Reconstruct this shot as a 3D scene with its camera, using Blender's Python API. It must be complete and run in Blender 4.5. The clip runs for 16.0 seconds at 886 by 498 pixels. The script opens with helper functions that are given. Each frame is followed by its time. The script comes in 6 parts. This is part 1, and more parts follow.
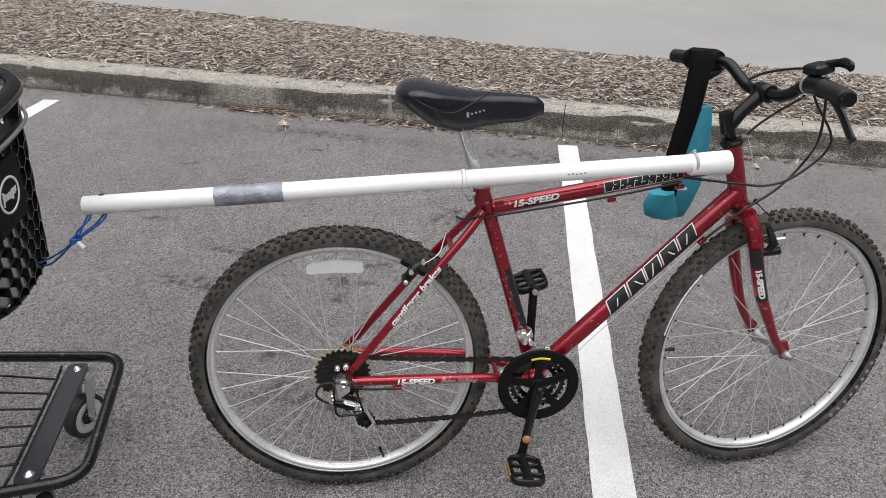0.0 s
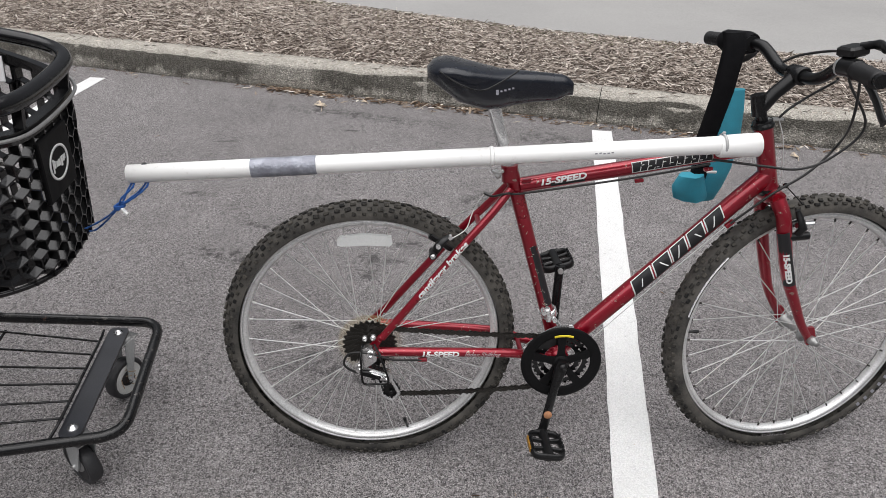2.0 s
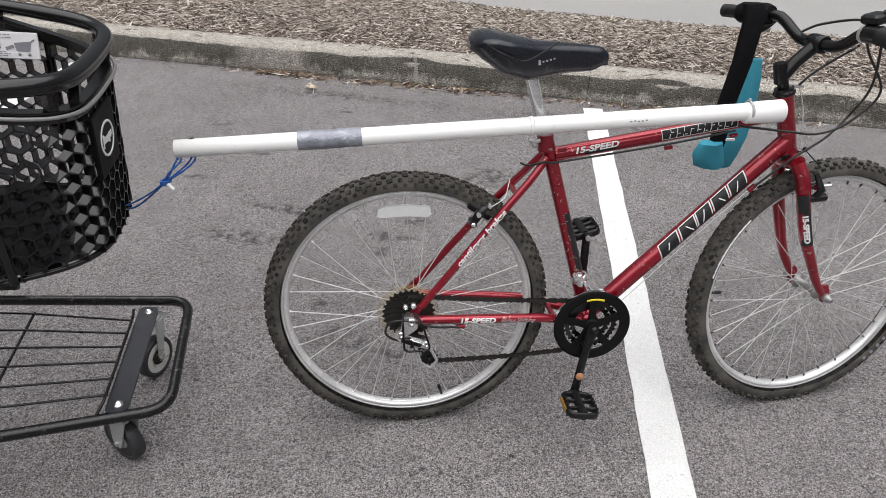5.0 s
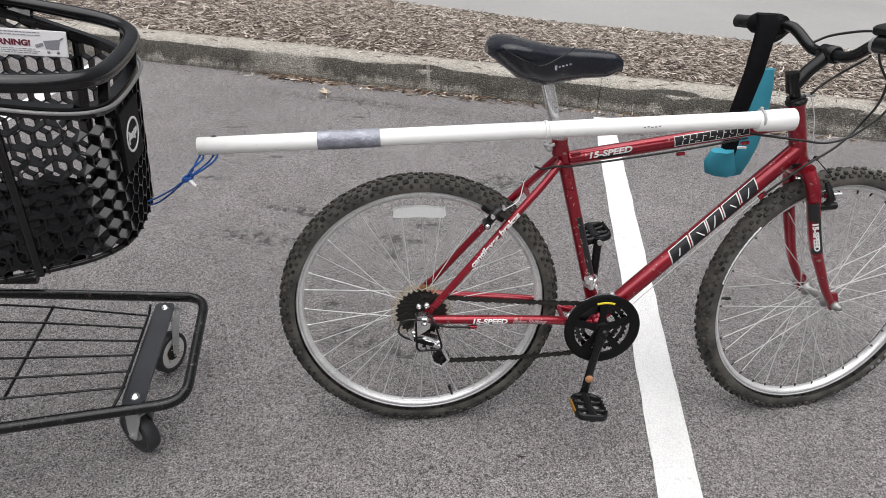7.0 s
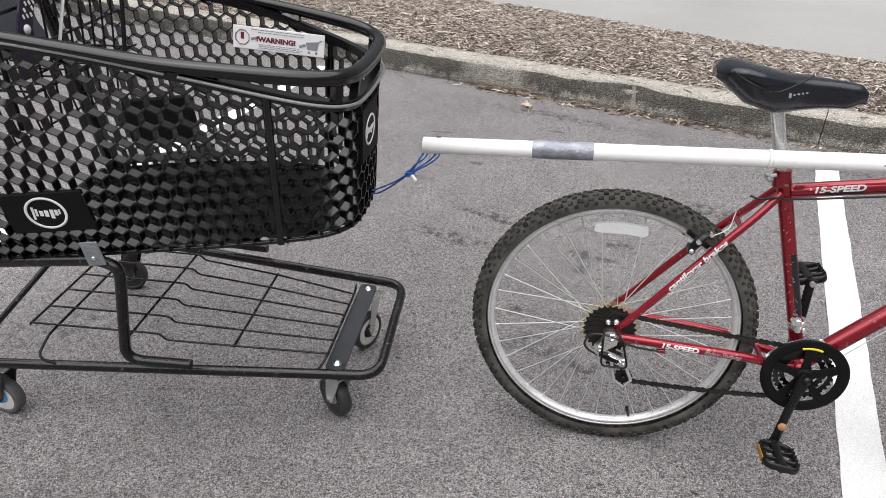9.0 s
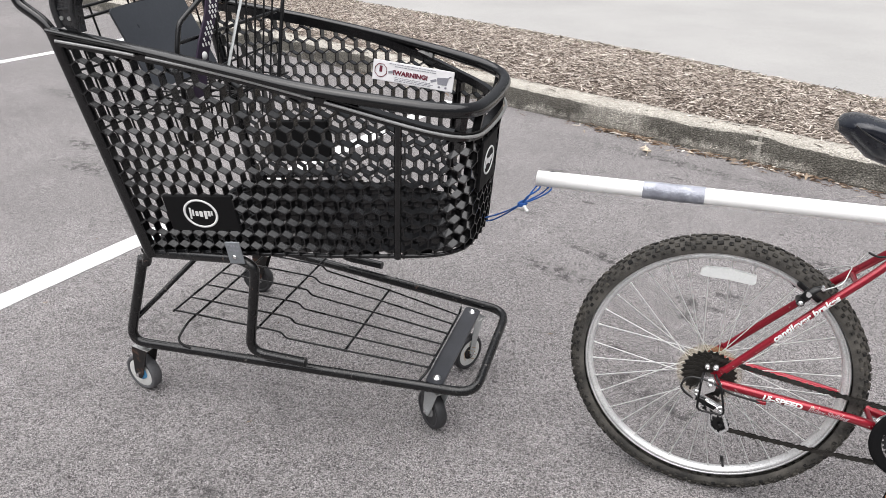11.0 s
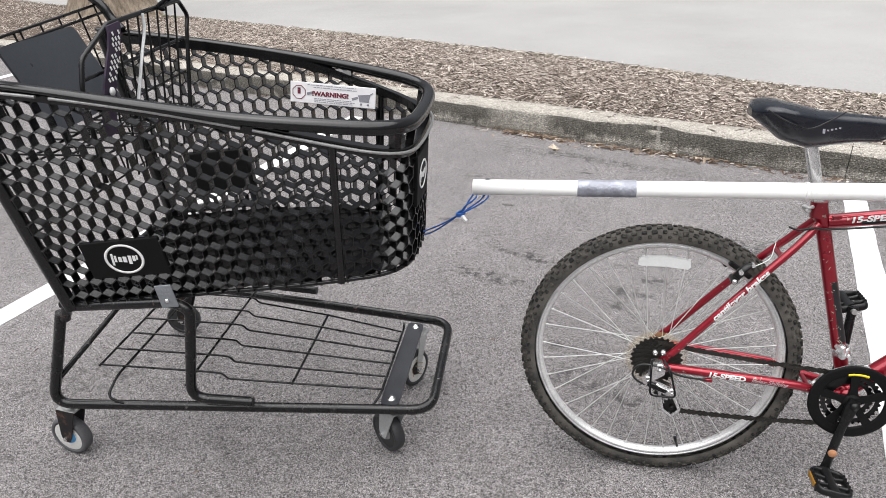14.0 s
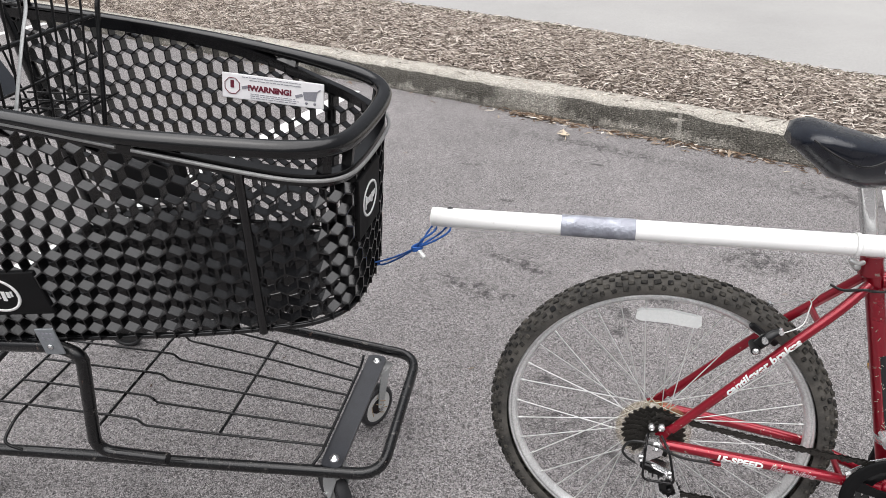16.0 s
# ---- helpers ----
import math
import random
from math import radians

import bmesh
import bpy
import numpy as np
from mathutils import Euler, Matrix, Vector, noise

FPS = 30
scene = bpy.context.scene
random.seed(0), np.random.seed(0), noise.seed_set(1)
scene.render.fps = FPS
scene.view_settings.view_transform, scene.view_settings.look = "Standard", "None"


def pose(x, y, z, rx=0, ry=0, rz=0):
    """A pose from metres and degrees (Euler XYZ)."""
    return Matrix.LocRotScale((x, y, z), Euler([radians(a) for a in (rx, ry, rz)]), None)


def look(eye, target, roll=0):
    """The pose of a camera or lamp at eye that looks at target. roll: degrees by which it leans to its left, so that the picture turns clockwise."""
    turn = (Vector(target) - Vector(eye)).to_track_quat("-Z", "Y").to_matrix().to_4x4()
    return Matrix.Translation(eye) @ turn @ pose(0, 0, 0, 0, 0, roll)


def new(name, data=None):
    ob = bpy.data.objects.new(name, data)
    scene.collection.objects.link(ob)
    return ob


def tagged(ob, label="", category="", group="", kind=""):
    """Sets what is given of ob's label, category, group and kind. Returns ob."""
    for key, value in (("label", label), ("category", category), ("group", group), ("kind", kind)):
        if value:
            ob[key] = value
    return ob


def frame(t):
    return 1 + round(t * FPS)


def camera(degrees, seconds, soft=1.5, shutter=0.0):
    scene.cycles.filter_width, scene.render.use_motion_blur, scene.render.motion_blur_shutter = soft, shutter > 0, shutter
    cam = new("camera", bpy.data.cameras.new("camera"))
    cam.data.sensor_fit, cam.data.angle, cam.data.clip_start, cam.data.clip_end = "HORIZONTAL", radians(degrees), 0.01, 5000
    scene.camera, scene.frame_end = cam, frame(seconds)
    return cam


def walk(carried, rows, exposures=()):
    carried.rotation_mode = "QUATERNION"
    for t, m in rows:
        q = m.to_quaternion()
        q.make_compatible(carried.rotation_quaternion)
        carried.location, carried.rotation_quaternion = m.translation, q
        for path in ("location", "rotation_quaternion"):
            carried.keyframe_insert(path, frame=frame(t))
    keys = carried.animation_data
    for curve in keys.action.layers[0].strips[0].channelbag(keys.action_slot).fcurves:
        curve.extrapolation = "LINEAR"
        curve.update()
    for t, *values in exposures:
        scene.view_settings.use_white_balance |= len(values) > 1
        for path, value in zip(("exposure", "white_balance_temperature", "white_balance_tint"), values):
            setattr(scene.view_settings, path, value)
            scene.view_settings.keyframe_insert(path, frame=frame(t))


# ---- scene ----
cam = camera(66.7, 16.0, soft=0.8)
PATH = [
    (0, (-0.0089, -1.1542, 1.2678), (0.3224, 0.5438, 0.2642), 0.87),
    (0.5, (-0.0103, -1.1559, 1.2637), (0.3210, 0.5232, 0.2290), 1.54),
    (1, (-0.0216, -1.1689, 1.2611), (0.2532, 0.5140, 0.2159), 1.06),
    (1.5, (-0.0193, -1.1782, 1.2637), (0.2414, 0.5089, 0.2217), 1.11),
    (2, (-0.0030, -1.1928, 1.2635), (0.2289, 0.5003, 0.2245), 0.72),
    (2.5, (0.0055, -1.2051, 1.2607), (0.1781, 0.4985, 0.2272), 0.61),
    (3, (-0.0063, -1.2064, 1.2605), (0.1328, 0.4979, 0.2234), 0.79),
    (3.5, (-0.0563, -1.2084, 1.2653), (0.1209, 0.4955, 0.2333), 0.57),
    (4, (-0.1088, -1.2153, 1.2551), (0.1272, 0.4517, 0.1755), 0.02),
    (4.5, (-0.1445, -1.2192, 1.2532), (0.1741, 0.4365, 0.1775), 0.89),
    (7, (-0.1824, -1.2489, 1.2501), (0.1255, 0.4244, 0.1986), 1.74),
    (7.5, (-0.2058, -1.2584, 1.2540), (-0.0410, 0.4371, 0.2060), 1.45),
    (8, (-0.2268, -1.2727, 1.2499), (-0.1938, 0.4276, 0.1972), 1.08),
    (8.5, (-0.2518, -1.2843, 1.2533), (-0.3288, 0.4137, 0.1993), 0.45),
    (9, (-0.2401, -1.2992, 1.2593), (-0.4398, 0.4087, 0.2380), 0.27),
    (9.5, (-0.2002, -1.3359, 1.2648), (-0.5530, 0.3667, 0.2766), 0.24),
    (10, (-0.1874, -1.3783, 1.2708), (-0.7064, 0.2987, 0.3124), 0.36),
    (12.5, (-0.2976, -1.3873, 1.2854), (-0.7737, 0.3327, 0.3826), -0.31),
    (13, (-0.2980, -1.3799, 1.2856), (-0.6582, 0.3683, 0.3834), -0.60),
    (13.5, (-0.3018, -1.3816, 1.2843), (-0.6018, 0.3801, 0.3864), -1.14),
    (14, (-0.3006, -1.3809, 1.2825), (-0.5656, 0.3830, 0.3778), -1.92),
    (14.5, (-0.2725, -1.3432, 1.2824), (-0.5266, 0.4089, 0.3520), -2.58),
    (15, (-0.2023, -1.2672, 1.2901), (-0.5068, 0.4895, 0.3838), -1.29),
    (15.5, (-0.1729, -1.1796, 1.2819), (-0.5285, 0.5565, 0.3547), -0.54),
    (16, (-0.2242, -1.0296, 1.2727), (-0.5381, 0.6763, 0.2770), -0.96),
]
EXPOSURES = [(0, 0.18), (3, 0.23), (4.5, 0.27), (7, 0.32), (8, 0.46), (9, 0.51), (10, 0.75), (12.5, 0.84), (13.5, 0.80), (14.5, 0.71), (16, 0.67)]
walk(cam, [(t, look(eye, target, roll)) for t, eye, target, roll in PATH], EXPOSURES)

# ---- world and light: overcast day ----
SUN_EL, SUN_TURN = 82.0, -20.0
world = bpy.data.worlds.new("overcast_sky")
scene.world = world
world.use_nodes = True
wn = world.node_tree
wn.nodes.clear()
sky = wn.nodes.new("ShaderNodeTexSky")
sky.sky_type = "NISHITA"
sky.sun_disc = False
sky.sun_elevation, sky.sun_rotation = radians(SUN_EL), radians(180 - SUN_TURN)
sky.air_density, sky.dust_density, sky.ozone_density = 1.0, 6.0, 1.0
grey = wn.nodes.new("ShaderNodeHueSaturation")
grey.inputs["Saturation"].default_value = 0.25
back = wn.nodes.new("ShaderNodeBackground")
back.inputs["Strength"].default_value = 0.062
wout = wn.nodes.new("ShaderNodeOutputWorld")
wn.links.new(sky.outputs[0], grey.inputs["Color"])
wn.links.new(grey.outputs[0], back.inputs["Color"])
wn.links.new(back.outputs[0], wout.inputs["Surface"])
sun = new("sun", bpy.data.lights.new("sun", "SUN"))
sun.data.energy, sun.data.angle, sun.data.color = 3.05, radians(105), (0.995, 0.982, 0.992)
sun.matrix_world = pose(0, 0, 6, 90 - SUN_EL, 0, SUN_TURN)

# ---- materials ----
MATS = {}


class Nodes:
    """A small helper round a node material."""

    def __init__(self, name):
        self.mat = bpy.data.materials.new(name)
        self.mat.use_nodes = True
        self.t = self.mat.node_tree
        self.b = self.t.nodes["Principled BSDF"]
        self.co = self.t.nodes.new("ShaderNodeTexCoord").outputs["Object"]
        MATS[name] = self.mat

    def node(self, kind, **inputs):
        n = self.t.nodes.new(kind)
        for key, value in inputs.items():
            n.inputs[key.replace("_", " ")].default_value = value
        return n

    def link(self, a, b):
        self.t.links.new(a, b)

    def noise(self, scale, detail=4.0, rough=0.6, vec=None):
        n = self.node("ShaderNodeTexNoise", Scale=scale, Detail=detail, Roughness=rough)
        self.link(vec or self.co, n.inputs["Vector"])
        return n.outputs["Fac"]

    def cells(self, scale, feature="F1", out="Distance"):
        n = self.node("ShaderNodeTexVoronoi", Scale=scale)
        n.feature = feature
        self.link(self.co, n.inputs["Vector"])
        return n.outputs[out]

    def ramp(self, fac, *stops):
        n = self.t.nodes.new("ShaderNodeValToRGB")
        e = n.color_ramp.elements
        while len(e) < len(stops):
            e.new(0.5)
        for el, (p, c) in zip(e, stops):
            el.position = p
            el.color = (*c, 1) if isinstance(c, tuple) else (c, c, c, 1)
        self.link(fac, n.inputs["Fac"])
        return n.outputs["Color"]

    def math(self, op, a, b=None):
        n = self.t.nodes.new("ShaderNodeMath")
        n.operation = op
        for i, v in enumerate((a, b)):
            if v is None:
                continue
            if isinstance(v, (int, float)):
                n.inputs[i].default_value = v
            else:
                self.link(v, n.inputs[i])
        return n.outputs[0]

    def mix(self, fac, a, b, blend="MIX"):
        n = self.t.nodes.new("ShaderNodeMix")
        n.data_type, n.blend_type = "RGBA", blend
        for sock, v in ((n.inputs[0], fac), (n.inputs[6], a), (n.inputs[7], b)):
            if isinstance(v, (int, float)):
                sock.default_value = v
            elif isinstance(v, tuple):
                sock.default_value = (*v, 1)
            else:
                self.link(v, sock)
        return n.outputs[2]

    def bump(self, height, strength=0.3, distance=0.002, normal=None):
        n = self.node("ShaderNodeBump", Strength=strength, Distance=distance)
        self.link(height, n.inputs["Height"])
        if normal is not None:
            self.link(normal, n.inputs["Normal"])
        self.link(n.outputs[0], self.b.inputs["Normal"])
        return n.outputs[0]

    def set(self, color=None, rough=None, metal=None, **more):
        for key, v in (("Base Color", color), ("Roughness", rough), ("Metallic", metal), *((k.replace("_", " "), v) for k, v in more.items())):
            if v is None:
                continue
            s = self.b.inputs[key]
            if isinstance(v, tuple):
                s.default_value = (*v, 1) if len(v) == 3 else v
            elif isinstance(v, (int, float)):
                s.default_value = v
            else:
                self.link(v, s)
        return self.mat


def simple(name, color, rough, metal=0.0, scale=60.0, vary=0.25, bump=0.15, dist=0.0006, **more):
    """A plain painted, moulded or metal surface with grain at two scales."""
    m = Nodes(name)
    fine, wide = m.noise(scale * 6, 3), m.noise(scale * 0.25, 4)
    both = m.math("ADD", m.math("MULTIPLY", fine, 0.5), m.math("MULTIPLY", wide, 0.5))
    lo, hi = tuple(c * (1 - vary) for c in color), tuple(min(1, c * (1 + vary)) for c in color)
    col = m.ramp(both, (0.3, lo), (0.7, hi))
    rr = m.ramp(wide, (0.3, max(0.02, rough * 0.8)), (0.75, min(1, rough * 1.25)))
    m.bump(fine, bump, dist)
    return m.set(col, rr, metal, **more)


def blotch(m, x, y, rx, ry, turn=0.0):
    """A soft-edged stain mask round (x, y) on the ground."""
    mp = m.t.nodes.new("ShaderNodeMapping")
    mp.vector_type = "TEXTURE"
    mp.inputs["Location"].default_value = (x, y, 0)
    mp.inputs["Rotation"].default_value = (0, 0, radians(turn))
    mp.inputs["Scale"].default_value = (rx, ry, 1)
    m.link(m.co, mp.inputs["Vector"])
    g = m.t.nodes.new("ShaderNodeTexGradient")
    g.gradient_type = "SPHERICAL"
    m.link(mp.outputs[0], g.inputs["Vector"])
    return g.outputs["Fac"]


def make_asphalt():
    m = Nodes("asphalt")
    grit = m.cells(290.0)
    grit2 = m.cells(400.0, out="Color")
    sep = m.t.nodes.new("ShaderNodeSeparateColor")
    m.link(grit2, sep.inputs[0])
    wide = m.noise(0.9, 5)
    mid = m.noise(7.0, 5)
    big = m.cells(190.0, out="Color")
    sep2 = m.t.nodes.new("ShaderNodeSeparateColor")
    m.link(big, sep2.inputs[0])
    base = m.ramp(grit, (0.08, (0.37, 0.365, 0.36)), (0.50, (0.265, 0.261, 0.258)), (0.85, (0.085, 0.083, 0.082)))
    stone = m.ramp(sep.outputs[0], (0.0, 0.32), (0.35, 0.94), (0.80, 1.10), (1.0, 1.50))
    base = m.mix(1.0, base, m.ramp(sep2.outputs[0], (0.0, 0.60), (0.4, 0.97), (0.85, 1.06), (1.0, 1.25)), "MULTIPLY")
    col = m.mix(1.0, base, stone, "MULTIPLY")
    col = m.mix(1.0, col, m.ramp(wide, (0.3, 0.86), (0.7, 1.12)), "MULTIPLY")
    col = m.mix(1.0, col, m.ramp(mid, (0.3, 0.9), (0.7, 1.08)), "MULTIPLY")
    col = m.mix(1.0, col, (0.985, 0.945, 0.955), "MULTIPLY")
    pits = m.cells(75.0, out="Color")
    sep3 = m.t.nodes.new("ShaderNodeSeparateColor")
    m.link(pits, sep3.inputs[0])
    near_edge = m.ramp(m.cells(75.0), (0.25, 1.0), (0.5, 0.0))
    hole = m.math("MULTIPLY", m.ramp(sep3.outputs[0], (0.86, 0.0), (0.90, 0.75)), near_edge)
    hole = m.math("MULTIPLY", hole, m.ramp(m.noise(2.2, 4), (0.40, 0.25), (0.62, 1.0)))
    col = m.mix(hole, col, (0.045, 0.043, 0.042))
    ragged = m.noise(24.0, 7, 0.82)
    for x, y, rx, ry, turn, deep in STAINS:
        f = blotch(m, x, y, rx, ry, turn)
        f = m.math("MULTIPLY", f, m.ramp(ragged, (0.47, 0.0), (0.62, 1.8)))
        f = m.math("MINIMUM", m.math("MULTIPLY", f, deep * 0.75), 0.7)
        col = m.mix(f, col, (0.028, 0.027, 0.027))
    m.bump(grit, 0.9, 0.004)
    return m.set(col, m.ramp(mid, (0.3, 0.82), (0.7, 0.97)), 0.0, Specular_IOR_Level=0.25)


# oil drips and tyre scuffs on the bay: x, y, half length, half width, turn, depth
STAINS = [
    (-0.36, 1.12, 0.17, 0.036, -22, 1.7), (-0.27, 1.06, 0.08, 0.030, -15, 1.5), (-0.53, 0.94, 0.16, 0.050, -12, 1.4), (-0.39, 0.88, 0.14, 0.045, -6, 1.4),
    (-0.19, 0.31, 0.09, 0.055, 10, 1.6), (-0.12, 0.26, 0.05, 0.035, 0, 1.4), (-0.014, 0.21, 0.055, 0.045, 0, 2.0), (0.03, 0.84, 0.08, 0.055, 0, 1.6),
    (0.15, 0.92, 0.08, 0.045, -10, 1.6), (0.12, 0.80, 0.06, 0.035, 0, 1.4), (0.0, 0.735, 0.07, 0.045, 0, 1.3), (0.07, 1.03, 0.07, 0.030, 0, 1.3),
    (-0.68, 1.43, 0.10, 0.030, -15, 1.4), (0.54, 1.24, 0.18, 0.11, 0, 1.6), (-0.20, 0.47, 0.06, 0.035, 0, 1.1), (-0.64, 2.0, 0.07, 0.022, 0, 1.2),
    (-0.04, 2.08, 0.06, 0.018, -20, 1.4), (-0.155, 1.94, 0.07, 0.018, -10, 1.4), (-0.42, 1.62, 0.06, 0.025, 0, 1.1), (0.0, 2.30, 0.8, 0.08, -24, 0.9),
    (1.2, 1.75, 0.9, 0.12, -24, 0.9), (-3.3, 1.55, 0.30, 0.08, -15, 1.4), (-3.0, 1.25, 0.25, 0.08, -10, 1.2), (-4.2, 2.4, 0.5, 0.12, -15, 1.0),
    (-1.7, 0.15, 0.5, 0.15, 20, 0.6), (-1.0, -0.45, 0.6, 0.12, -10, 0.6), (0.3, -0.5, 0.5, 0.2, 0, 0.5), (1.5, 0.9, 0.35, 0.14, -10, 0.6),
]
make_asphalt()

m = Nodes("road_concrete")
spots = m.noise(120.0, 4)
col = m.mix(1.0, m.ramp(m.noise(0.6, 6), (0.3, (0.272, 0.268, 0.262)), (0.7, (0.335, 0.330, 0.321))), m.ramp(spots, (0.3, 0.85), (0.7, 1.1)), "MULTIPLY")
m.bump(spots, 0.3, 0.002)
m.set(col, 0.92, Specular_IOR_Level=0.2)

m = Nodes("kerb_concrete")
tall = m.node("ShaderNodeMapping")
tall.inputs["Scale"].default_value = (1, 1, 0.35)
m.link(m.co, tall.inputs["Vector"])
patch = m.noise(1.7, 5, 0.7, tall.outputs[0])
grime = m.noise(9.0, 8, 0.78)
speck = m.cells(210.0, out="Color")
sep = m.t.nodes.new("ShaderNodeSeparateColor")
m.link(speck, sep.inputs[0])
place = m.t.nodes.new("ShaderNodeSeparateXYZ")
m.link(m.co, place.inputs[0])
# Height with noise: a ragged darker band on the upper face, paler foot.
dark_band = m.math("ADD", place.outputs["Z"], m.math("MULTIPLY", m.math("SUBTRACT", m.noise(4.0, 7, 0.72, tall.outputs[0]), 0.5), 0.30))
col = m.mix(m.ramp(patch, (0.42, 0.0), (0.56, 1.0)), (0.40, 0.38, 0.34), (0.27, 0.255, 0.225))
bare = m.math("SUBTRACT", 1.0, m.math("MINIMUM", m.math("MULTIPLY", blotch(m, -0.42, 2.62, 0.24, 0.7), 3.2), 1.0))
col = m.mix(m.math("MULTIPLY", m.ramp(dark_band, (0.015, 0.0), (0.050, 0.92)), bare), col, (0.105, 0.099, 0.086))
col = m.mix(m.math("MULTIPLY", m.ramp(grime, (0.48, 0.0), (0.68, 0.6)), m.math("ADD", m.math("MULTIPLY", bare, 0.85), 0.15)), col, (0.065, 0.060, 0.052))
col = m.mix(1.0, col, m.ramp(sep.outputs[0], (0.0, 0.5), (0.5, 0.92), (0.85, 1.2), (1.0, 1.9)), "MULTIPLY")
col = m.mix(1.0, col, m.ramp(m.noise(160.0, 3, 0.7), (0.35, 0.72), (0.65, 1.22)), "MULTIPLY")
col = m.mix(m.math("MINIMUM", m.math("MULTIPLY", blotch(m, 0.385, 2.36, 0.012, 0.3), 3.0), 0.45), col, (0.42, 0.40, 0.36))
m.bump(m.math("ADD", m.cells(120.0), grime), 0.9, 0.007)
# Paler tone mixed in where the normal points up, with a ragged edge.
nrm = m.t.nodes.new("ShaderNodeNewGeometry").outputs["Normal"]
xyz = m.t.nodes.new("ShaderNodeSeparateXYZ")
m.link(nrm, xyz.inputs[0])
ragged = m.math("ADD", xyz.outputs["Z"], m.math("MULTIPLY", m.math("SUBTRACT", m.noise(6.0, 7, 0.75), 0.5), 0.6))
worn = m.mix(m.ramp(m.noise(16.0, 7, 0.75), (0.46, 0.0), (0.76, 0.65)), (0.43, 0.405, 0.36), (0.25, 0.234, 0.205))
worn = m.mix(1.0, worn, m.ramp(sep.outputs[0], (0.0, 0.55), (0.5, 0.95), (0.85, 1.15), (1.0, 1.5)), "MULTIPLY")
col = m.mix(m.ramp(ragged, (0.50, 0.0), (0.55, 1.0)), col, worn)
m.set(col, 0.95, Specular_IOR_Level=0.2)

m = Nodes("stripe_paint")
grit = m.cells(240.0)
wear = m.noise(26.0, 8, 0.8)
worn = m.math("MULTIPLY", m.ramp(wear, (0.58, 0.0), (0.70, 0.8)), m.ramp(grit, (0.35, 0.0), (0.55, 1.0)))
col = m.mix(worn, m.ramp(m.noise(3.0, 6), (0.3, (0.72, 0.72, 0.715)), (0.7, (0.82, 0.82, 0.815))), (0.24, 0.235, 0.23))
col = m.mix(1.0, col, m.ramp(grit, (0.1, 1.04), (0.8, 0.84)), "MULTIPLY")
m.bump(grit, 0.7, 0.004)
m.set(col, 0.8, Specular_IOR_Level=0.3)

m = Nodes("mulch_bed")
col = m.mix(m.noise(60.0, 5), (0.040, 0.031, 0.025), (0.20, 0.16, 0.13))
m.bump(m.noise(55.0, 5), 1.0, 0.012)
m.set(col, 0.98, Specular_IOR_Level=0.15)


def chip_material(name, stops):
    m = Nodes(name)
    g = m.t.nodes.new("ShaderNodeNewGeometry")
    col = m.ramp(g.outputs["Random Per Island"], *stops)
    col = m.mix(1.0, col, m.ramp(m.noise(90.0, 3), (0.3, 0.75), (0.7, 1.15)), "MULTIPLY")
    return m.set(col, 0.9, Specular_IOR_Level=0.2)


chip_material("wood_chips", ((0.0, (0.032, 0.025, 0.020)), (0.25, (0.115, 0.090, 0.075)), (0.5, (0.27, 0.230, 0.197)), (0.8, (0.47, 0.408, 0.357)), (1.0, (0.76, 0.70, 0.63))))
chip_material("dry_leaves", ((0.0, (0.045, 0.030, 0.022)), (0.5, (0.15, 0.10, 0.068)), (0.85, (0.36, 0.29, 0.22)), (1.0, (0.72, 0.68, 0.62))))
chip_material("green_blades", ((0.0, (0.06, 0.09, 0.03)), (1.0, (0.20, 0.22, 0.09))))

simple("fallen_leaf", (0.58, 0.48, 0.36), 0.8)
m = Nodes("red_paint")
flake = m.noise(900.0, 2)
chips = m.math("MULTIPLY", m.ramp(m.noise(75.0, 5, 0.7), (0.62, 0.0), (0.645, 1.0)), m.ramp(m.noise(6.0, 3), (0.45, 0.0), (0.56, 1.0)))
col = m.mix(m.noise(14.0, 4), (0.23, 0.003, 0.014), (0.35, 0.005, 0.022))
col = m.mix(chips, col, (0.42, 0.36, 0.31))
m.bump(flake, 0.05, 0.0003)
m.set(col, m.ramp(m.noise(20.0, 4), (0.3, 0.26), (0.7, 0.40)), 0.6, Coat_Weight=1.0, Coat_Roughness=0.05, Specular_IOR_Level=0.4)

m = Nodes("tyre_rubber")
dust = m.ramp(m.noise(16.0, 6, 0.7), (0.34, 0.05), (0.66, 0.8))
col = m.mix(dust, m.ramp(m.noise(300.0, 2), (0.3, (0.015, 0.015, 0.015)), (0.7, (0.034, 0.033, 0.032))), (0.135, 0.125, 0.110))
m.bump(m.noise(250.0, 3), 0.3, 0.0008)
m.set(col, 0.78, Specular_IOR_Level=0.3)
m = Nodes("tread_rubber")
dust = m.ramp(m.noise(40.0, 6, 0.75), (0.42, 0.0), (0.68, 0.8))
col = m.mix(dust, (0.014, 0.014, 0.014), (0.13, 0.119, 0.101))
m.bump(m.noise(250.0, 3), 0.3, 0.0008)
m.set(col, 0.85, Specular_IOR_Level=0.25)

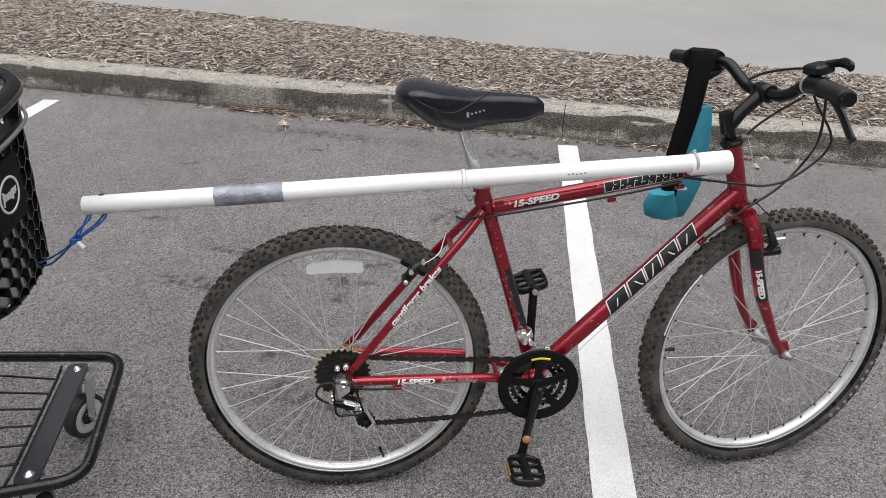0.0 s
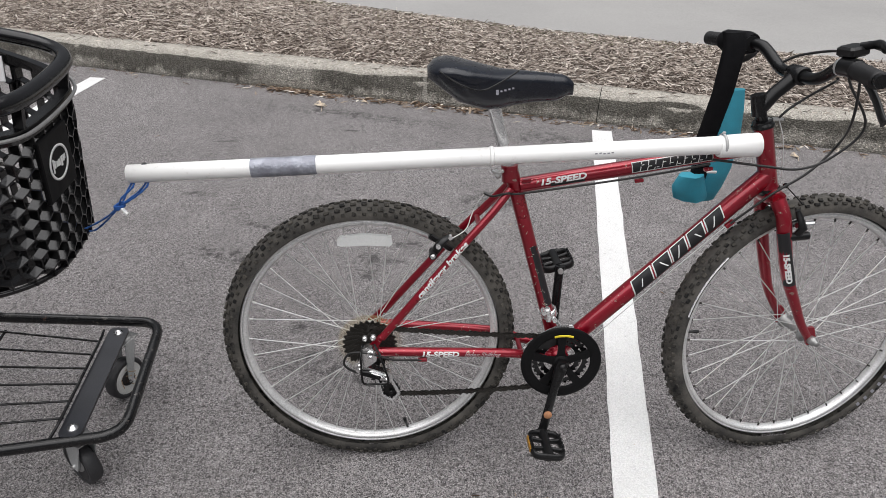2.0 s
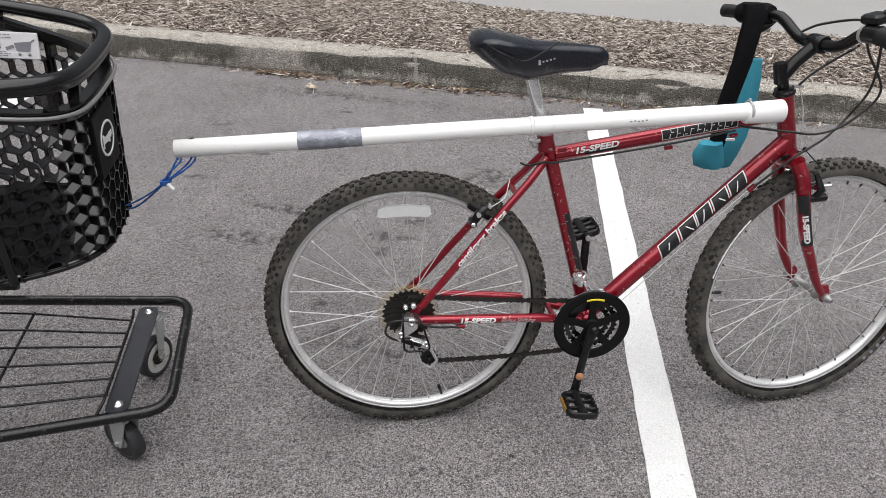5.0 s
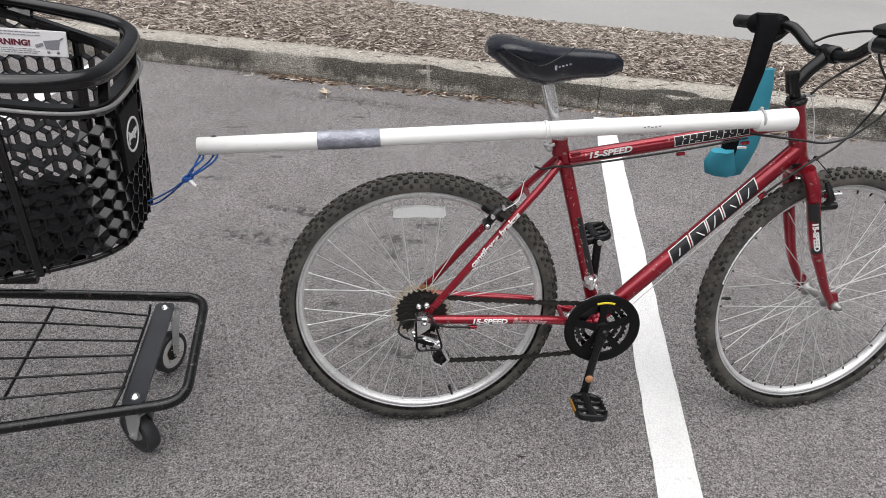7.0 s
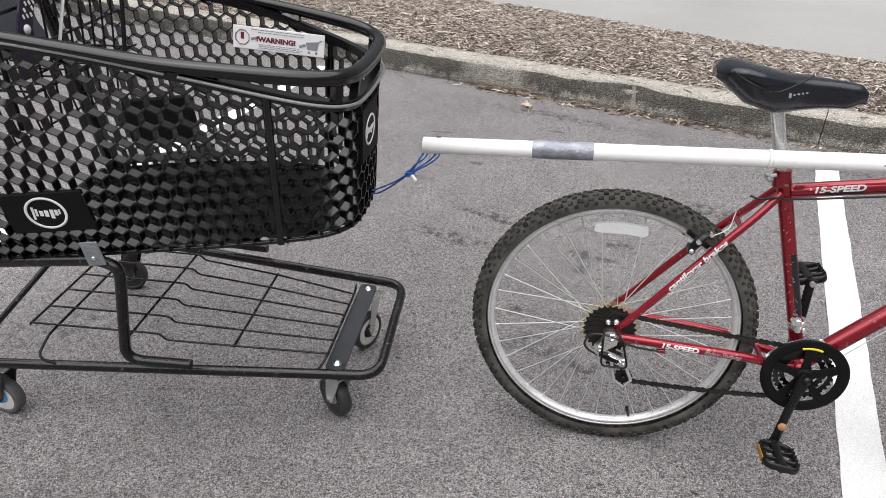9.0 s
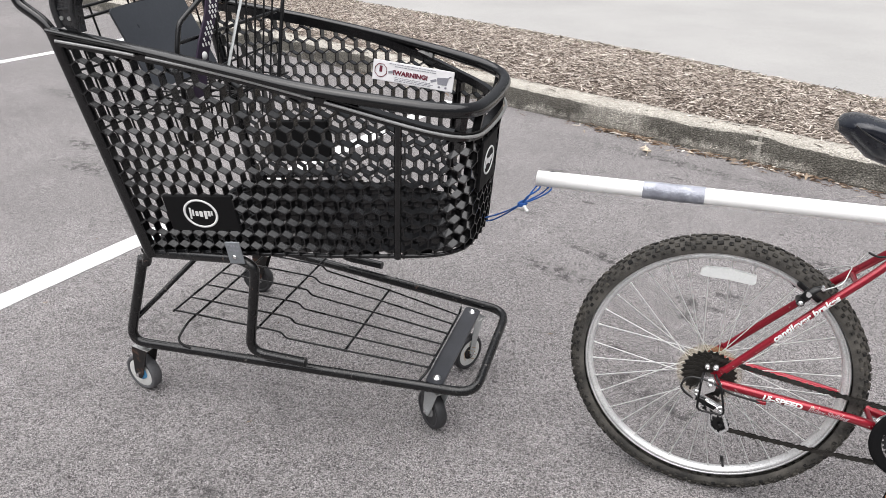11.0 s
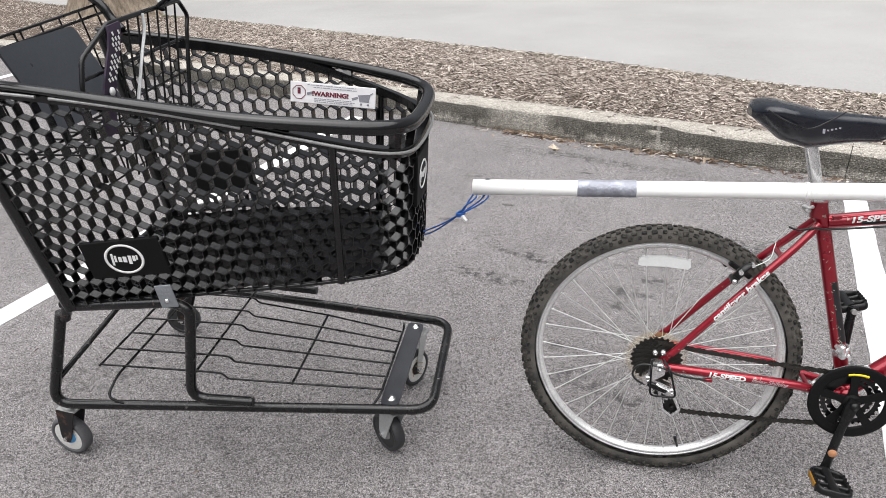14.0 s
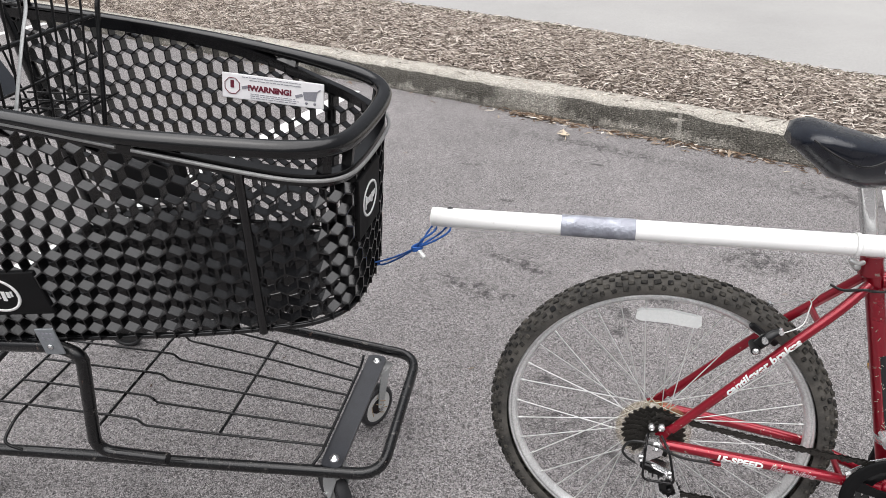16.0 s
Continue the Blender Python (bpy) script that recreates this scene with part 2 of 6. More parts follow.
simple("rim_aluminium", (0.74, 0.74, 0.735), 0.34, 0.5, 45, 0.35, 0.3)
simple("spoke_steel", (0.66, 0.66, 0.65), 0.33, 0.45, 30, 0.15)
simple("chrome", (0.82, 0.82, 0.82), 0.24, 1.0, 30, 0.15, 0.08)
simple("brushed_steel", (0.66, 0.66, 0.65), 0.38, 0.9, 30, 0.2)
simple("galvanised_steel", (0.36, 0.36, 0.355), 0.5, 0.7, 30, 0.25)
simple("black_steel", (0.005, 0.005, 0.0055), 0.28, 0.0, 40, 0.4, Specular_IOR_Level=0.36)
simple("chain_steel", (0.045, 0.042, 0.038), 0.5, 0.7, 60, 0.5)
simple("black_plastic", (0.006, 0.006, 0.0065), 0.33, 0.0, 40, 0.35, 0.2, Specular_IOR_Level=0.38)
simple("guard_plastic", (0.006, 0.006, 0.0065), 0.60, 0.0, 40, 0.35, 0.2, Specular_IOR_Level=0.14)
simple("bright_alloy", (0.74, 0.74, 0.74), 0.24, 0.75, 40, 0.3, 0.25)
simple("paint_chip", (0.44, 0.38, 0.32), 0.6, 0.0, 60, 0.3)
simple("plate_grey", (0.017, 0.018, 0.022), 0.34, 0.0, 60, 0.6, 0.3)
simple("basket_plastic", (0.003, 0.003, 0.0035), 0.22, 0.0, 22, 0.5, 0.25, 0.0008, Specular_IOR_Level=0.55)
simple("grip_rubber", (0.012, 0.012, 0.013), 0.6, 0.0, 40, 0.35)
simple("cable_housing", (0.016, 0.016, 0.016), 0.4)
simple("seat_vinyl", (0.006, 0.008, 0.014), 0.27, 0.0, 50, 0.2, 0.3, 0.0008, Specular_IOR_Level=0.55)
m = Nodes("pvc")
smear = m.math("MULTIPLY", m.ramp(m.noise(30.0, 6, 0.75), (0.56, 0.0), (0.72, 0.55)), m.ramp(m.noise(3.0, 3), (0.42, 0.15), (0.66, 1.0)))
col = m.mix(smear, (0.93, 0.93, 0.915), (0.52, 0.49, 0.44))
m.bump(m.noise(200.0, 3), 0.08, 0.0005)
m.set(col, m.ramp(m.noise(12.0, 4), (0.3, 0.28), (0.7, 0.42)))
simple("clear_plastic", (0.70, 0.71, 0.70), 0.22, 0.0, 40, 0.10)
simple("yellowed_plastic", (0.46, 0.36, 0.18), 0.3, 0.0, 40, 0.1, Alpha=0.32)
simple("teal_nylon", (0.035, 0.28, 0.38), 0.7, 0.0, 120, 0.2, 0.5, 0.001)
simple("black_nylon", (0.004, 0.004, 0.005), 0.8, 0.0, 120, 0.2, 0.5, 0.001, Specular_IOR_Level=0.15)
simple("blue_rope", (0.02, 0.10, 0.36), 0.7, 0.0, 150, 0.3, 0.6, 0.001)
simple("white_print", (0.80, 0.80, 0.79), 0.5, 0.0, 40, 0.05)
simple("print_and_hole_black", (0.012, 0.012, 0.014), 0.45)
simple("red_print", (0.13, 0.010, 0.028), 0.5)
simple("zinc_plate", (0.42, 0.43, 0.43), 0.45, 0.3, 30, 0.25)
simple("clip_steel", (0.22, 0.235, 0.25), 0.4, 0.35, 30, 0.25)
simple("grey_print", (0.24, 0.24, 0.27), 0.5)
simple("tie_plastic", (0.42, 0.42, 0.42), 0.4, 0.0, 40, 0.15)
simple("script_print", (0.46, 0.34, 0.36), 0.5)
simple("sticker_white", (0.80, 0.79, 0.80), 0.45, 0.0, 12, 0.06)
simple("bracket_plastic", (0.020, 0.021, 0.023), 0.24, 0.0, 30, 0.4, 0.2, Specular_IOR_Level=0.6)
simple("grey_flap_plastic", (0.040, 0.044, 0.052), 0.32, 0.0, 30, 0.2)
simple("purple_webbing", (0.030, 0.018, 0.040), 0.75, 0.0, 120, 0.2)
simple("bare_wood_grip", (0.42, 0.20, 0.10), 0.6, 0.0, 60, 0.3)
simple("amber_reflector", (0.30, 0.15, 0.02), 0.3)
simple("wheel_dark", (0.028, 0.028, 0.03), 0.5, 0.0, 40, 0.3)
simple("wheel_grey", (0.085, 0.085, 0.09), 0.55, 0.0, 40, 0.3)
simple("wheel_white", (0.62, 0.62, 0.60), 0.5, 0.0, 40, 0.2)
simple("wheel_blue", (0.08, 0.30, 0.55), 0.4)
simple("string_fibre", (0.36, 0.27, 0.18), 0.9)
simple("yellow_print", (0.75, 0.60, 0.03), 0.5)

m = Nodes("duct_tape")
wr = m.noise(24.0, 4, 0.62)
col = m.mix(m.ramp(wr, (0.4, 0.0), (0.7, 1.0)), (0.24, 0.25, 0.29), (0.44, 0.46, 0.52))
crease = m.ramp(m.math("ABSOLUTE", m.math("SUBTRACT", m.noise(38.0, 5, 0.7), 0.5)), (0.0, 0.0), (0.018, 1.0))
crease = m.math("MAXIMUM", crease, m.ramp(m.noise(11.0, 2), (0.50, 1.0), (0.58, 0.0)))
col = m.mix(1.0, col, m.ramp(crease, (0.0, 0.62), (1.0, 1.0)), "MULTIPLY")
m.bump(m.math("ADD", wr, m.math("MULTIPLY", crease, 0.4)), 1.0, 0.008)
m.set(col, 0.32, 0.25)

m = Nodes("worn_black_tube")
scuff = m.ramp(m.noise(48.0, 6, 0.75), (0.59, 0.0), (0.68, 0.7))
rust = m.ramp(m.noise(9.0, 4), (0.56, 0.0), (0.66, 0.9))
col = m.mix(scuff, (0.005, 0.005, 0.0055), (0.13, 0.12, 0.11))
col = m.mix(m.math("MULTIPLY", scuff, rust), col, (0.20, 0.075, 0.045))
m.bump(m.noise(120.0, 3), 0.15, 0.0006)
m.set(col, m.ramp(m.noise(20.0, 4), (0.3, 0.14), (0.7, 0.34)), 0.0)

m = Nodes("tree_bark")
grain = m.node("ShaderNodeMapping")
grain.inputs["Scale"].default_value = (1, 1, 0.18)
m.link(m.co, grain.inputs["Vector"])
furrow = m.noise(14.0, 6, 0.7, grain.outputs[0])
col = m.mix(m.ramp(furrow, (0.38, 0.0), (0.62, 1.0)), (0.13, 0.105, 0.08), (0.36, 0.30, 0.235))
m.bump(furrow, 1.0, 0.03)
m.set(col, 0.95, Specular_IOR_Level=0.2)

m = Nodes("rusty_steel")
rust = m.noise(40.0, 6, 0.7)
col = m.mix(m.ramp(rust, (0.50, 0.0), (0.66, 1.0)), (0.010, 0.009, 0.009), (0.09, 0.045, 0.03))
m.bump(rust, 0.5, 0.001)
m.set(col, 0.6, Specular_IOR_Level=0.35)


# ---- mesh helpers ----
class Mesh:
    """Collects vertices and faces of one part; smooth faces are remembered."""

    def __init__(self):
        self.v, self.f, self.s = [], [], []

    def add(self, verts, faces, smooth=False):
        n = len(self.v)
        self.v += [tuple(p) for p in verts]
        self.f += [tuple(i + n for i in f) for f in faces]
        self.s += [smooth] * len(faces)
        return self

    def ring_skin(self, rings, closed=False, caps=True, smooth=True):
        n, k = len(rings[0]), len(rings)
        faces = []
        for a in range(k if closed else k - 1):
            b = (a + 1) % k
            faces += [(a * n + i, a * n + (i + 1) % n, b * n + (i + 1) % n, b * n + i) for i in range(n)]
        self.add([p for r in rings for p in r], faces, smooth)
        if caps and not closed:
            self.add(rings[0], [tuple(range(n - 1, -1, -1))])
            self.add(rings[-1], [tuple(range(n))])
        return self

    def sweep(self, pts, radius, n=10, closed=False, flat=1.0, up=None, caps=True):
        """A tube along points; radius is a number or one for each point; flat squeezes it across."""
        P = [Vector(p) for p in pts]
        k = len(P)
        rad = radius if isinstance(radius, (list, tuple)) else [radius] * k
        rings, prev = [], None
        for i in range(k):
            if closed:
                d = P[(i + 1) % k] - P[i - 1]
            else:
                d = P[min(i + 1, k - 1)] - P[max(i - 1, 0)]
            d.normalize()
            if up is not None:
                a = Vector(up)
            elif prev is not None:
                a = prev
            else:
                a = Vector((0, 0, 1)) if abs(d.z) < 0.9 else Vector((1, 0, 0))
            a = (a - d * a.dot(d)).normalized()
            b = d.cross(a)
            prev = a
            rings.append([P[i] + rad[i] * (math.cos(2 * math.pi * j / n) * a + flat * math.sin(2 * math.pi * j / n) * b) for j in range(n)])
        return self.ring_skin(rings, closed, caps)

    def rod(self, a, b, r, r2=None, n=10, caps=True):
        return self.sweep([a, b], [r, r if r2 is None else r2], n, caps=caps)

    def lathe(self, profile, m=None, n=48, closed=False):
        """Turns (radius, across) points about the y axis."""
        m = m or Matrix()
        rings = [[m @ Vector((r * math.cos(2 * math.pi * j / n), y, r * math.sin(2 * math.pi * j / n))) for r, y in profile] for j in range(n)]
        k = len(profile)
        faces = []
        for a in range(n):
            b = (a + 1) % n
            faces += [(a * k + i, a * k + (i + 1) % k, b * k + (i + 1) % k, b * k + i) for i in range(k if closed else k - 1)]
        return self.add([p for r in rings for p in r], faces, True)

    def box(self, size, m=None, bevel=0.0):
        m = m or Matrix()
        x, y, z = (s / 2 for s in size)
        if bevel <= 0:
            v = [m @ Vector((a * x, b * y, c * z)) for a in (-1, 1) for b in (-1, 1) for c in (-1, 1)]
            return self.add(v, [(0, 1, 3, 2), (4, 6, 7, 5), (0, 4, 5, 1), (2, 3, 7, 6), (0, 2, 6, 4), (1, 5, 7, 3)])
        e = bevel
        rings = []
        for c, k in ((-z, e), (-z + e, 0), (z - e, 0), (z, e)):
            pts = [(-x + k + e, -y + k), (x - k - e, -y + k), (x - k, -y + k + e), (x - k, y - k - e), (x - k - e, y - k), (-x + k + e, y - k), (-x + k, y - k - e), (-x + k, -y + k + e)]
            rings.append([m @ Vector((a, b, c)) for a, b in pts])
        return self.ring_skin(rings, smooth=False)

    def plate(self, outline, thick, m=None):
        """An extruded flat outline of (x, z), with its thickness along y."""
        m = m or Matrix()
        n = len(outline)
        a = [m @ Vector((x, -thick / 2, z)) for x, z in outline]
        b = [m @ Vector((x, thick / 2, z)) for x, z in outline]
        f = [tuple(range(n)), tuple(range(2 * n - 1, n - 1, -1))]
        f += [(i, i + n, (i + 1) % n + n, (i + 1) % n) for i in range(n)]
        return self.add(a + b, f)

    def ball(self, c, r, n=12, squash=(1, 1, 1)):
        rings = []
        for i in range(1, n // 2):
            t = math.pi * i / (n // 2)
            rings.append([(c[0] + squash[0] * r * math.sin(t) * math.cos(2 * math.pi * j / n), c[1] + squash[1] * r * math.sin(t) * math.sin(2 * math.pi * j / n), c[2] + squash[2] * r * math.cos(t)) for j in range(n)])
        return self.ring_skin(rings[::-1])

    def data(self, name):
        me = bpy.data.meshes.new(name)
        me.from_pydata(self.v, [], self.f)
        me.polygons.foreach_set("use_smooth", self.s)
        me.update()
        return me


def material_on(me, material):
    me.materials.append(MATS[material])
    return me


def thing(name, at, label, category, group="", turn=0.0):
    """An Empty at the base of a thing, which parents its parts."""
    ob = new(name)
    ob.empty_display_size = 0.1
    ob.matrix_basis = pose(*at, 0, 0, turn)
    return tagged(ob, label, category, group)


def whole(ob):
    m = ob.matrix_basis.copy()
    while ob.parent:
        ob = ob.parent
        m = ob.matrix_basis @ m
    return m


def part(name, mesh, material, parent, label="", frame_of=None):
    """Links a mesh as one part under a thing or a part; its points stand in the frame frame_of, the world by default."""
    me = mesh if isinstance(mesh, bpy.types.Mesh) else material_on(mesh.data(name), material)
    ob = new(name, me)
    ob.parent = parent
    ob.matrix_basis = whole(parent).inverted() @ (frame_of or Matrix())
    return tagged(ob, label)


def pieces(name, mesh, material, parent, label="", frame_of=None):
    """Links each separate piece of a mesh, such as each letter of a word, as a part of its own."""
    root = list(range(len(mesh.v)))

    def top(i):
        while root[i] != i:
            root[i] = root[root[i]]
            i = root[i]
        return i

    seen = {}
    for i, p in enumerate(mesh.v):
        root[top(i)] = top(seen.setdefault(tuple(round(c, 6) for c in p), i))
    for f in mesh.f:
        for i in f[1:]:
            root[top(i)] = top(f[0])
    split = {}
    for f, smooth in zip(mesh.f, mesh.s):
        split.setdefault(top(f[0]), []).append((f, smooth))
    for faces in split.values():
        used = sorted({i for f, _ in faces for i in f})
        at = {i: k for k, i in enumerate(used)}
        piece = Mesh()
        piece.v = [mesh.v[i] for i in used]
        piece.f = [tuple(at[i] for i in f) for f, _ in faces]
        piece.s = [smooth for _, smooth in faces]
        part(name, piece, material, parent, label, frame_of)


def single(name, mesh, material, label, category, group="", kind="", frame_of=None):
    """A thing or piece of the setting that is one mesh."""
    ob = new(name, material_on(mesh.data(name), material))
    ob.matrix_basis = frame_of or Matrix()
    return tagged(ob, label, category, group, kind)


def letters(text, size, depth=0.0006, align="CENTER", shear=0.0, bold=0.0):
    """Words as a mesh in the x-z plane that faces -y."""
    cu = bpy.data.curves.new("words", "FONT")
    cu.body, cu.size, cu.extrude, cu.align_x, cu.align_y, cu.shear = text, size, depth, align, "CENTER", shear
    cu.offset = bold
    ob = bpy.data.objects.new("words", cu)
    me = bpy.data.meshes.new_from_object(ob)
    out = Mesh()
    turn = pose(0, 0, 0, 90)
    bm = bmesh.new()
    bm.from_mesh(me)
    for k in range(-4, 5):
        bmesh.ops.bisect_plane(bm, geom=bm.verts[:] + bm.edges[:] + bm.faces[:], plane_co=(0, size * 0.1 * k, 0), plane_no=(0, 1, 0))
    bm.verts.index_update()
    out.add([turn @ v.co for v in bm.verts], [tuple(v.index for v in p.verts) for p in bm.faces])
    bm.free()
    bpy.data.objects.remove(ob)
    bpy.data.meshes.remove(me)
    return out


def curve(ctrl, steps=6, closed=False):
    """A smooth line through points."""
    P = [Vector(p) for p in ctrl]
    n = len(P)
    out = []
    for i in range(n if closed else n - 1):
        if closed:
            a, b, c, d = P[i - 1], P[i], P[(i + 1) % n], P[(i + 2) % n]
        else:
            a, b, c, d = P[max(i - 1, 0)], P[i], P[i + 1], P[min(i + 2, n - 1)]
        for j in range(steps):
            t = j / steps
            out.append(0.5 * (2 * b + (c - a) * t + (2 * a - 5 * b + 4 * c - d) * t * t + (3 * b - a - 3 * c + d) * t ** 3))
    if not closed:
        out.append(P[-1])
    return out


def bent(ctrl, radius, steps=5):
    """A line with straight runs and rounded corners."""
    P = [Vector(p) for p in ctrl]
    out = [P[0]]
    for a, b, c in zip(P, P[1:], P[2:]):
        u, w = (a - b), (c - b)
        r = min(radius, u.length * 0.45, w.length * 0.45)
        p, q = b + u.normalized() * r, b + w.normalized() * r
        for j in range(steps + 1):
            t = j / steps
            out.append((1 - t) ** 2 * p + 2 * t * (1 - t) * b + t * t * q)
    out.append(P[-1])
    return out


# ---- the ground ----
GROUND = -0.006
g = Mesh()
g.add([(-1500, -1500, GROUND), (1500, -1500, GROUND), (1500, 1500, GROUND), (-1500, 1500, GROUND)], [(0, 1, 2, 3)])
single("ground", g, "asphalt", "grey worn asphalt of a parking lot with oil stains", "ground", kind="structure")


def kerb_y(x):
    return 2.605 - 0.442 * x


def road_y(x):
    return float(np.interp(x, (-60, -8, -4.76, -1.8, -0.22, 1.31, 3.4, 8, 60), (40, 8.75, 7.04, 5.4, 4.5, 3.43, 2.35, 0.2, -24)))


ALONG = Vector((1, -0.442, 0)).normalized()
ACROSS = Vector((0.442, 1, 0)).normalized()
KERB0 = Vector((0, 2.605, GROUND))
KERB_H = 0.148


def stripe(name, p, q, width):
    """A painted bay line from p to q along its middle."""
    p, q = Vector((*p, GROUND)), Vector((*q, GROUND))
    d = (q - p).normalized()
    n = Vector((-d.y, d.x, 0))
    s = Mesh()
    k = 60
    rows = []
    for i in range(k + 1):
        c = p.lerp(q, i / k)
        e1 = 0.004 * noise.noise(c * 9)
        e2 = 0.004 * noise.noise(c * 9 + Vector((5, 5, 5)))
        rows.append([c + n * (width / 2 + e1) + Vector((0, 0, z)) for z in (0.0002, 0.003)] + [c - n * (width / 2 + e2) + Vector((0, 0, z)) for z in (0.003, 0.0002)])
    s.ring_skin(rows, smooth=False)
    single(name, s, "stripe_paint", "worn white painted parking bay line on the asphalt", "road marking", "bay lines", "structure")


stripe("road_marking_1", (0.30, -1.15), (1.241, 1.939), 0.100)
stripe("road_marking_2", (-2.68, -1.4), (-1.56, 3.11), 0.100)
stripe("road_marking_3", (-6.4, -0.6), (-5.1, 5.0), 0.100)

# kerb: cast concrete in lengths with open joints
CUTS = [-30.0, -4.7, 1.365, 4.4, 30.0]
for a, b in zip(CUTS, CUTS[1:]):
    s = Mesh()
    k = max(2, int((b - a) * 30)) if b - a < 9 else 90
    rows = []
    profile = [(0.0, -0.02), (0.004, 0.03), (0.012, 0.085), (0.020, KERB_H - 0.030), (0.028, KERB_H - 0.014), (0.041, KERB_H - 0.003), (0.060, KERB_H + 0.003), (0.110, KERB_H + 0.006), (0.155, KERB_H + 0.008), (0.158, -0.02)]
    for i in range(k + 1):
        t = a + 0.002 + (b - a - 0.004) * i / k
        row = []
        for j, (d, z) in enumerate(profile):
            q = KERB0 + ALONG * t + ACROSS * d + Vector((0, 0, z))
            w = 0.007 if 0 < j < 9 else 0.0
            wob = noise.noise(q * 6) * w + noise.noise(q * 27) * w * 0.7
            chip = max(0.0, noise.noise(q * 3.1 + Vector((9, 2, 4))) - 0.25) * 0.04 if j in (3, 4) else 0.0
            row.append(q + ACROSS * (wob + chip) + Vector((0, 0, wob * 0.4 - chip * 0.6)))
        rows.append(row)
    s.ring_skin(rows, smooth=True)
    single("kerb", s, "kerb_concrete", "weathered cast concrete kerb with stains and a face darker than its top", "kerb", "kerb lengths", "structure")

# mulch bed between kerb and road, gently mounded
s = Mesh()
NX, NY = 150, 26
verts = []
for i in range(NX + 1):
    x = -16 + 26 * i / NX
    y0, y1 = kerb_y(x) + 0.155 * 1.09, road_y(x)
    for j in range(NY + 1):
        t = j / NY
        y = y0 + (y1 - y0) * t
        z = GROUND + KERB_H - 0.012 + 0.03 * math.sin(math.pi * min(1, t * 1.05)) + 0.012 * noise.noise(Vector((x, y, 0)) * 3) + 0.010 * noise.noise(Vector((x, y, 3)) * 14)
        verts.append((x, y, z))
s.add(verts, [(i * (NY + 1) + j, (i + 1) * (NY + 1) + j, (i + 1) * (NY + 1) + j + 1, i * (NY + 1) + j + 1) for i in range(NX) for j in range(NY)], True)
single("mulch_bed", s, "mulch_bed", "brown bed of shredded bark mulch behind the kerb", "planting bed", kind="structure")

# the road beyond
s = Mesh()
xs = [-1400, -60, -8, -4.76, -1.8, -0.22, 1.31, 3.4, 8, 60, 1400]
ROADZ = GROUND + KERB_H - 0.004
s.add([(x, road_y(x) if abs(x) < 100 else road_y(max(-60, min(60, x))) - (x - max(-60, min(60, x))) * 0.5, ROADZ) for x in xs] + [(x, 1400, ROADZ) for x in xs], [(i, i + 1, i + 1 + len(xs), i + len(xs)) for i in range(len(xs) - 1)])
single("road", s, "road_concrete", "pale grey concrete drive beyond the mulch strip", "road", kind="structure")


def bed_z(x, y):
    t = (y - kerb_y(x) - 0.17) / max(0.1, road_y(x) - kerb_y(x) - 0.17)
    return GROUND + KERB_H - 0.010 + 0.03 * math.sin(math.pi * min(1, max(0, t) * 1.05))


def sliver(mesh, rng, c, length, width, thick, tilt, yaw):
    """One splinter of wood: a bent three-sided wedge."""
    d = Vector((math.cos(yaw) * math.cos(tilt), math.sin(yaw) * math.cos(tilt), math.sin(tilt)))
    w = Vector((-math.sin(yaw), math.cos(yaw), 0)) * width / 2
    u = Vector((0, 0, thick))
    c = Vector(c)
    mid = c + Vector((rng.uniform(-1, 1), rng.uniform(-1, 1), 0)) * length * 0.06 + u * 0.5
    a, b = c - d * length / 2, c + d * length / 2
    mesh.add([a - w * 0.4, a + w * 0.4, a + u * 0.6, mid - w, mid + w, mid + u, b - w * 0.3, b + w * 0.3, b + u * 0.5],
             [(0, 2, 1), (0, 3, 5, 2), (2, 5, 4, 1), (3, 6, 8, 5), (5, 8, 7, 4), (6, 7, 8)])


rng = random.Random(4)
s = Mesh()
for i in range(135000):
    x = rng.uniform(-4.8, 3.6) if i % 10 < 7 else rng.uniform(-11.0, 8.0)
    y0, y1 = kerb_y(x) + 0.15, road_y(x)
    y = y0 + (y1 - y0) * rng.random() ** 0.9 + 0.02
    if rng.random() < 0.006:
        y = y0 - rng.uniform(0, 0.09)
    big = rng.random()
    sliver(s, rng, (x, y, bed_z(x, y) + rng.uniform(0.0, 0.02)), 0.014 + 0.062 * big ** 2.4 + rng.uniform(0, 0.02), rng.uniform(0.0026, 0.0095) * (1.0 + 0.5 * (big > 0.9)), rng.uniform(0.0014, 0.0044), rng.gauss(0, 0.26), rng.gauss(-0.2, 0.9))
single("wood_chip_mulch", s, "wood_chips", "loose shredded wood chips of mixed browns", "mulch", kind="stuff")

s = Mesh()
for i in range(2600):
    x = rng.uniform(-6.5, 5.5) if i % 3 else rng.gauss(1.2, 0.9)
    y = road_y(x) - abs(rng.gauss(0, 0.09 if x < 0 else 0.20))
    sliver(s, rng, (x, y, bed_z(x, y) + 0.012), rng.uniform(0.02, 0.06), 0.003, 0.002, rng.uniform(-0.2, 0.8), rng.uniform(0, math.pi))
single("grass_tufts", s, "green_blades", "sparse green grass blades along the road edge", "grass", kind="stuff")

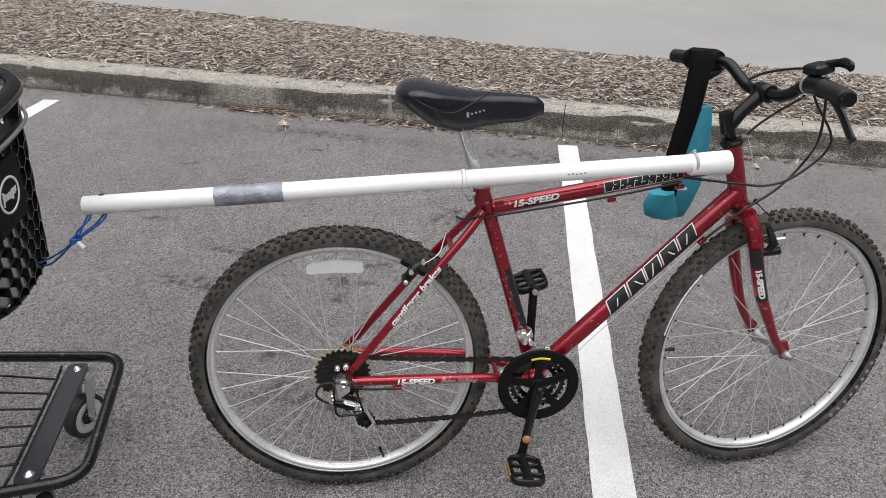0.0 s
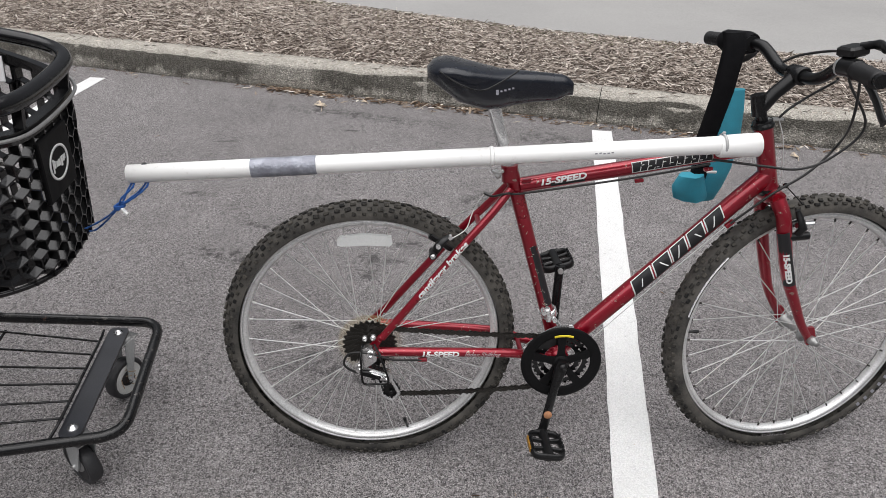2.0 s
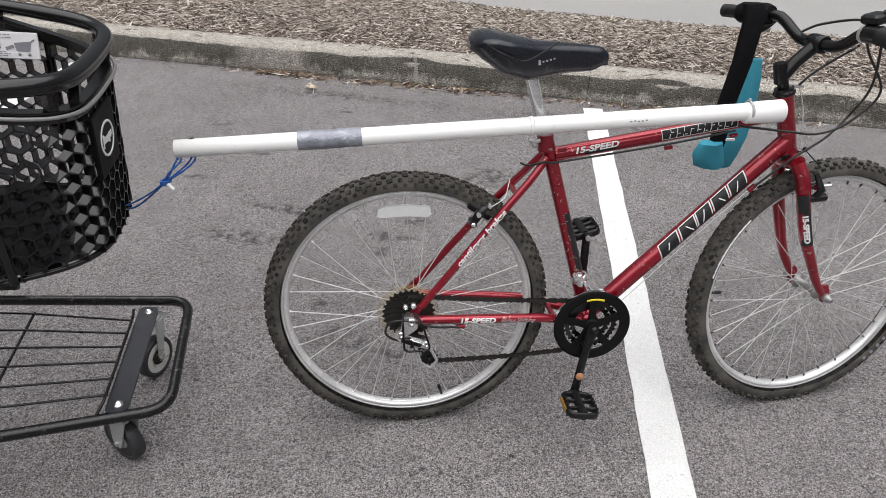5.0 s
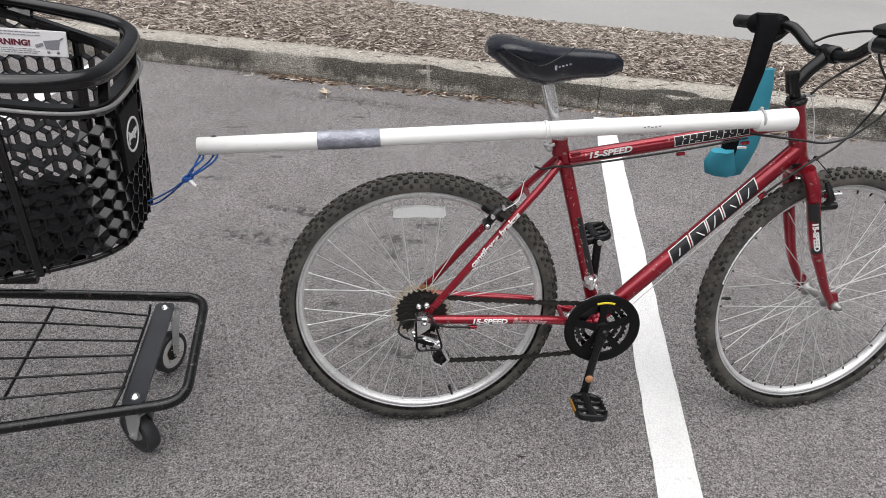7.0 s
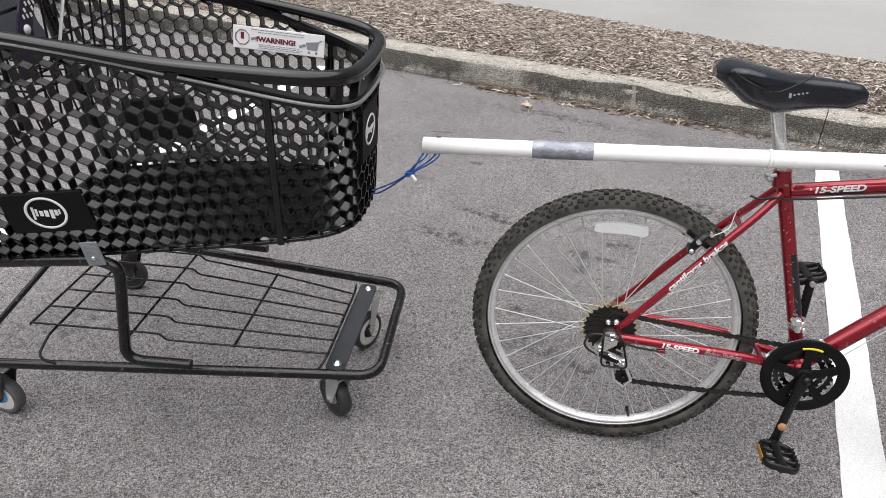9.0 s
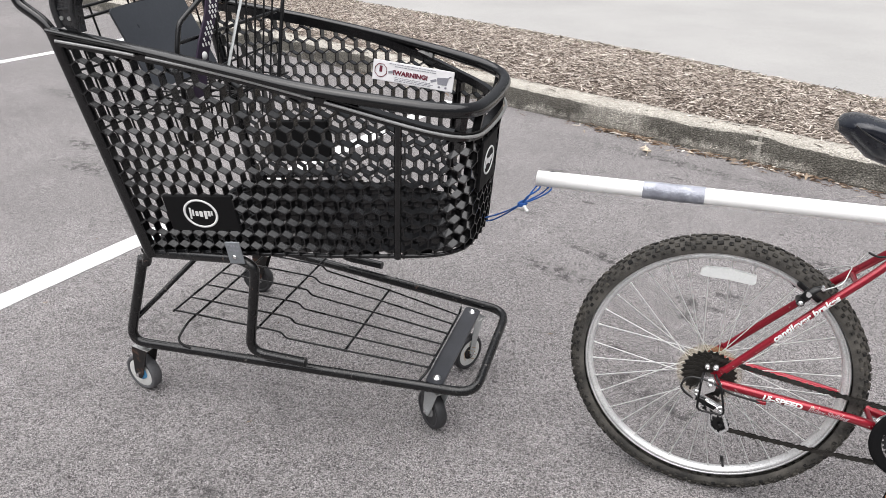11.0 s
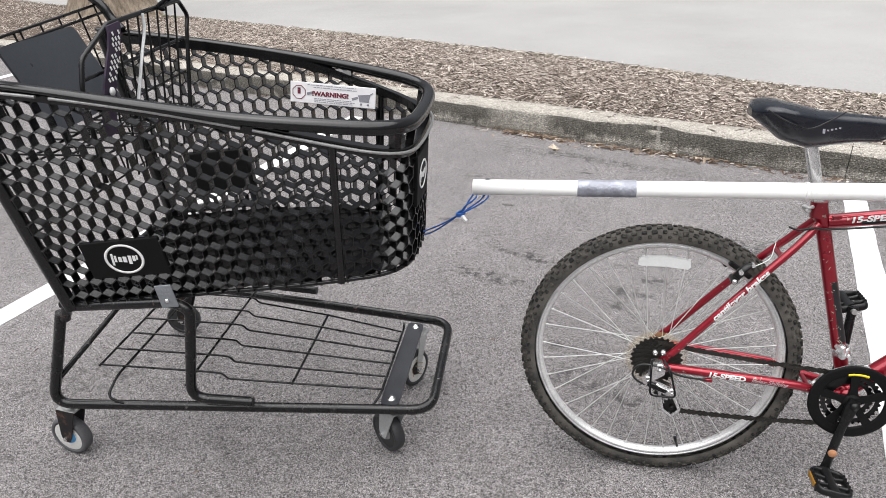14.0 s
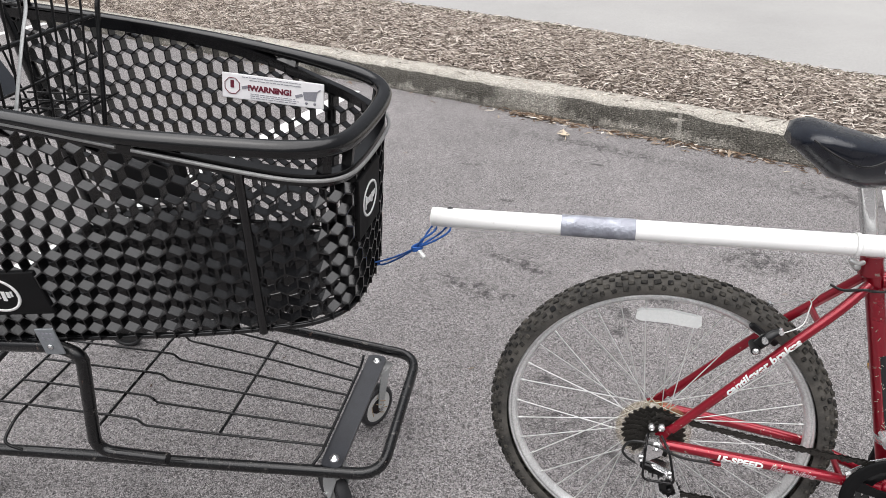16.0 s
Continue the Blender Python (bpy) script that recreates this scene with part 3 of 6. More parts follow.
# litter washed up along the kerb foot
s = Mesh()
for mid, spread, count in ((-0.36, 0.13, 150), (0.30, 0.16, 90), (0.55, 0.10, 60), (1.75, 0.25, 80)):
    for i in range(count):
        x = rng.gauss(mid, spread)
        y = kerb_y(x) - abs(rng.gauss(0, 0.035)) - 0.008
        sliver(s, rng, (x, y, GROUND + rng.uniform(0.002, 0.012)), rng.uniform(0.015, 0.065), rng.uniform(0.004, 0.016), rng.uniform(0.002, 0.005), rng.gauss(0, 0.2), rng.gauss(0.2, 0.7))
for i in range(330):
    x = rng.choice((rng.uniform(-3.5, 3.5), rng.gauss(-0.15, 0.25), rng.gauss(1.4, 0.6)))
    y = kerb_y(x) - abs(rng.gauss(0, 0.045)) - 0.006
    sliver(s, rng, (x, y, GROUND + 0.003), rng.uniform(0.012, 0.06), rng.uniform(0.004, 0.014), rng.uniform(0.002, 0.004), rng.gauss(0, 0.12), rng.uniform(0, math.pi))
for i in range(90):
    x, y = rng.uniform(-4, 3), rng.uniform(-0.9, 2.3)
    sliver(s, rng, (x, y, GROUND + 0.001), rng.uniform(0.006, 0.022), rng.uniform(0.002, 0.006), 0.002, 0, rng.uniform(0, math.pi))
single("leaf_litter", s, "dry_leaves", "dry leaf crumbs and twigs along the kerb foot", "litter", kind="stuff")


def fallen_leaf(at, size, turn):
    """A curled dry oak leaf: narrow swept lobes along a midrib, and a stalk."""
    s = Mesh()
    rows = []
    for i in range(13):
        u = -1.0 + 2.0 * i / 12
        x, bow = size * u, size * (0.16 + 0.22 * u * u)
        w = size * 0.15 * (1.05 - u * u)
        rows.append([(x, -w, bow + 0.004), (x, 0, bow), (x, w, bow + 0.004), (x, w, bow + 0.0052), (x, 0, bow + 0.0012), (x, -w, bow + 0.0052)])
    s.ring_skin(rows)
    for u, reach in ((-0.55, 0.55), (-0.1, 0.85), (0.35, 0.75), (0.70, 0.42)):
        for side in (-1, 1):
            lobe = []
            for k in range(5):
                t = k / 4
                c = Vector((size * (u + 0.42 * reach * t), side * size * reach * t * (1 - 0.1 * t), size * (0.16 + 0.22 * u * u) + 0.003 - size * 0.30 * t * t + (size * 0.22 * t if side > 0 else 0)))
                lobe.append(c)
            s.sweep(lobe, [size * r for r in (0.12, 0.13, 0.11, 0.09, 0.02)], 6, flat=0.14, up=(1, 0, 0))
    s.rod((-size, 0, size * 0.38), (-size * 1.7, size * 0.2, 0.004), 0.0012, n=5)
    single("fallen_leaf", s, "fallen_leaf", "curled tan dry leaf lying at the kerb foot", "leaf", "fallen leaves", frame_of=pose(*at, 0, 0, turn))


fallen_leaf((-0.195, 2.455, GROUND), 0.050, 100)
fallen_leaf((0.05, 2.50, GROUND), 0.025, 120)
fallen_leaf((1.62, 1.70, GROUND), 0.028, 10)
fallen_leaf((2.05, 1.52, GROUND), 0.03, 80)


# trunk of a tree at the far edge of the bed
tree = thing("tree", (-5.87, 7.30, bed_z(-5.87, 7.30) - 0.01), "grey-brown tree trunk with a flared base in the mulch bed", "tree")
s = Mesh()
rows = []
for z, r in ((-0.05, 0.66), (0.02, 0.62), (0.10, 0.56), (0.25, 0.50), (0.6, 0.46), (1.2, 0.43), (2.2, 0.40), (3.6, 0.36)):
    row = []
    for j in range(40):
        a = 2 * math.pi * j / 40
        root = 1.0 + 0.10 * math.cos(5 * a + 0.7) * max(0.0, 1 - z / 0.5) + 0.04 * noise.noise(Vector((math.cos(a) * 3, math.sin(a) * 3, z)))
        row.append((r * root * math.cos(a), r * root * math.sin(a), z))
    rows.append(row)
s.ring_skin(rows)
part("trunk", s, "tree_bark", tree, "", whole(tree))


# ---- the bicycle: x runs forward, y to its far side, z up in the frame's plane, from the rear hub ----
BIKE = pose(0, 0.009, 0.3097, 0, 0, -4.82) @ pose(0, 0, 0, -7.0)
FRONT = pose(0.974, -0.070, 0.306, 0, 0, 2.6) @ pose(0, 0, 0, -9.2)
bicycle = thing("bicycle", (0.45, 0, GROUND), "worn red mountain bicycle with knobbly tyres, standing on the asphalt", "bicycle")


def on_bike(name, mesh, material, label="", parent=None):
    return part(name, mesh, material, parent or bicycle, label, BIKE)


BB = Vector((0.425, 0, -0.050))
SEAT_TOP = Vector((0.297, 0, 0.392))
HEAD_T, HEAD_B = Vector((0.806, 0, 0.470)), Vector((0.843, 0, 0.343))
RIM_R = 0.286


def tube_between(a, b, r, n=14):
    return Mesh().rod(a, b, r, n=n)


frame_mesh = Mesh()
frame_mesh.rod((0.318, 0, 0.352), (0.812, 0, 0.430), 0.0160, n=16)
on_bike("top_tube", frame_mesh, "red_paint")
on_bike("down_tube", tube_between((0.834, 0, 0.368), BB, 0.0195, 18), "red_paint")
seat_mesh = Mesh().rod(BB, SEAT_TOP, 0.0152, n=16)
seat_mesh.rod(SEAT_TOP - Vector((-0.0015, 0, 0.030)), SEAT_TOP + Vector((-0.0012, 0, 0.004)), 0.0175, n=16)
on_bike("seat_tube", seat_mesh, "red_paint", "red seat tube with chipped paint")
on_bike("head_tube", Mesh().sweep([HEAD_B, HEAD_B.lerp(HEAD_T, 0.06), HEAD_B.lerp(HEAD_T, 0.94), HEAD_T], [0.0205, 0.0185, 0.0185, 0.0205], 16), "red_paint")
on_bike("bottom_bracket", Mesh().lathe([(0.0, -0.036), (0.021, -0.036), (0.021, 0.036), (0.0, 0.036)], Matrix.Translation(BB), 20), "red_paint")
for side in (-1, 1):
    stay = Mesh().sweep(curve([(0.298, side * 0.016, 0.350), (0.262, side * 0.030, 0.305), (0.18, side * 0.046, 0.213), (0.028, side * 0.060, 0.030)], 6), [0.0085] * 19, 10)
    on_bike("seat_stay", stay, "red_paint")
    stay = Mesh().sweep(curve([BB + Vector((-0.012, side * 0.022, 0)), (0.345, side * 0.034, -0.036), (0.27, side * 0.049, -0.020), (0.02, side * 0.061, -0.004)], 6), [0.0105] * 19, 10)
    on_bike("chain_stay", stay, "red_paint")
    drop = Mesh().plate([(0.036, 0.04), (0.02, 0.036), (0.004, 0.018), (-0.012, 0.006), (-0.012, -0.012), (0.006, -0.022 if side < 0 else -0.012), (0.03, -0.012), (0.03, 0.0), (0.020, 0.010)], 0.006, Matrix.Translation((0, side * 0.062, 0)))
    on_bike("dropout", drop, "red_paint")
on_bike("stay_bridge", Mesh().rod((0.235, -0.036, 0.273), (0.235, 0.036, 0.273), 0.006), "red_paint")
on_bike("stay_bridge", Mesh().rod((0.337, -0.034, -0.034), (0.337, 0.034, -0.034), 0.006), "red_paint")
for x, z in ((0.33, 0.375), (0.56, 0.373), (0.70, 0.396)):
    on_bike("cable_stop", Mesh().box((0.018, 0.008, 0.007), pose(x, -0.017, z - 0.008, 0, -9, 0), 0.001), "red_paint")
on_bike("cable_stop", Mesh().box((0.02, 0.008, 0.008), pose(0.115, -0.062, -0.026), 0.001), "red_paint")
on_bike("cable_stop", Mesh().box((0.02, 0.009, 0.009), pose(0.765, -0.02, 0.268, 0, -45, 0), 0.001), "red_paint")

# seat post, clamp and saddle
post_mesh = Mesh().rod((0.300, 0, 0.37), (0.252, 0, 0.540), 0.0132, n=16)
on_bike("seat_post", post_mesh, "bright_alloy", "scratched bare steel seat post")
clamp = Mesh().sweep(curve([(0.280, -0.018, 0.388), (0.270, -0.022, 0.386), (0.262, -0.012, 0.386)], 4), 0.004, 8)
clamp.lathe([(0.0, -0.016), (0.006, -0.016), (0.006, 0.012), (0.0, 0.012)], Matrix.Translation((0.270, -0.008, 0.380)), 14)
on_bike("seat_clamp", clamp, "brushed_steel")
rail = Mesh()
for side in (-1, 1):
    rail.sweep(curve([(0.175, side * 0.035, 0.562), (0.215, side * 0.022, 0.542), (0.29, side * 0.020, 0.542), (0.36, side * 0.010, 0.552)], 5), 0.0035, 6)
rail.box((0.035, 0.045, 0.020), pose(0.252, 0, 0.538, 0, 10, 0), 0.004)
on_bike("saddle_rail", rail, "black_steel")

sad = Mesh()
rings = []
for i in range(25):
    t = i / 24
    x = 0.130 + 0.281 * t
    half = float(np.interp(t, (0, 0.04, 0.12, 0.25, 0.42, 0.6, 0.8, 0.95, 1.0), (0.026, 0.068, 0.085, 0.083, 0.060, 0.036, 0.026, 0.022, 0.012)))
    top = float(np.interp(t, (0, 0.05, 0.15, 0.3, 0.5, 0.75, 0.95, 1.0), (0.590, 0.603, 0.606, 0.597, 0.585, 0.580, 0.574, 0.562)))
    drop = float(np.interp(t, (0, 0.06, 0.2, 0.4, 0.55, 0.7, 0.9, 1.0), (0.017, 0.044, 0.074, 0.080, 0.068, 0.058, 0.050, 0.026)))
    ring = []
    for a in np.linspace(0, 2 * math.pi, 20, endpoint=False):
        cy, sz = math.cos(a), math.sin(a)
        y = half * math.copysign(abs(cy) ** 0.7, cy)
        z = top - 0.016 + 0.016 * math.copysign(abs(sz) ** 0.8, sz) if sz >= 0 else top - 0.016 - (drop - 0.016) * abs(sz) ** 0.6
        ring.append((x, y * (1.0 if sz > -0.3 else 0.86), z))
    rings.append(ring)
sad.ring_skin(rings)
saddle = on_bike("saddle", sad, "seat_vinyl", "black padded vinyl saddle with stitched side seams")
for side in (-1,):
    seam = Mesh().sweep(curve([(0.150, side * 0.074, 0.594), (0.185, side * 0.090, 0.574), (0.225, side * 0.082, 0.561), (0.262, side * 0.064, 0.572), (0.298, side * 0.044, 0.590)], 5), 0.0016, 6)
    on_bike("seam", seam, "black_plastic", "raised stitched seam", saddle)
logo = Mesh()
for i, (w, h) in enumerate(((0.008, 0.012), (0.006, 0.008), (0.007, 0.008), (0.006, 0.008), (0.006, 0.008))):
    logo.box((w * 0.6, 0.001, h * (0.75 if i == 0 else 0.4)), pose(0.256 + i * 0.0075, -0.0738 + i * 0.0020, 0.556 + i * 0.0014, -12, 4, 14))
on_bike("maker_mark", logo, "grey_print", "small grey maker's mark", saddle)


# wheels
def wheel(m, rear):
    """A spoked bicycle wheel in the frame m: rim with tyre, tread, hub and spokes."""
    rim = Mesh().lathe([(RIM_R + 0.001, -0.0118), (RIM_R - 0.0015, -0.0128), (RIM_R - 0.0030, -0.0128), (RIM_R - 0.0038, -0.0112), (RIM_R - 0.0052, -0.0112), (RIM_R - 0.0060, -0.0125), (RIM_R - 0.0110, -0.0112), (RIM_R - 0.0160, -0.0062), (RIM_R - 0.0160, 0.0062), (RIM_R - 0.0110, 0.0112), (RIM_R - 0.0060, 0.0125), (RIM_R - 0.0052, 0.0112), (RIM_R - 0.0038, 0.0112), (RIM_R - 0.0030, 0.0128), (RIM_R - 0.0015, 0.0128), (RIM_R + 0.001, 0.0118), (RIM_R - 0.008, 0.0), ], n=96, closed=True)
    w = part("wheel", rim, "rim_aluminium", bicycle, "rear wheel with a scuffed aluminium rim" if rear else "front wheel turned slightly, with an aluminium rim", m)
    tyre = Mesh()
    prof = []
    for k in range(15):
        a = math.pi * (-0.12 + 1.24 * k / 14)
        prof.append((RIM_R + 0.0105 + 0.0240 * math.sin(a), 0.0245 * math.cos(a)))
    tyre.lathe(prof, n=120)
    t = part("tyre", tyre, "tyre_rubber", w, "dusty black knobbly rubber tyre", m)
    tread = Mesh()
    rnd = random.Random(3 if rear else 5)
    count = 88
    for k in range(count):
        a = 2 * math.pi * k / count
        for j, (phi, size) in enumerate(((-76, (0.0100, 0.009, 0.0042)), (-52, (0.0130, 0.010, 0.005)), (-26, (0.014, 0.0095, 0.005)), (0, (0.012, 0.010, 0.0048)), (26, (0.014, 0.0095, 0.005)), (52, (0.0130, 0.010, 0.005)), (76, (0.0100, 0.009, 0.0042))) if rear else ((-60, (0.0125, 0.0085, 0.0055)), (-40, (0.013, 0.009, 0.0055)), (-12, (0.012, 0.009, 0.005)), (14, (0.012, 0.009, 0.005)), (40, (0.013, 0.009, 0.0055)), (66, (0.0115, 0.0085, 0.0055)))):
            if not rear and (k + j) % 3 == 0 and j in (2, 3):
                continue
            aa = a + (0.5 if j % 2 else 0.0) * 2 * math.pi / count
            p = radians(phi)
            q = pose(0, 0, 0, 0, -math.degrees(aa), 0) @ Matrix.Translation((RIM_R + 0.0105 + 0.0252 * math.cos(p), 0.0256 * math.sin(p), 0)) @ pose(0, 0, 0, 0, 0, phi) @ pose(0, 0, 0, rnd.uniform(-12, 12))
            f = rnd.uniform(0.72, 1.06)
            tread.box((size[2] * rnd.uniform(0.85, 1.15), size[1] * f, size[0] * rnd.uniform(0.7, 1.0)), q, 0.0012)
    part("tread", tread, "tread_rubber", t, "worn tread blocks caked with dust", m)
    flange = 0.0205 if rear else 0.0175
    hub = Mesh().lathe([(0.0, -0.056), (0.006, -0.056), (0.006, -0.036), (flange, -0.034), (flange, -0.0315), (0.010, -0.030), (0.0085, 0.0), (0.010, 0.030), (flange, 0.0315), (flange, 0.034), (0.006, 0.036), (0.006, 0.056), (0.0, 0.056)], n=28)
    part("hub", hub, "galvanised_steel", w, "", m)
    spoke = material_on(Mesh().rod((0, 0, 0), (0, 0, 1), 0.00112, n=6).data("spoke"), "spoke_steel")
    nipple = material_on(Mesh().rod((0, 0, 0), (0, 0, 0.012), 0.0024, 0.0018, n=6).data("nipple"), "brushed_steel" if rear else "chain_steel")
    for k in range(36):
        side = 1 if k % 2 else -1
        a1 = 2 * math.pi * k / 36
        lead = (1 if (k // 2) % 2 else -1) * radians(58)
        p = Vector((0.020 * math.cos(a1 + lead), side * 0.032, 0.020 * math.sin(a1 + lead)))
        q = Vector(((RIM_R - 0.0145) * math.cos(a1), side * 0.002, (RIM_R - 0.0145) * math.sin(a1)))
        d = q - p
        look_m = Matrix.Translation(p) @ d.to_track_quat("Z", "Y").to_matrix().to_4x4()
        part("spoke", spoke, None, w, "", m @ look_m @ Matrix.Diagonal((1, 1, d.length, 1)))
        part("spoke_nipple", nipple, None, w, "", m @ Matrix.Translation(q - d.normalized() * 0.010) @ d.to_track_quat("Z", "Y").to_matrix().to_4x4())
    va = radians(-73) if rear else radians(176)
    u = Vector((math.cos(va), 0, math.sin(va)))
    valve = Mesh().sweep([u * (RIM_R - 0.013), u * (RIM_R - 0.030), u * (RIM_R - 0.032), u * (RIM_R - 0.044)], [0.003, 0.003, 0.0045, 0.0042], 8)
    part("valve", valve, "black_plastic", w, "black valve cap", m)
    return w


rear_wheel = wheel(BIKE, True)
front_wheel = wheel(FRONT, False)
refl = Mesh().plate([(-0.058, -0.010), (-0.050, -0.013), (0.0, -0.011), (0.052, -0.014), (0.058, -0.008), (0.056, 0.008), (0.0, 0.014), (-0.05, 0.009), (-0.057, 0.004)], 0.010)
for i in range(-2, 3):
    refl.box((0.0012, 0.0112, 0.020), pose(i * 0.019, 0, 0))
part("spoke_reflector", refl, "clear_plastic", rear_wheel, "clear plastic spoke reflector", BIKE @ pose(-0.003, -0.004, 0.236))

# tyre lettering as plain bars, and a pale label on the front tyre
bars = Mesh()
for i in range(8):
    a = radians(-48 + i * 4.4)
    bars.box((0.010, 0.0015, 0.008), pose(0, 0, 0, 0, -math.degrees(a), 0) @ Matrix.Translation((RIM_R + 0.014, -0.0243, 0)))
pieces("tyre_marking", bars, "grey_print", front_wheel, "grey raised tyre marking", FRONT)
strip_pts = [Vector(((RIM_R + 0.009) * math.cos(a), -0.0247, (RIM_R + 0.009) * math.sin(a))) for a in np.linspace(radians(136), radians(166), 14)]
part("tyre_label", Mesh().sweep(strip_pts, 0.0042, 6, flat=0.2, up=(0, 1, 0)), "sticker_white", front_wheel, "pale curved tyre label", FRONT)
bars = Mesh()
for i in range(9):
    a = radians(138 + i * 3.2)
    bars.box((0.0045, 0.0012, 0.006), pose(0, 0, 0, 0, -math.degrees(a), 0) @ Matrix.Translation((RIM_R + 0.009, -0.0258, 0)))
pieces("label_bar", bars, "grey_print", front_wheel, "worn grey bar on the tyre label", FRONT)

# drive train
gear = Mesh()


def cog(mesh, c, r, teeth, thick, m=None):
    """A toothed ring as a flat plate."""
    out = []
    for i in range(teeth * 4):
        a = 2 * math.pi * i / (teeth * 4)
        rr = r + (0.0028 if i % 4 in (1, 2) else -0.0022)
        out.append((c[0] + rr * math.cos(a), c[2] + rr * math.sin(a)))
    mesh.plate(out, thick, Matrix.Translation((0, c[1], 0)))


for k, (r, n) in enumerate(((0.057, 28), (0.050, 24), (0.043, 21), (0.036, 18), (0.029, 14))):
    cog(gear, (0, -0.036 - 0.0052 * k, 0), r, n, 0.0022)
gear.lathe([(0.0, -0.064), (0.016, -0.064), (0.016, -0.034), (0.0, -0.034)], n=20)
on_bike("freewheel", gear, "chain_steel", "greasy black freewheel cogs")
disc = Mesh().lathe([(0.030, -0.0315), (0.068, -0.0315), (0.070, -0.0305)], n=48)
on_bike("spoke_guard", disc, "yellowed_plastic", "yellowed clear plastic spoke guard")

RING = Matrix.Translation(BB)
ring = Mesh()
prof = [(0.066, -0.0500), (0.068, -0.0520), (0.075, -0.0512), (0.081, -0.0528), (0.0885, -0.0525), (0.0905, -0.0510), (0.0905, -0.0485), (0.088, -0.047), (0.066, -0.0475)]
ring.lathe(prof, RING, 72, closed=True)
chainguard = on_bike("chain_guard", ring, "guard_plastic", "black plastic chain guard ring with a yellow mark")
on_bike("guard_mark", Mesh().sweep([BB + Vector((0.071 * math.cos(a), -0.0538, 0.071 * math.sin(a))) for a in np.linspace(radians(72), radians(106), 8)], 0.0028, 6, flat=0.3), "yellow_print", "yellow printed mark", chainguard)
spider = Mesh()
for i in range(5):
    a = 2 * math.pi * i / 5 + 0.35
    spider.plate([(0.010, -0.011), (0.034, -0.0075), (0.066, -0.010), (0.070, 0.0), (0.066, 0.010), (0.034, 0.0075), (0.010, 0.011)], 0.005, RING @ pose(0, -0.049, 0, 0, -math.degrees(a), 0))
spider.lathe([(0.0, -0.056), (0.018, -0.054), (0.020, -0.045), (0.0, -0.045)], RING, 24)
on_bike("crank_spider", spider, "guard_plastic")
chainring = Mesh()
for r, y, n in ((0.080, -0.045, 42), (0.062, -0.039, 32), (0.048, -0.033, 24)):
    out, inn = [], []
    for i in range(n * 4):
        a = 2 * math.pi * i / (n * 4)
        rr = r + (0.0022 if i % 4 in (1, 2) else -0.002)
        out.append(RING @ Vector((rr * math.cos(a), y, rr * math.sin(a))))
        inn.append(RING @ Vector(((r - 0.011) * math.cos(a), y, (r - 0.011) * math.sin(a))))
    k = n * 4
    for dy, flip in ((-0.001, False), (0.001, True)):
        pts = [p + Vector((0, dy, 0)) for p in out + inn]
        faces = [(i, (i + 1) % k, (i + 1) % k + k, i + k) for i in range(k)]
        chainring.add(pts, [f[::-1] for f in faces] if flip else faces)
on_bike("chainring", chainring, "black_steel", "three black steel chainrings")

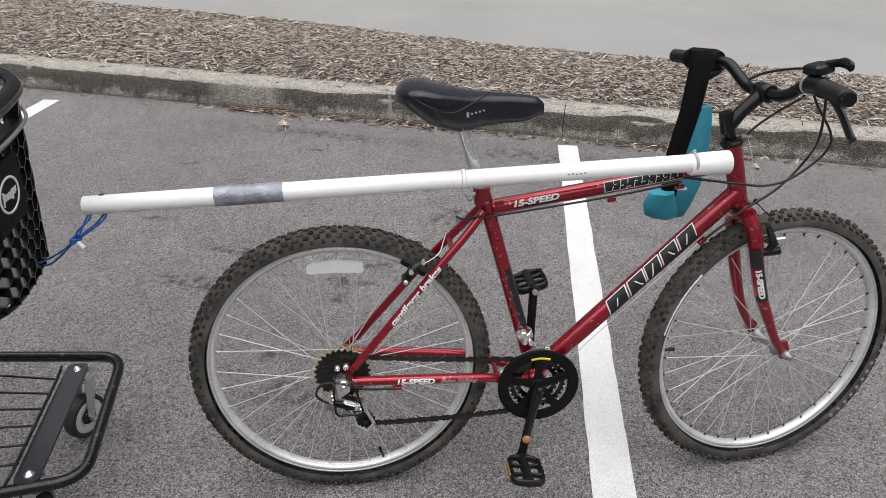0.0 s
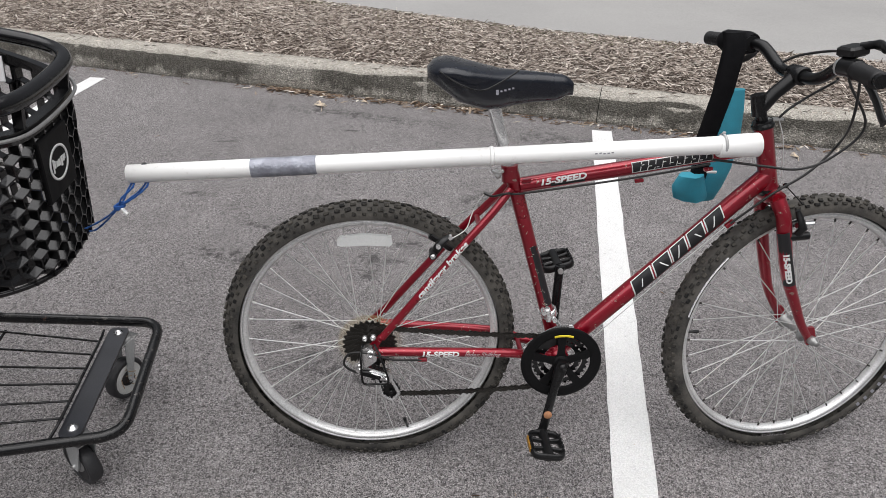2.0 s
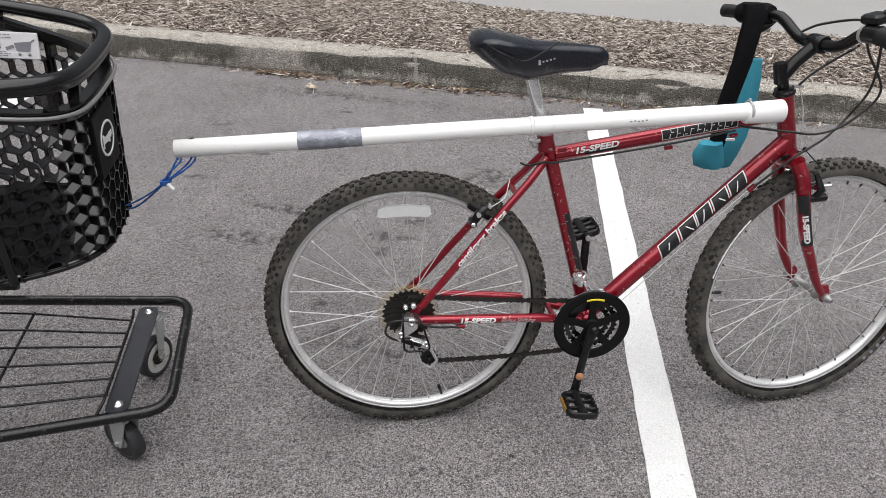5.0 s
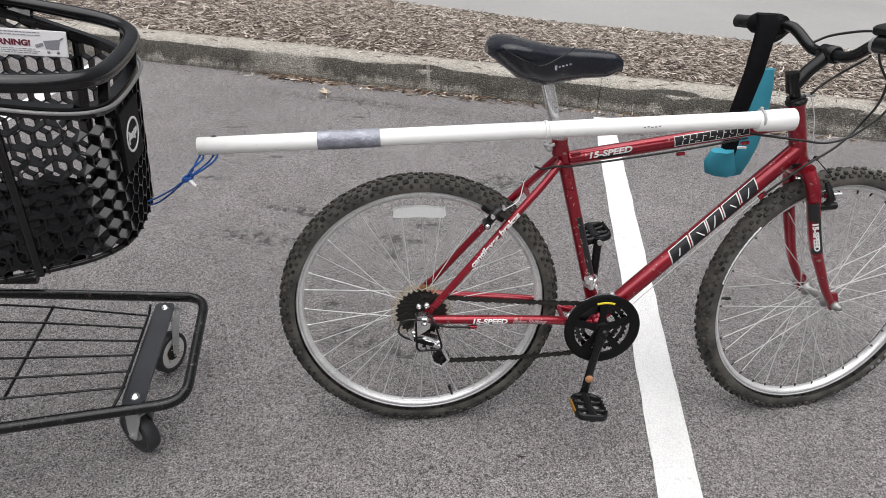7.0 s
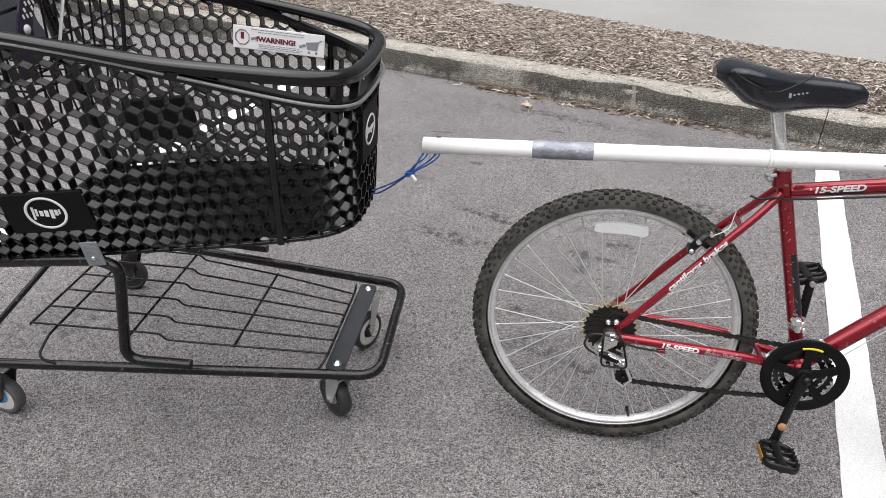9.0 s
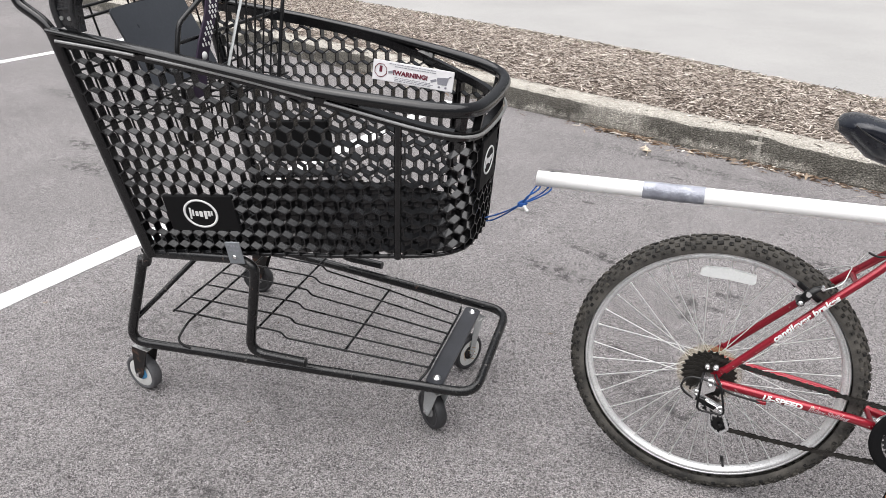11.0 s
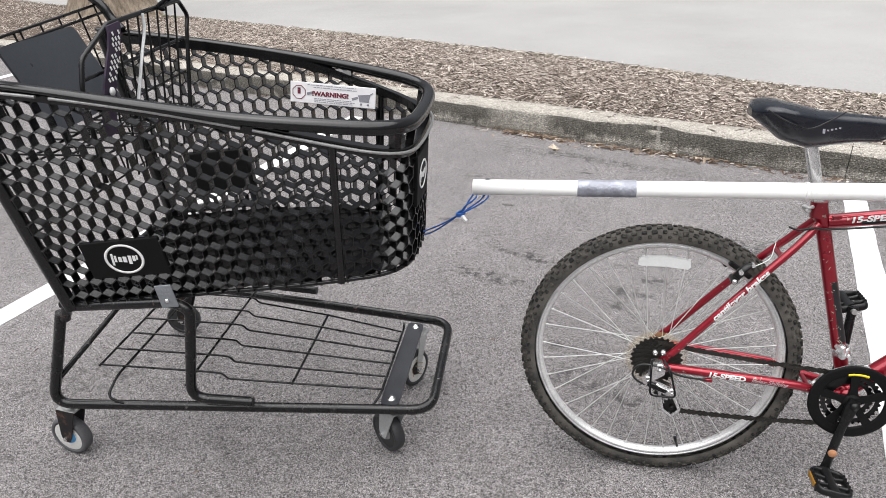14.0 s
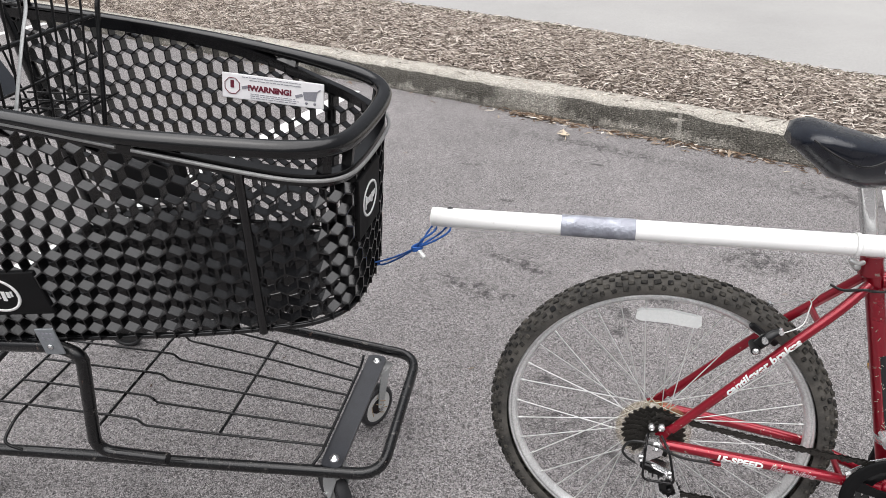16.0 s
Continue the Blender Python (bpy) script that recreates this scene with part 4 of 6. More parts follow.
CRANK_A = radians(-103)
for side, a in ((-1, CRANK_A), (1, CRANK_A + math.pi + radians(9))):
    d = Vector((math.cos(a), 0, math.sin(a)))
    y0, y1 = (0.060, 0.082)
    end = BB + d * 0.168 + Vector((0, side * y1, 0))
    arm = Mesh().sweep([BB + d * -0.012 + Vector((0, side * y0, 0)), BB + d * 0.01 + Vector((0, side * y0, 0)), BB + d * 0.06 + Vector((0, side * (y0 + 0.004), 0)), BB + d * 0.15 + Vector((0, side * y1, 0)), end + d * 0.008], [0.013, 0.015, 0.0105, 0.0105, 0.012], 10, flat=0.62, up=d.cross(Vector((0, 1, 0))))
    crank = on_bike("crank_arm", arm, "black_steel")
    on_bike("crank_bolt", Mesh().lathe([(0.0, side * 0.076), (0.009, side * 0.074), (0.009, side * 0.064), (0.0, side * 0.064)], RING, 14), "black_plastic", "", crank)
    if side < 0:
        q = BB + d * 0.122 + Vector((0, -0.0845, 0))
        on_bike("crank_reflector", Mesh().lathe([(0.0, -0.0005), (0.0085, -0.0005), (0.0095, 0.0005), (0.0095, 0.004), (0.0, 0.004)], Matrix.Translation(q), 12), "bare_wood_grip", "scratched copper-coloured sticker", crank)
    # pedal: a cage round a spindle body
    tip = 8 if side < 0 else -14
    pm = BIKE @ Matrix.Translation(end + Vector((0, side * 0.048, 0))) @ pose(0, 0, 0, 0, tip, 0)
    body = Mesh().sweep([(0, -0.040, 0), (0, -0.03, 0), (0, 0.0, 0), (0, 0.03, 0), (0, 0.042, 0)], [0.012, 0.0115, 0.010, 0.0115, 0.012], 12)
    pedal = part("pedal", body, "black_plastic", bicycle, "black plastic cage pedal", pm)
    cage = Mesh()
    edge = bent([(0, -0.039, 0), (0.034, -0.039, 0), (0.034, 0.039, 0), (-0.034, 0.039, 0), (-0.034, -0.039, 0), (0, -0.039, 0)], 0.018, 4)
    cage.sweep(edge[:-1], 0.0095, 8, closed=True, flat=0.5, up=(0, 0, 1))
    for y in (-0.016, 0.016):
        cage.sweep([(-0.033, y, 0), (-0.012, y * 0.8, 0), (0.012, y * 0.8, 0), (0.033, y, 0)], [0.0085, 0.006, 0.006, 0.0085], 8, flat=0.55, up=(0, 0, 1))
    for e in (-1, 1):
        for k in range(-2, 3):
            for up_ in (-1, 1):
                cage.rod((e * 0.034, k * 0.0125, up_ * 0.006), (e * 0.0345, k * 0.0125, up_ * 0.0125), 0.0042, 0.0022, n=6)
    cage.sweep([(-0.016, 0.041, 0), (0.0, 0.043, 0), (0.016, 0.041, 0)], 0.010, 8, flat=0.5, up=(0, 0, 1))
    part("pedal_cage", cage, "black_plastic", pedal, "", pm)
    part("pedal_reflector", Mesh().box((0.004, 0.044, 0.011), pose(-0.0385, 0, 0), 0.001), "amber_reflector", pedal, "amber pedal reflector", pm)
    part("pedal_spindle", Mesh().rod((0, -side * 0.045, 0), (0, -side * 0.062, 0), 0.0065), "brushed_steel", pedal, "", pm)


def chain(name, a, b, sag):
    """A run of roller chain as alternating links."""
    s = Mesh()
    a, b = Vector(a), Vector(b)
    n = int((b - a).length / 0.0127)
    pts = [a.lerp(b, i / n) - Vector((0, 0, sag * 4 * (i / n) * (1 - i / n))) for i in range(n + 1)]
    for i, (p, q) in enumerate(zip(pts, pts[1:])):
        d = (q - p)
        m = Matrix.Translation((p + q) / 2) @ d.to_track_quat("X", "Z").to_matrix().to_4x4()
        w = 0.0036 if i % 2 else 0.0024
        hgt = 1.12 if i % 2 else 0.95
        link = [(-0.0078, 0.0), (-0.0066, 0.0042), (-0.0040, 0.0046), (0.0, 0.0026), (0.0040, 0.0046), (0.0066, 0.0042), (0.0078, 0.0), (0.0066, -0.0042), (0.0040, -0.0046), (0.0, -0.0026), (-0.0040, -0.0046), (-0.0066, -0.0042)]
        for e in (-1, 1):
            s.plate([(x, z * hgt) for x, z in link], 0.0011, m @ Matrix.Translation((0, e * w, 0)))
        s.rod(p + Vector((0, -0.0050, 0)), p + Vector((0, 0.0050, 0)), 0.0024, n=6)
    return s


upper = chain("upper", (0.0, -0.047, 0.050), (BB.x - 0.01, -0.039, BB.z + 0.062), 0.004)
low = chain("lower", (0.047, -0.048, -0.124), (BB.x - 0.005, -0.040, BB.z - 0.064), 0.006)
on_bike("chain_run", upper, "chain_steel", "rusty dark roller chain")
on_bike("chain_run", low, "chain_steel", "rusty dark roller chain")

# rear derailleur with its wire guard
der = Mesh()
der.plate([(-0.014, 0.016), (0.010, 0.018), (0.020, 0.004), (0.018, -0.014), (0.006, -0.024), (-0.010, -0.034), (-0.026, -0.038), (-0.030, -0.026), (-0.018, -0.012)], 0.016, Matrix.Translation((-0.002, -0.078, 0.002)))
der.plate([(-0.030, -0.024), (-0.010, -0.026), (0.022, -0.038), (0.046, -0.046), (0.050, -0.064), (0.020, -0.062), (-0.008, -0.050), (-0.028, -0.040)], 0.018, Matrix.Translation((0, -0.076, 0)))
der.box((0.036, 0.010, 0.010), pose(0.016, -0.088, -0.048, 0, 22, 0), 0.003)
derailleur = on_bike("rear_derailleur", der, "chrome", "bright chromed rear derailleur")
for x, z, r in ((0.004, 0.006, 0.0095), (-0.020, -0.026, 0.0075), (0.036, -0.053, 0.0075)):
    on_bike("pivot_bolt", Mesh().lathe([(0.0, -0.084), (r * 0.45, -0.084), (r * 0.5, -0.0905), (r, -0.090), (r, -0.07), (0.0, -0.07)], Matrix.Translation((x, 0, z)), 12), "chrome", "", derailleur)
cage_frame = Mesh()
for y in (-0.060, -0.042):
    for a, b in (((0.010, -0.060), (0.024, -0.120)), ((0.036, -0.060), (0.062, -0.116)), ((0.024, -0.120), (0.046, -0.136)), ((0.046, -0.136), (0.062, -0.116)), ((0.014, -0.070), (0.046, -0.084))):
        cage_frame.sweep([(a[0], y, a[1]), (b[0], y, b[1])], 0.0042, 6, flat=0.4, up=(1, 0, 0))
on_bike("pulley_cage", cage_frame, "bright_alloy", "open chromed pulley cage", derailleur)
for x, z in ((0.020, -0.072), (0.044, -0.112)):
    pul = Mesh()
    cog(pul, (x, -0.051, z), 0.0185, 11, 0.006)
    pul.lathe([(0.0, -0.062), (0.0045, -0.062), (0.005, -0.054), (0.0, -0.054)], Matrix.Translation((x, 0, z)), 10)
    on_bike("jockey_wheel", pul, "black_plastic", "black toothed jockey wheel", derailleur)
on_bike("derailleur_cover", Mesh().plate([(-0.020, -0.034), (-0.004, -0.036), (0.026, -0.048), (0.022, -0.056), (-0.008, -0.046), (-0.020, -0.041)], 0.006, Matrix.Translation((0, -0.090, 0))), "black_plastic", "", derailleur)
loop = Mesh().sweep(bent([(-0.012, -0.070, 0.020), (-0.016, -0.100, 0.014), (-0.014, -0.108, -0.056), (0.044, -0.106, -0.056), (0.026, -0.098, 0.010), (0.012, -0.070, 0.020)], 0.012), 0.0024, 8)
on_bike("derailleur_guard", loop, "black_steel", "black bent-wire derailleur guard")
for side in (-1, 1):
    on_bike("axle_nut", Mesh().lathe([(0.0, side * 0.082), (0.008, side * 0.080), (0.009, side * 0.066), (0.0, side * 0.066)], n=6), "brushed_steel")
for x, z, r in ((-0.008, 0.034, 0.0055), (0.010, 0.036, 0.0060)):
    on_bike("frame_bolt", Mesh().lathe([(0.0, -0.073), (r, -0.072), (r, -0.062), (0.0, -0.062)], Matrix.Translation((x, 0, z)), 8), "bright_alloy")

# front derailleur
fd = Mesh()
FDM = Matrix.Translation((0.399, 0, 0.052)) @ pose(0, 0, 0, 0, -16, 0)
fd.lathe([(0.0152, -0.009), (0.0188, -0.009), (0.0188, 0.009), (0.0152, 0.009)], FDM @ pose(0, 0, 0, 90), 18, closed=True)
fd.box((0.012, 0.020, 0.034), FDM @ pose(-0.004, -0.026, 0.010, 0, 8, 0), 0.003)
fd.box((0.007, 0.010, 0.030), FDM @ pose(0.010, -0.030, -0.010, 0, -20, 0), 0.002)
fd.rod(FDM @ Vector((-0.012, -0.024, 0.024)), FDM @ Vector((-0.012, -0.042, 0.024)), 0.0055, n=10)
fd.rod(FDM @ Vector((0.006, -0.024, -0.002)), FDM @ Vector((0.006, -0.042, -0.002)), 0.0045, n=10)
for y in (-0.0475, -0.0335):
    fd.plate([(-0.072, -0.056), (-0.062, -0.060), (-0.036, -0.036), (0.0, -0.016), (0.036, -0.008), (0.038, 0.002), (0.004, 0.000), (-0.036, -0.020), (-0.060, -0.044)], 0.0022, Matrix.Translation((0.410, y, 0.036)))
fd.box((0.010, 0.016, 0.003), pose(0.444, -0.0405, 0.035, 0, -8, 0), 0.001)
fd.box((0.010, 0.016, 0.003), pose(0.346, -0.0405, -0.019, 0, -40, 0), 0.001)
on_bike("front_derailleur", fd, "bright_alloy", "chromed front derailleur")

# rear cantilever brake
for side in (-1, 1):
    br = Mesh()
    br.sweep([(0.140, side * 0.052, 0.225), (0.149, side * 0.062, 0.244), (0.160, side * 0.058, 0.256), (0.174, side * 0.050, 0.260)], [0.009, 0.010, 0.008, 0.006], 8, flat=0.6)
    br.rod((0.138, side * 0.040, 0.225), (0.138, side * 0.068, 0.225), 0.008, n=12)
    brake = on_bike("brake_arm", br, "black_plastic", "black cantilever brake arm")
    pad = Mesh().box((0.058, 0.012, 0.012), pose(0.156, side * 0.022, 0.236, 0, -56, 0) @ pose(0, 0, 0, 0, 90, 0) @ pose(0, 0, 0, 0, 0, 0), 0.002)
    on_bike("brake_pad", pad, "black_plastic", "", brake)
    on_bike("brake_bolt", Mesh().rod((0.149, side * 0.050, 0.246), (0.149, side * 0.070, 0.246), 0.0052, n=8), "bright_alloy", "", brake)
    on_bike("brake_bolt", Mesh().rod((0.174, side * 0.046, 0.260), (0.174, side * 0.058, 0.260), 0.0046, n=8), "bright_alloy", "", brake)
    on_bike("brake_bolt", Mesh().lathe([(0.0, side * 0.073), (0.0055, side * 0.072), (0.0055, side * 0.066), (0.0, side * 0.066)], Matrix.Translation((0.138, 0, 0.225)), 10), "bright_alloy", "", brake)
wire = Mesh().sweep(curve([(0.160, -0.058, 0.256), (0.176, -0.054, 0.258), (0.205, -0.048, 0.275), (0.218, -0.02, 0.292), (0.224, 0.0, 0.298), (0.218, 0.02, 0.292), (0.176, 0.050, 0.262)], 5), 0.0011, 6)
wire.rod((0.224, 0, 0.298), (0.246, 0, 0.335), 0.0011, n=6)
on_bike("straddle_cable", wire, "spoke_steel")

# pipe lashed along the near side of the frame
P0, P1 = Vector((-0.441, -0.052, 0.4004)), Vector((0.776, -0.043, 0.4484))


def along_pipe(t):
    return P0.lerp(P1, t)


hollow = Mesh()
R = 0.0175
dirp = (P1 - P0).normalized()
side_a = Vector((0, 0, 1)) - dirp * dirp.z
side_a.normalize()
side_b = dirp.cross(side_a)
rings = []
for c, r in ((P0 + dirp * 0.03, R - 0.003), (P0, R - 0.003), (P0, R), (along_pipe(0.25), R), (along_pipe(0.5), R), (along_pipe(0.75), R), (P1, R)):
    rings.append([c + r * (math.cos(2 * math.pi * j / 28) * side_a + math.sin(2 * math.pi * j / 28) * side_b) for j in range(28)])
hollow.ring_skin(rings)
pipe = thing("plastic_pipe", (0.17, 0, GROUND), "long white plastic pipe tied along the bicycle as a tow bar", "pipe")
part("pipe_body", hollow, "pvc", pipe, "", BIKE)
sleeve = Mesh()
A, Bq = along_pipe(0.937) - side_a * 0.003, along_pipe(1.003) - side_a * 0.003
sleeve.sweep([A, A + dirp * 0.004, A.lerp(Bq, 0.5), Bq - dirp * 0.0006, Bq], [0.0200, 0.0216, 0.0230, 0.0236, 0.0230], 28)
part("pipe_coupling", sleeve, "pvc", pipe, "white pipe coupling at the front end", BIKE)
tape = Mesh()
rings = []
for i in range(15):
    t = 0.191 + 0.102 * i / 14
    c = along_pipe(t)
    r = R + 0.0012 + (0.0004 if i in (4, 5, 9) else 0)
    rings.append([c + (r + 0.0007 * noise.noise(Vector((i * 0.6, j * 0.5, 1)))) * (math.cos(2 * math.pi * j / 28) * side_a + math.sin(2 * math.pi * j / 28) * side_b) for j in range(28)])
tape.ring_skin(rings)
part("tape_wrap", tape, "duct_tape", pipe, "wrinkled grey duct tape wrap", BIKE)
for t, r, w in ((0.570, R + 0.0008, 0.0042), (0.944, R + 0.0044, 0.0030)):
    c = along_pipe(t)
    loop_pts = [c + r * (math.cos(2 * math.pi * j / 28) * side_a + math.sin(2 * math.pi * j / 28) * side_b) for j in range(28)]
    tie = part("zip_tie", Mesh().sweep(loop_pts, w, 6, closed=True, flat=0.28, up=dirp), "tie_plastic" if t > 0.9 else "pvc", pipe, "clear cable tie round the pipe", BIKE)
    if t > 0.9:
        part("tie_head", Mesh().box((0.006, 0.005, 0.006), Matrix.Translation(c + side_a * (R + 0.0062)), 0.001), "tie_plastic", tie, "", BIKE)
marks = Mesh()
for i in range(5):
    marks.box((0.0045, 0.0008, 0.0022), Matrix.Translation(along_pipe(0.735 + i * 0.0065)) @ pose(0, -R - 0.0001, 0.0008 * math.sin(i * 2), 0, -3, 0))
pieces("pipe_print", marks, "grey_print", pipe, "faint grey print on the pipe", BIKE)
# Flat black disc stands in for the dark inside a small hole.
hole = Mesh().lathe([(0.0, 0.0), (0.005, 0.0), (0.005, -0.001), (0.0, -0.001)], Matrix.Translation(along_pipe(0.027) + side_a * (R - 0.0005)) @ pose(0, 0, 0, -90 + 25), 12)
part("drilled_hole", hole, "print_and_hole_black", pipe, "black disc painted as the dark of a small drilled hole", BIKE)

# ---- fork, stem and handlebar ----
CROWN = BIKE @ (HEAD_B + Vector((0.006, 0, -0.018)))
AXIS = (BIKE.to_3x3() @ (HEAD_T - HEAD_B)).normalized()
WX = (FRONT.to_3x3() @ Vector((1, 0, 0))).normalized()
WY = (FRONT.to_3x3() @ Vector((0, 1, 0))).normalized()
part("fork_crown", Mesh().sweep([CROWN - WY * 0.034, CROWN - WY * 0.02, CROWN + WY * 0.02, CROWN + WY * 0.034], [0.016, 0.0195, 0.0195, 0.016], 12), "red_paint", bicycle)
blades = []
for side in (-1, 1):
    hub_end = FRONT @ Vector((0, side * 0.052, 0))
    top = CROWN + WY * side * 0.036
    pts, rad = [], []
    for t, fwd, out, r in ((0.0, 0.0, 0.0, 0.0165), (0.10, 0.004, 0.012, 0.0155), (0.28, -0.002, 0.015, 0.0148), (0.50, -0.012, 0.010, 0.0135), (0.72, -0.018, 0.005, 0.0115), (0.88, -0.012, 0.002, 0.0095), (1.0, 0.0, 0.0, 0.0085)):
        fwd += 0.003 if side > 0 else -0.001 - 0.017 * math.sin(math.pi * min(1.0, t * 1.25 + 0.10))
        pts.append(top.lerp(hub_end, t) + WX * fwd + WY * side * out)
        rad.append(r)
    blade = part("fork_blade", Mesh().sweep(curve(pts, 3), [float(np.interp(i / 3, range(7), rad)) for i in range(19)], 14), "red_paint", bicycle, "curved red fork blade with a dark fade")
    blades.append((blade, pts))
    tip = Mesh().plate([(-0.012, 0.030), (0.004, 0.030), (0.012, 0.006), (0.010, -0.012), (-0.006, -0.014), (-0.012, 0.0)], 0.007, FRONT @ Matrix.Translation((0, side * 0.054, 0)))
    part("fork_tip", tip, "red_paint", bicycle)
    nut = Mesh().lathe([(0.0, side * 0.080), (0.006, side * 0.080), (0.006, side * 0.072), (0.0105, side * 0.070), (0.0105, side * 0.058), (0.0, side * 0.058)], FRONT, 12)
    part("axle_nut", nut, "galvanised_steel", bicycle, "rusty front axle nut")
    # front brake arm
    q = FRONT @ Vector((-0.090, side * 0.060, 0.256))
    arm = Mesh().sweep([q, q + AXIS * 0.022 - WY * side * -0.010 + WX * 0.012, q + AXIS * 0.040 + WX * 0.014, q + AXIS * 0.058 + WX * 0.012 - WY * side * 0.004], [0.009, 0.010, 0.008, 0.006], 8, flat=0.7)
    arm.rod(q - WX * 0.02, q + WX * 0.028, 0.009, n=10)
    brake = part("brake_arm", arm, "black_plastic", bicycle, "black front cantilever brake arm")
    pin = Mesh().rod(q + AXIS * 0.026 + WX * 0.004, q + AXIS * 0.026 + WX * 0.042, 0.0065, n=8)
    part("brake_bolt", pin, "chrome", brake)
    part("brake_pad", Mesh().sweep([FRONT @ Vector(((RIM_R - 0.008) * math.cos(a), side * 0.024, (RIM_R - 0.008) * math.sin(a))) for a in (radians(112), radians(106), radians(100))], 0.0065, 8), "black_plastic", brake)
cable_top = BIKE @ Vector((0.858, -0.004, 0.372))
straddle = Mesh()
for side in (-1, 1):
    straddle.rod(FRONT @ Vector((-0.08, side * 0.052, 0.322)), cable_top + Vector((0.0, -0.03, -0.012)), 0.0012, n=6)
straddle.ball(cable_top + Vector((0.0, -0.03, -0.012)), 0.006, 8)
part("straddle_cable", straddle, "black_steel", bicycle)

# headset, quill stem and bar
for c, d in ((HEAD_T, 1), (HEAD_B, -1)):
    u = (HEAD_T - HEAD_B).normalized() * d
    on_bike("headset_cup", Mesh().sweep([c, c + u * 0.006, c + u * 0.008, c + u * 0.014], [0.0215, 0.0225, 0.019, 0.0195], 18), "black_steel")
QT = Vector((0.782, 0, 0.533))
u = (HEAD_T - HEAD_B).normalized()
stem = Mesh().rod(HEAD_T, QT, 0.0112, n=16)
stem.sweep([QT + u * 0.002, QT - u * 0.040], [0.0135, 0.0145], 16)
CL = Vector((0.854, 0, 0.573))
stem.sweep([QT - u * 0.030, QT.lerp(CL, 0.4) + Vector((0.004, 0, -0.012)), CL], [0.0140, 0.0135, 0.0140], 16)
BAR = BIKE @ Matrix.Translation(CL) @ pose(0, 0, 0, 0, 0, 5.0)
stem_part = on_bike("stem", stem, "black_steel", "matt black quill stem")
part("stem_clamp", Mesh().sweep([(0, -0.021, 0), (0, -0.019, 0), (0, 0.019, 0), (0, 0.021, 0)], [0.0155, 0.018, 0.018, 0.0155], 18), "black_steel", stem_part, "", BAR)
half = [(0, 0, 0), (0.0, 0.045, 0.0), (0.0, 0.075, 0.010), (-0.004, 0.115, 0.033), (-0.012, 0.145, 0.040), (-0.044, 0.27, 0.036)]
pts = [Vector((x, -y, z)) for x, y, z in half[::-1]] + [Vector(p) for p in half[1:]]
bar = part("handlebar", Mesh().sweep(curve(pts, 4), 0.0115, 14), "black_steel", bicycle, "black riser handlebar", BAR)


def bar_at(s):
    """A place on the bar, s from its middle towards the far end."""
    y = abs(s)
    x = float(np.interp(y, [h[1] for h in half], [h[0] for h in half]))
    z = float(np.interp(y, [h[1] for h in half], [h[2] for h in half]))
    return Vector((x, s, z))


for side in (-1, 1):
    a, b = bar_at(side * 0.180), bar_at(side * (0.260 if side < 0 else 0.288))
    d = (b - a)
    pts = [a + d * t for t in np.linspace(0, 1, 27)]
    rr = [0.0128 + (0.0022 if i % 2 else 0.0) + (0.0015 if i in (0, 1) else 0) - (0.003 if i == 26 else 0) for i in range(27)]
    part("grip", Mesh().sweep(pts, rr, 18), "grip_rubber", bar, "ribbed black rubber grip", BAR)
    c = bar_at(side * 0.160)
    body = Mesh().sweep([c + Vector((-0.004, -side * 0.016, 0)), c + Vector((0, side * 0.014, 0))], [0.0165, 0.0165], 14)
    body.box((0.030, 0.022, 0.020), Matrix.Translation(c + Vector((0.022, 0, -0.006))), 0.003)
    lever = part("brake_lever", body, "black_plastic", bar, "black plastic brake lever", BAR)
    blade = Mesh().sweep(curve([c + Vector((0.022, 0, -0.012)), c + Vector((0.024, side * 0.026, -0.030)), c + Vector((0.018, side * 0.054, -0.046)), c + Vector((0.010, side * 0.082, -0.064)), c + Vector((0.008, side * 0.096, -0.074))], 4), [0.008] + [0.0075] * 15 + [0.0085], 10, flat=0.6)
    part("lever_blade", blade, "black_plastic", lever, "", BAR)
# thumb shifter on the near side
c = bar_at(-0.150)
sh = Mesh().box((0.042, 0.036, 0.018), Matrix.Translation(c + Vector((0.004, 0.004, 0.026))) @ pose(0, 0, 0, 0, -8, 10), 0.004)
sh.sweep([c + Vector((0.0, 0.010, 0)), c + Vector((0, -0.008, 0))], [0.016, 0.016], 14)
shifter = part("thumb_shifter", sh, "black_plastic", bar, "black thumb shifter", BAR)
part("shifter_lever", Mesh().sweep(curve([c + Vector((0.010, -0.004, 0.034)), c + Vector((0.022, -0.030, 0.040)), c + Vector((0.014, -0.060, 0.036))], 4), [0.007] * 4 + [0.009] * 4 + [0.006], 8, flat=0.6), "black_plastic", shifter, "", BAR)
c = bar_at(0.150)
part("bar_clamp", Mesh().sweep([bar_at(-0.128) + Vector((0, -0.004, 0)), bar_at(-0.128) + Vector((0, 0.004, 0))], [0.0165, 0.0165], 14), "brushed_steel", bar, "bright steel clamp", BAR)

# cables
B2 = BIKE.inverted() @ BAR


def cable(pts, r=0.0026, material="cable_housing"):
    on_bike("cable", Mesh().sweep(curve(pts, 8), r, 8), material)


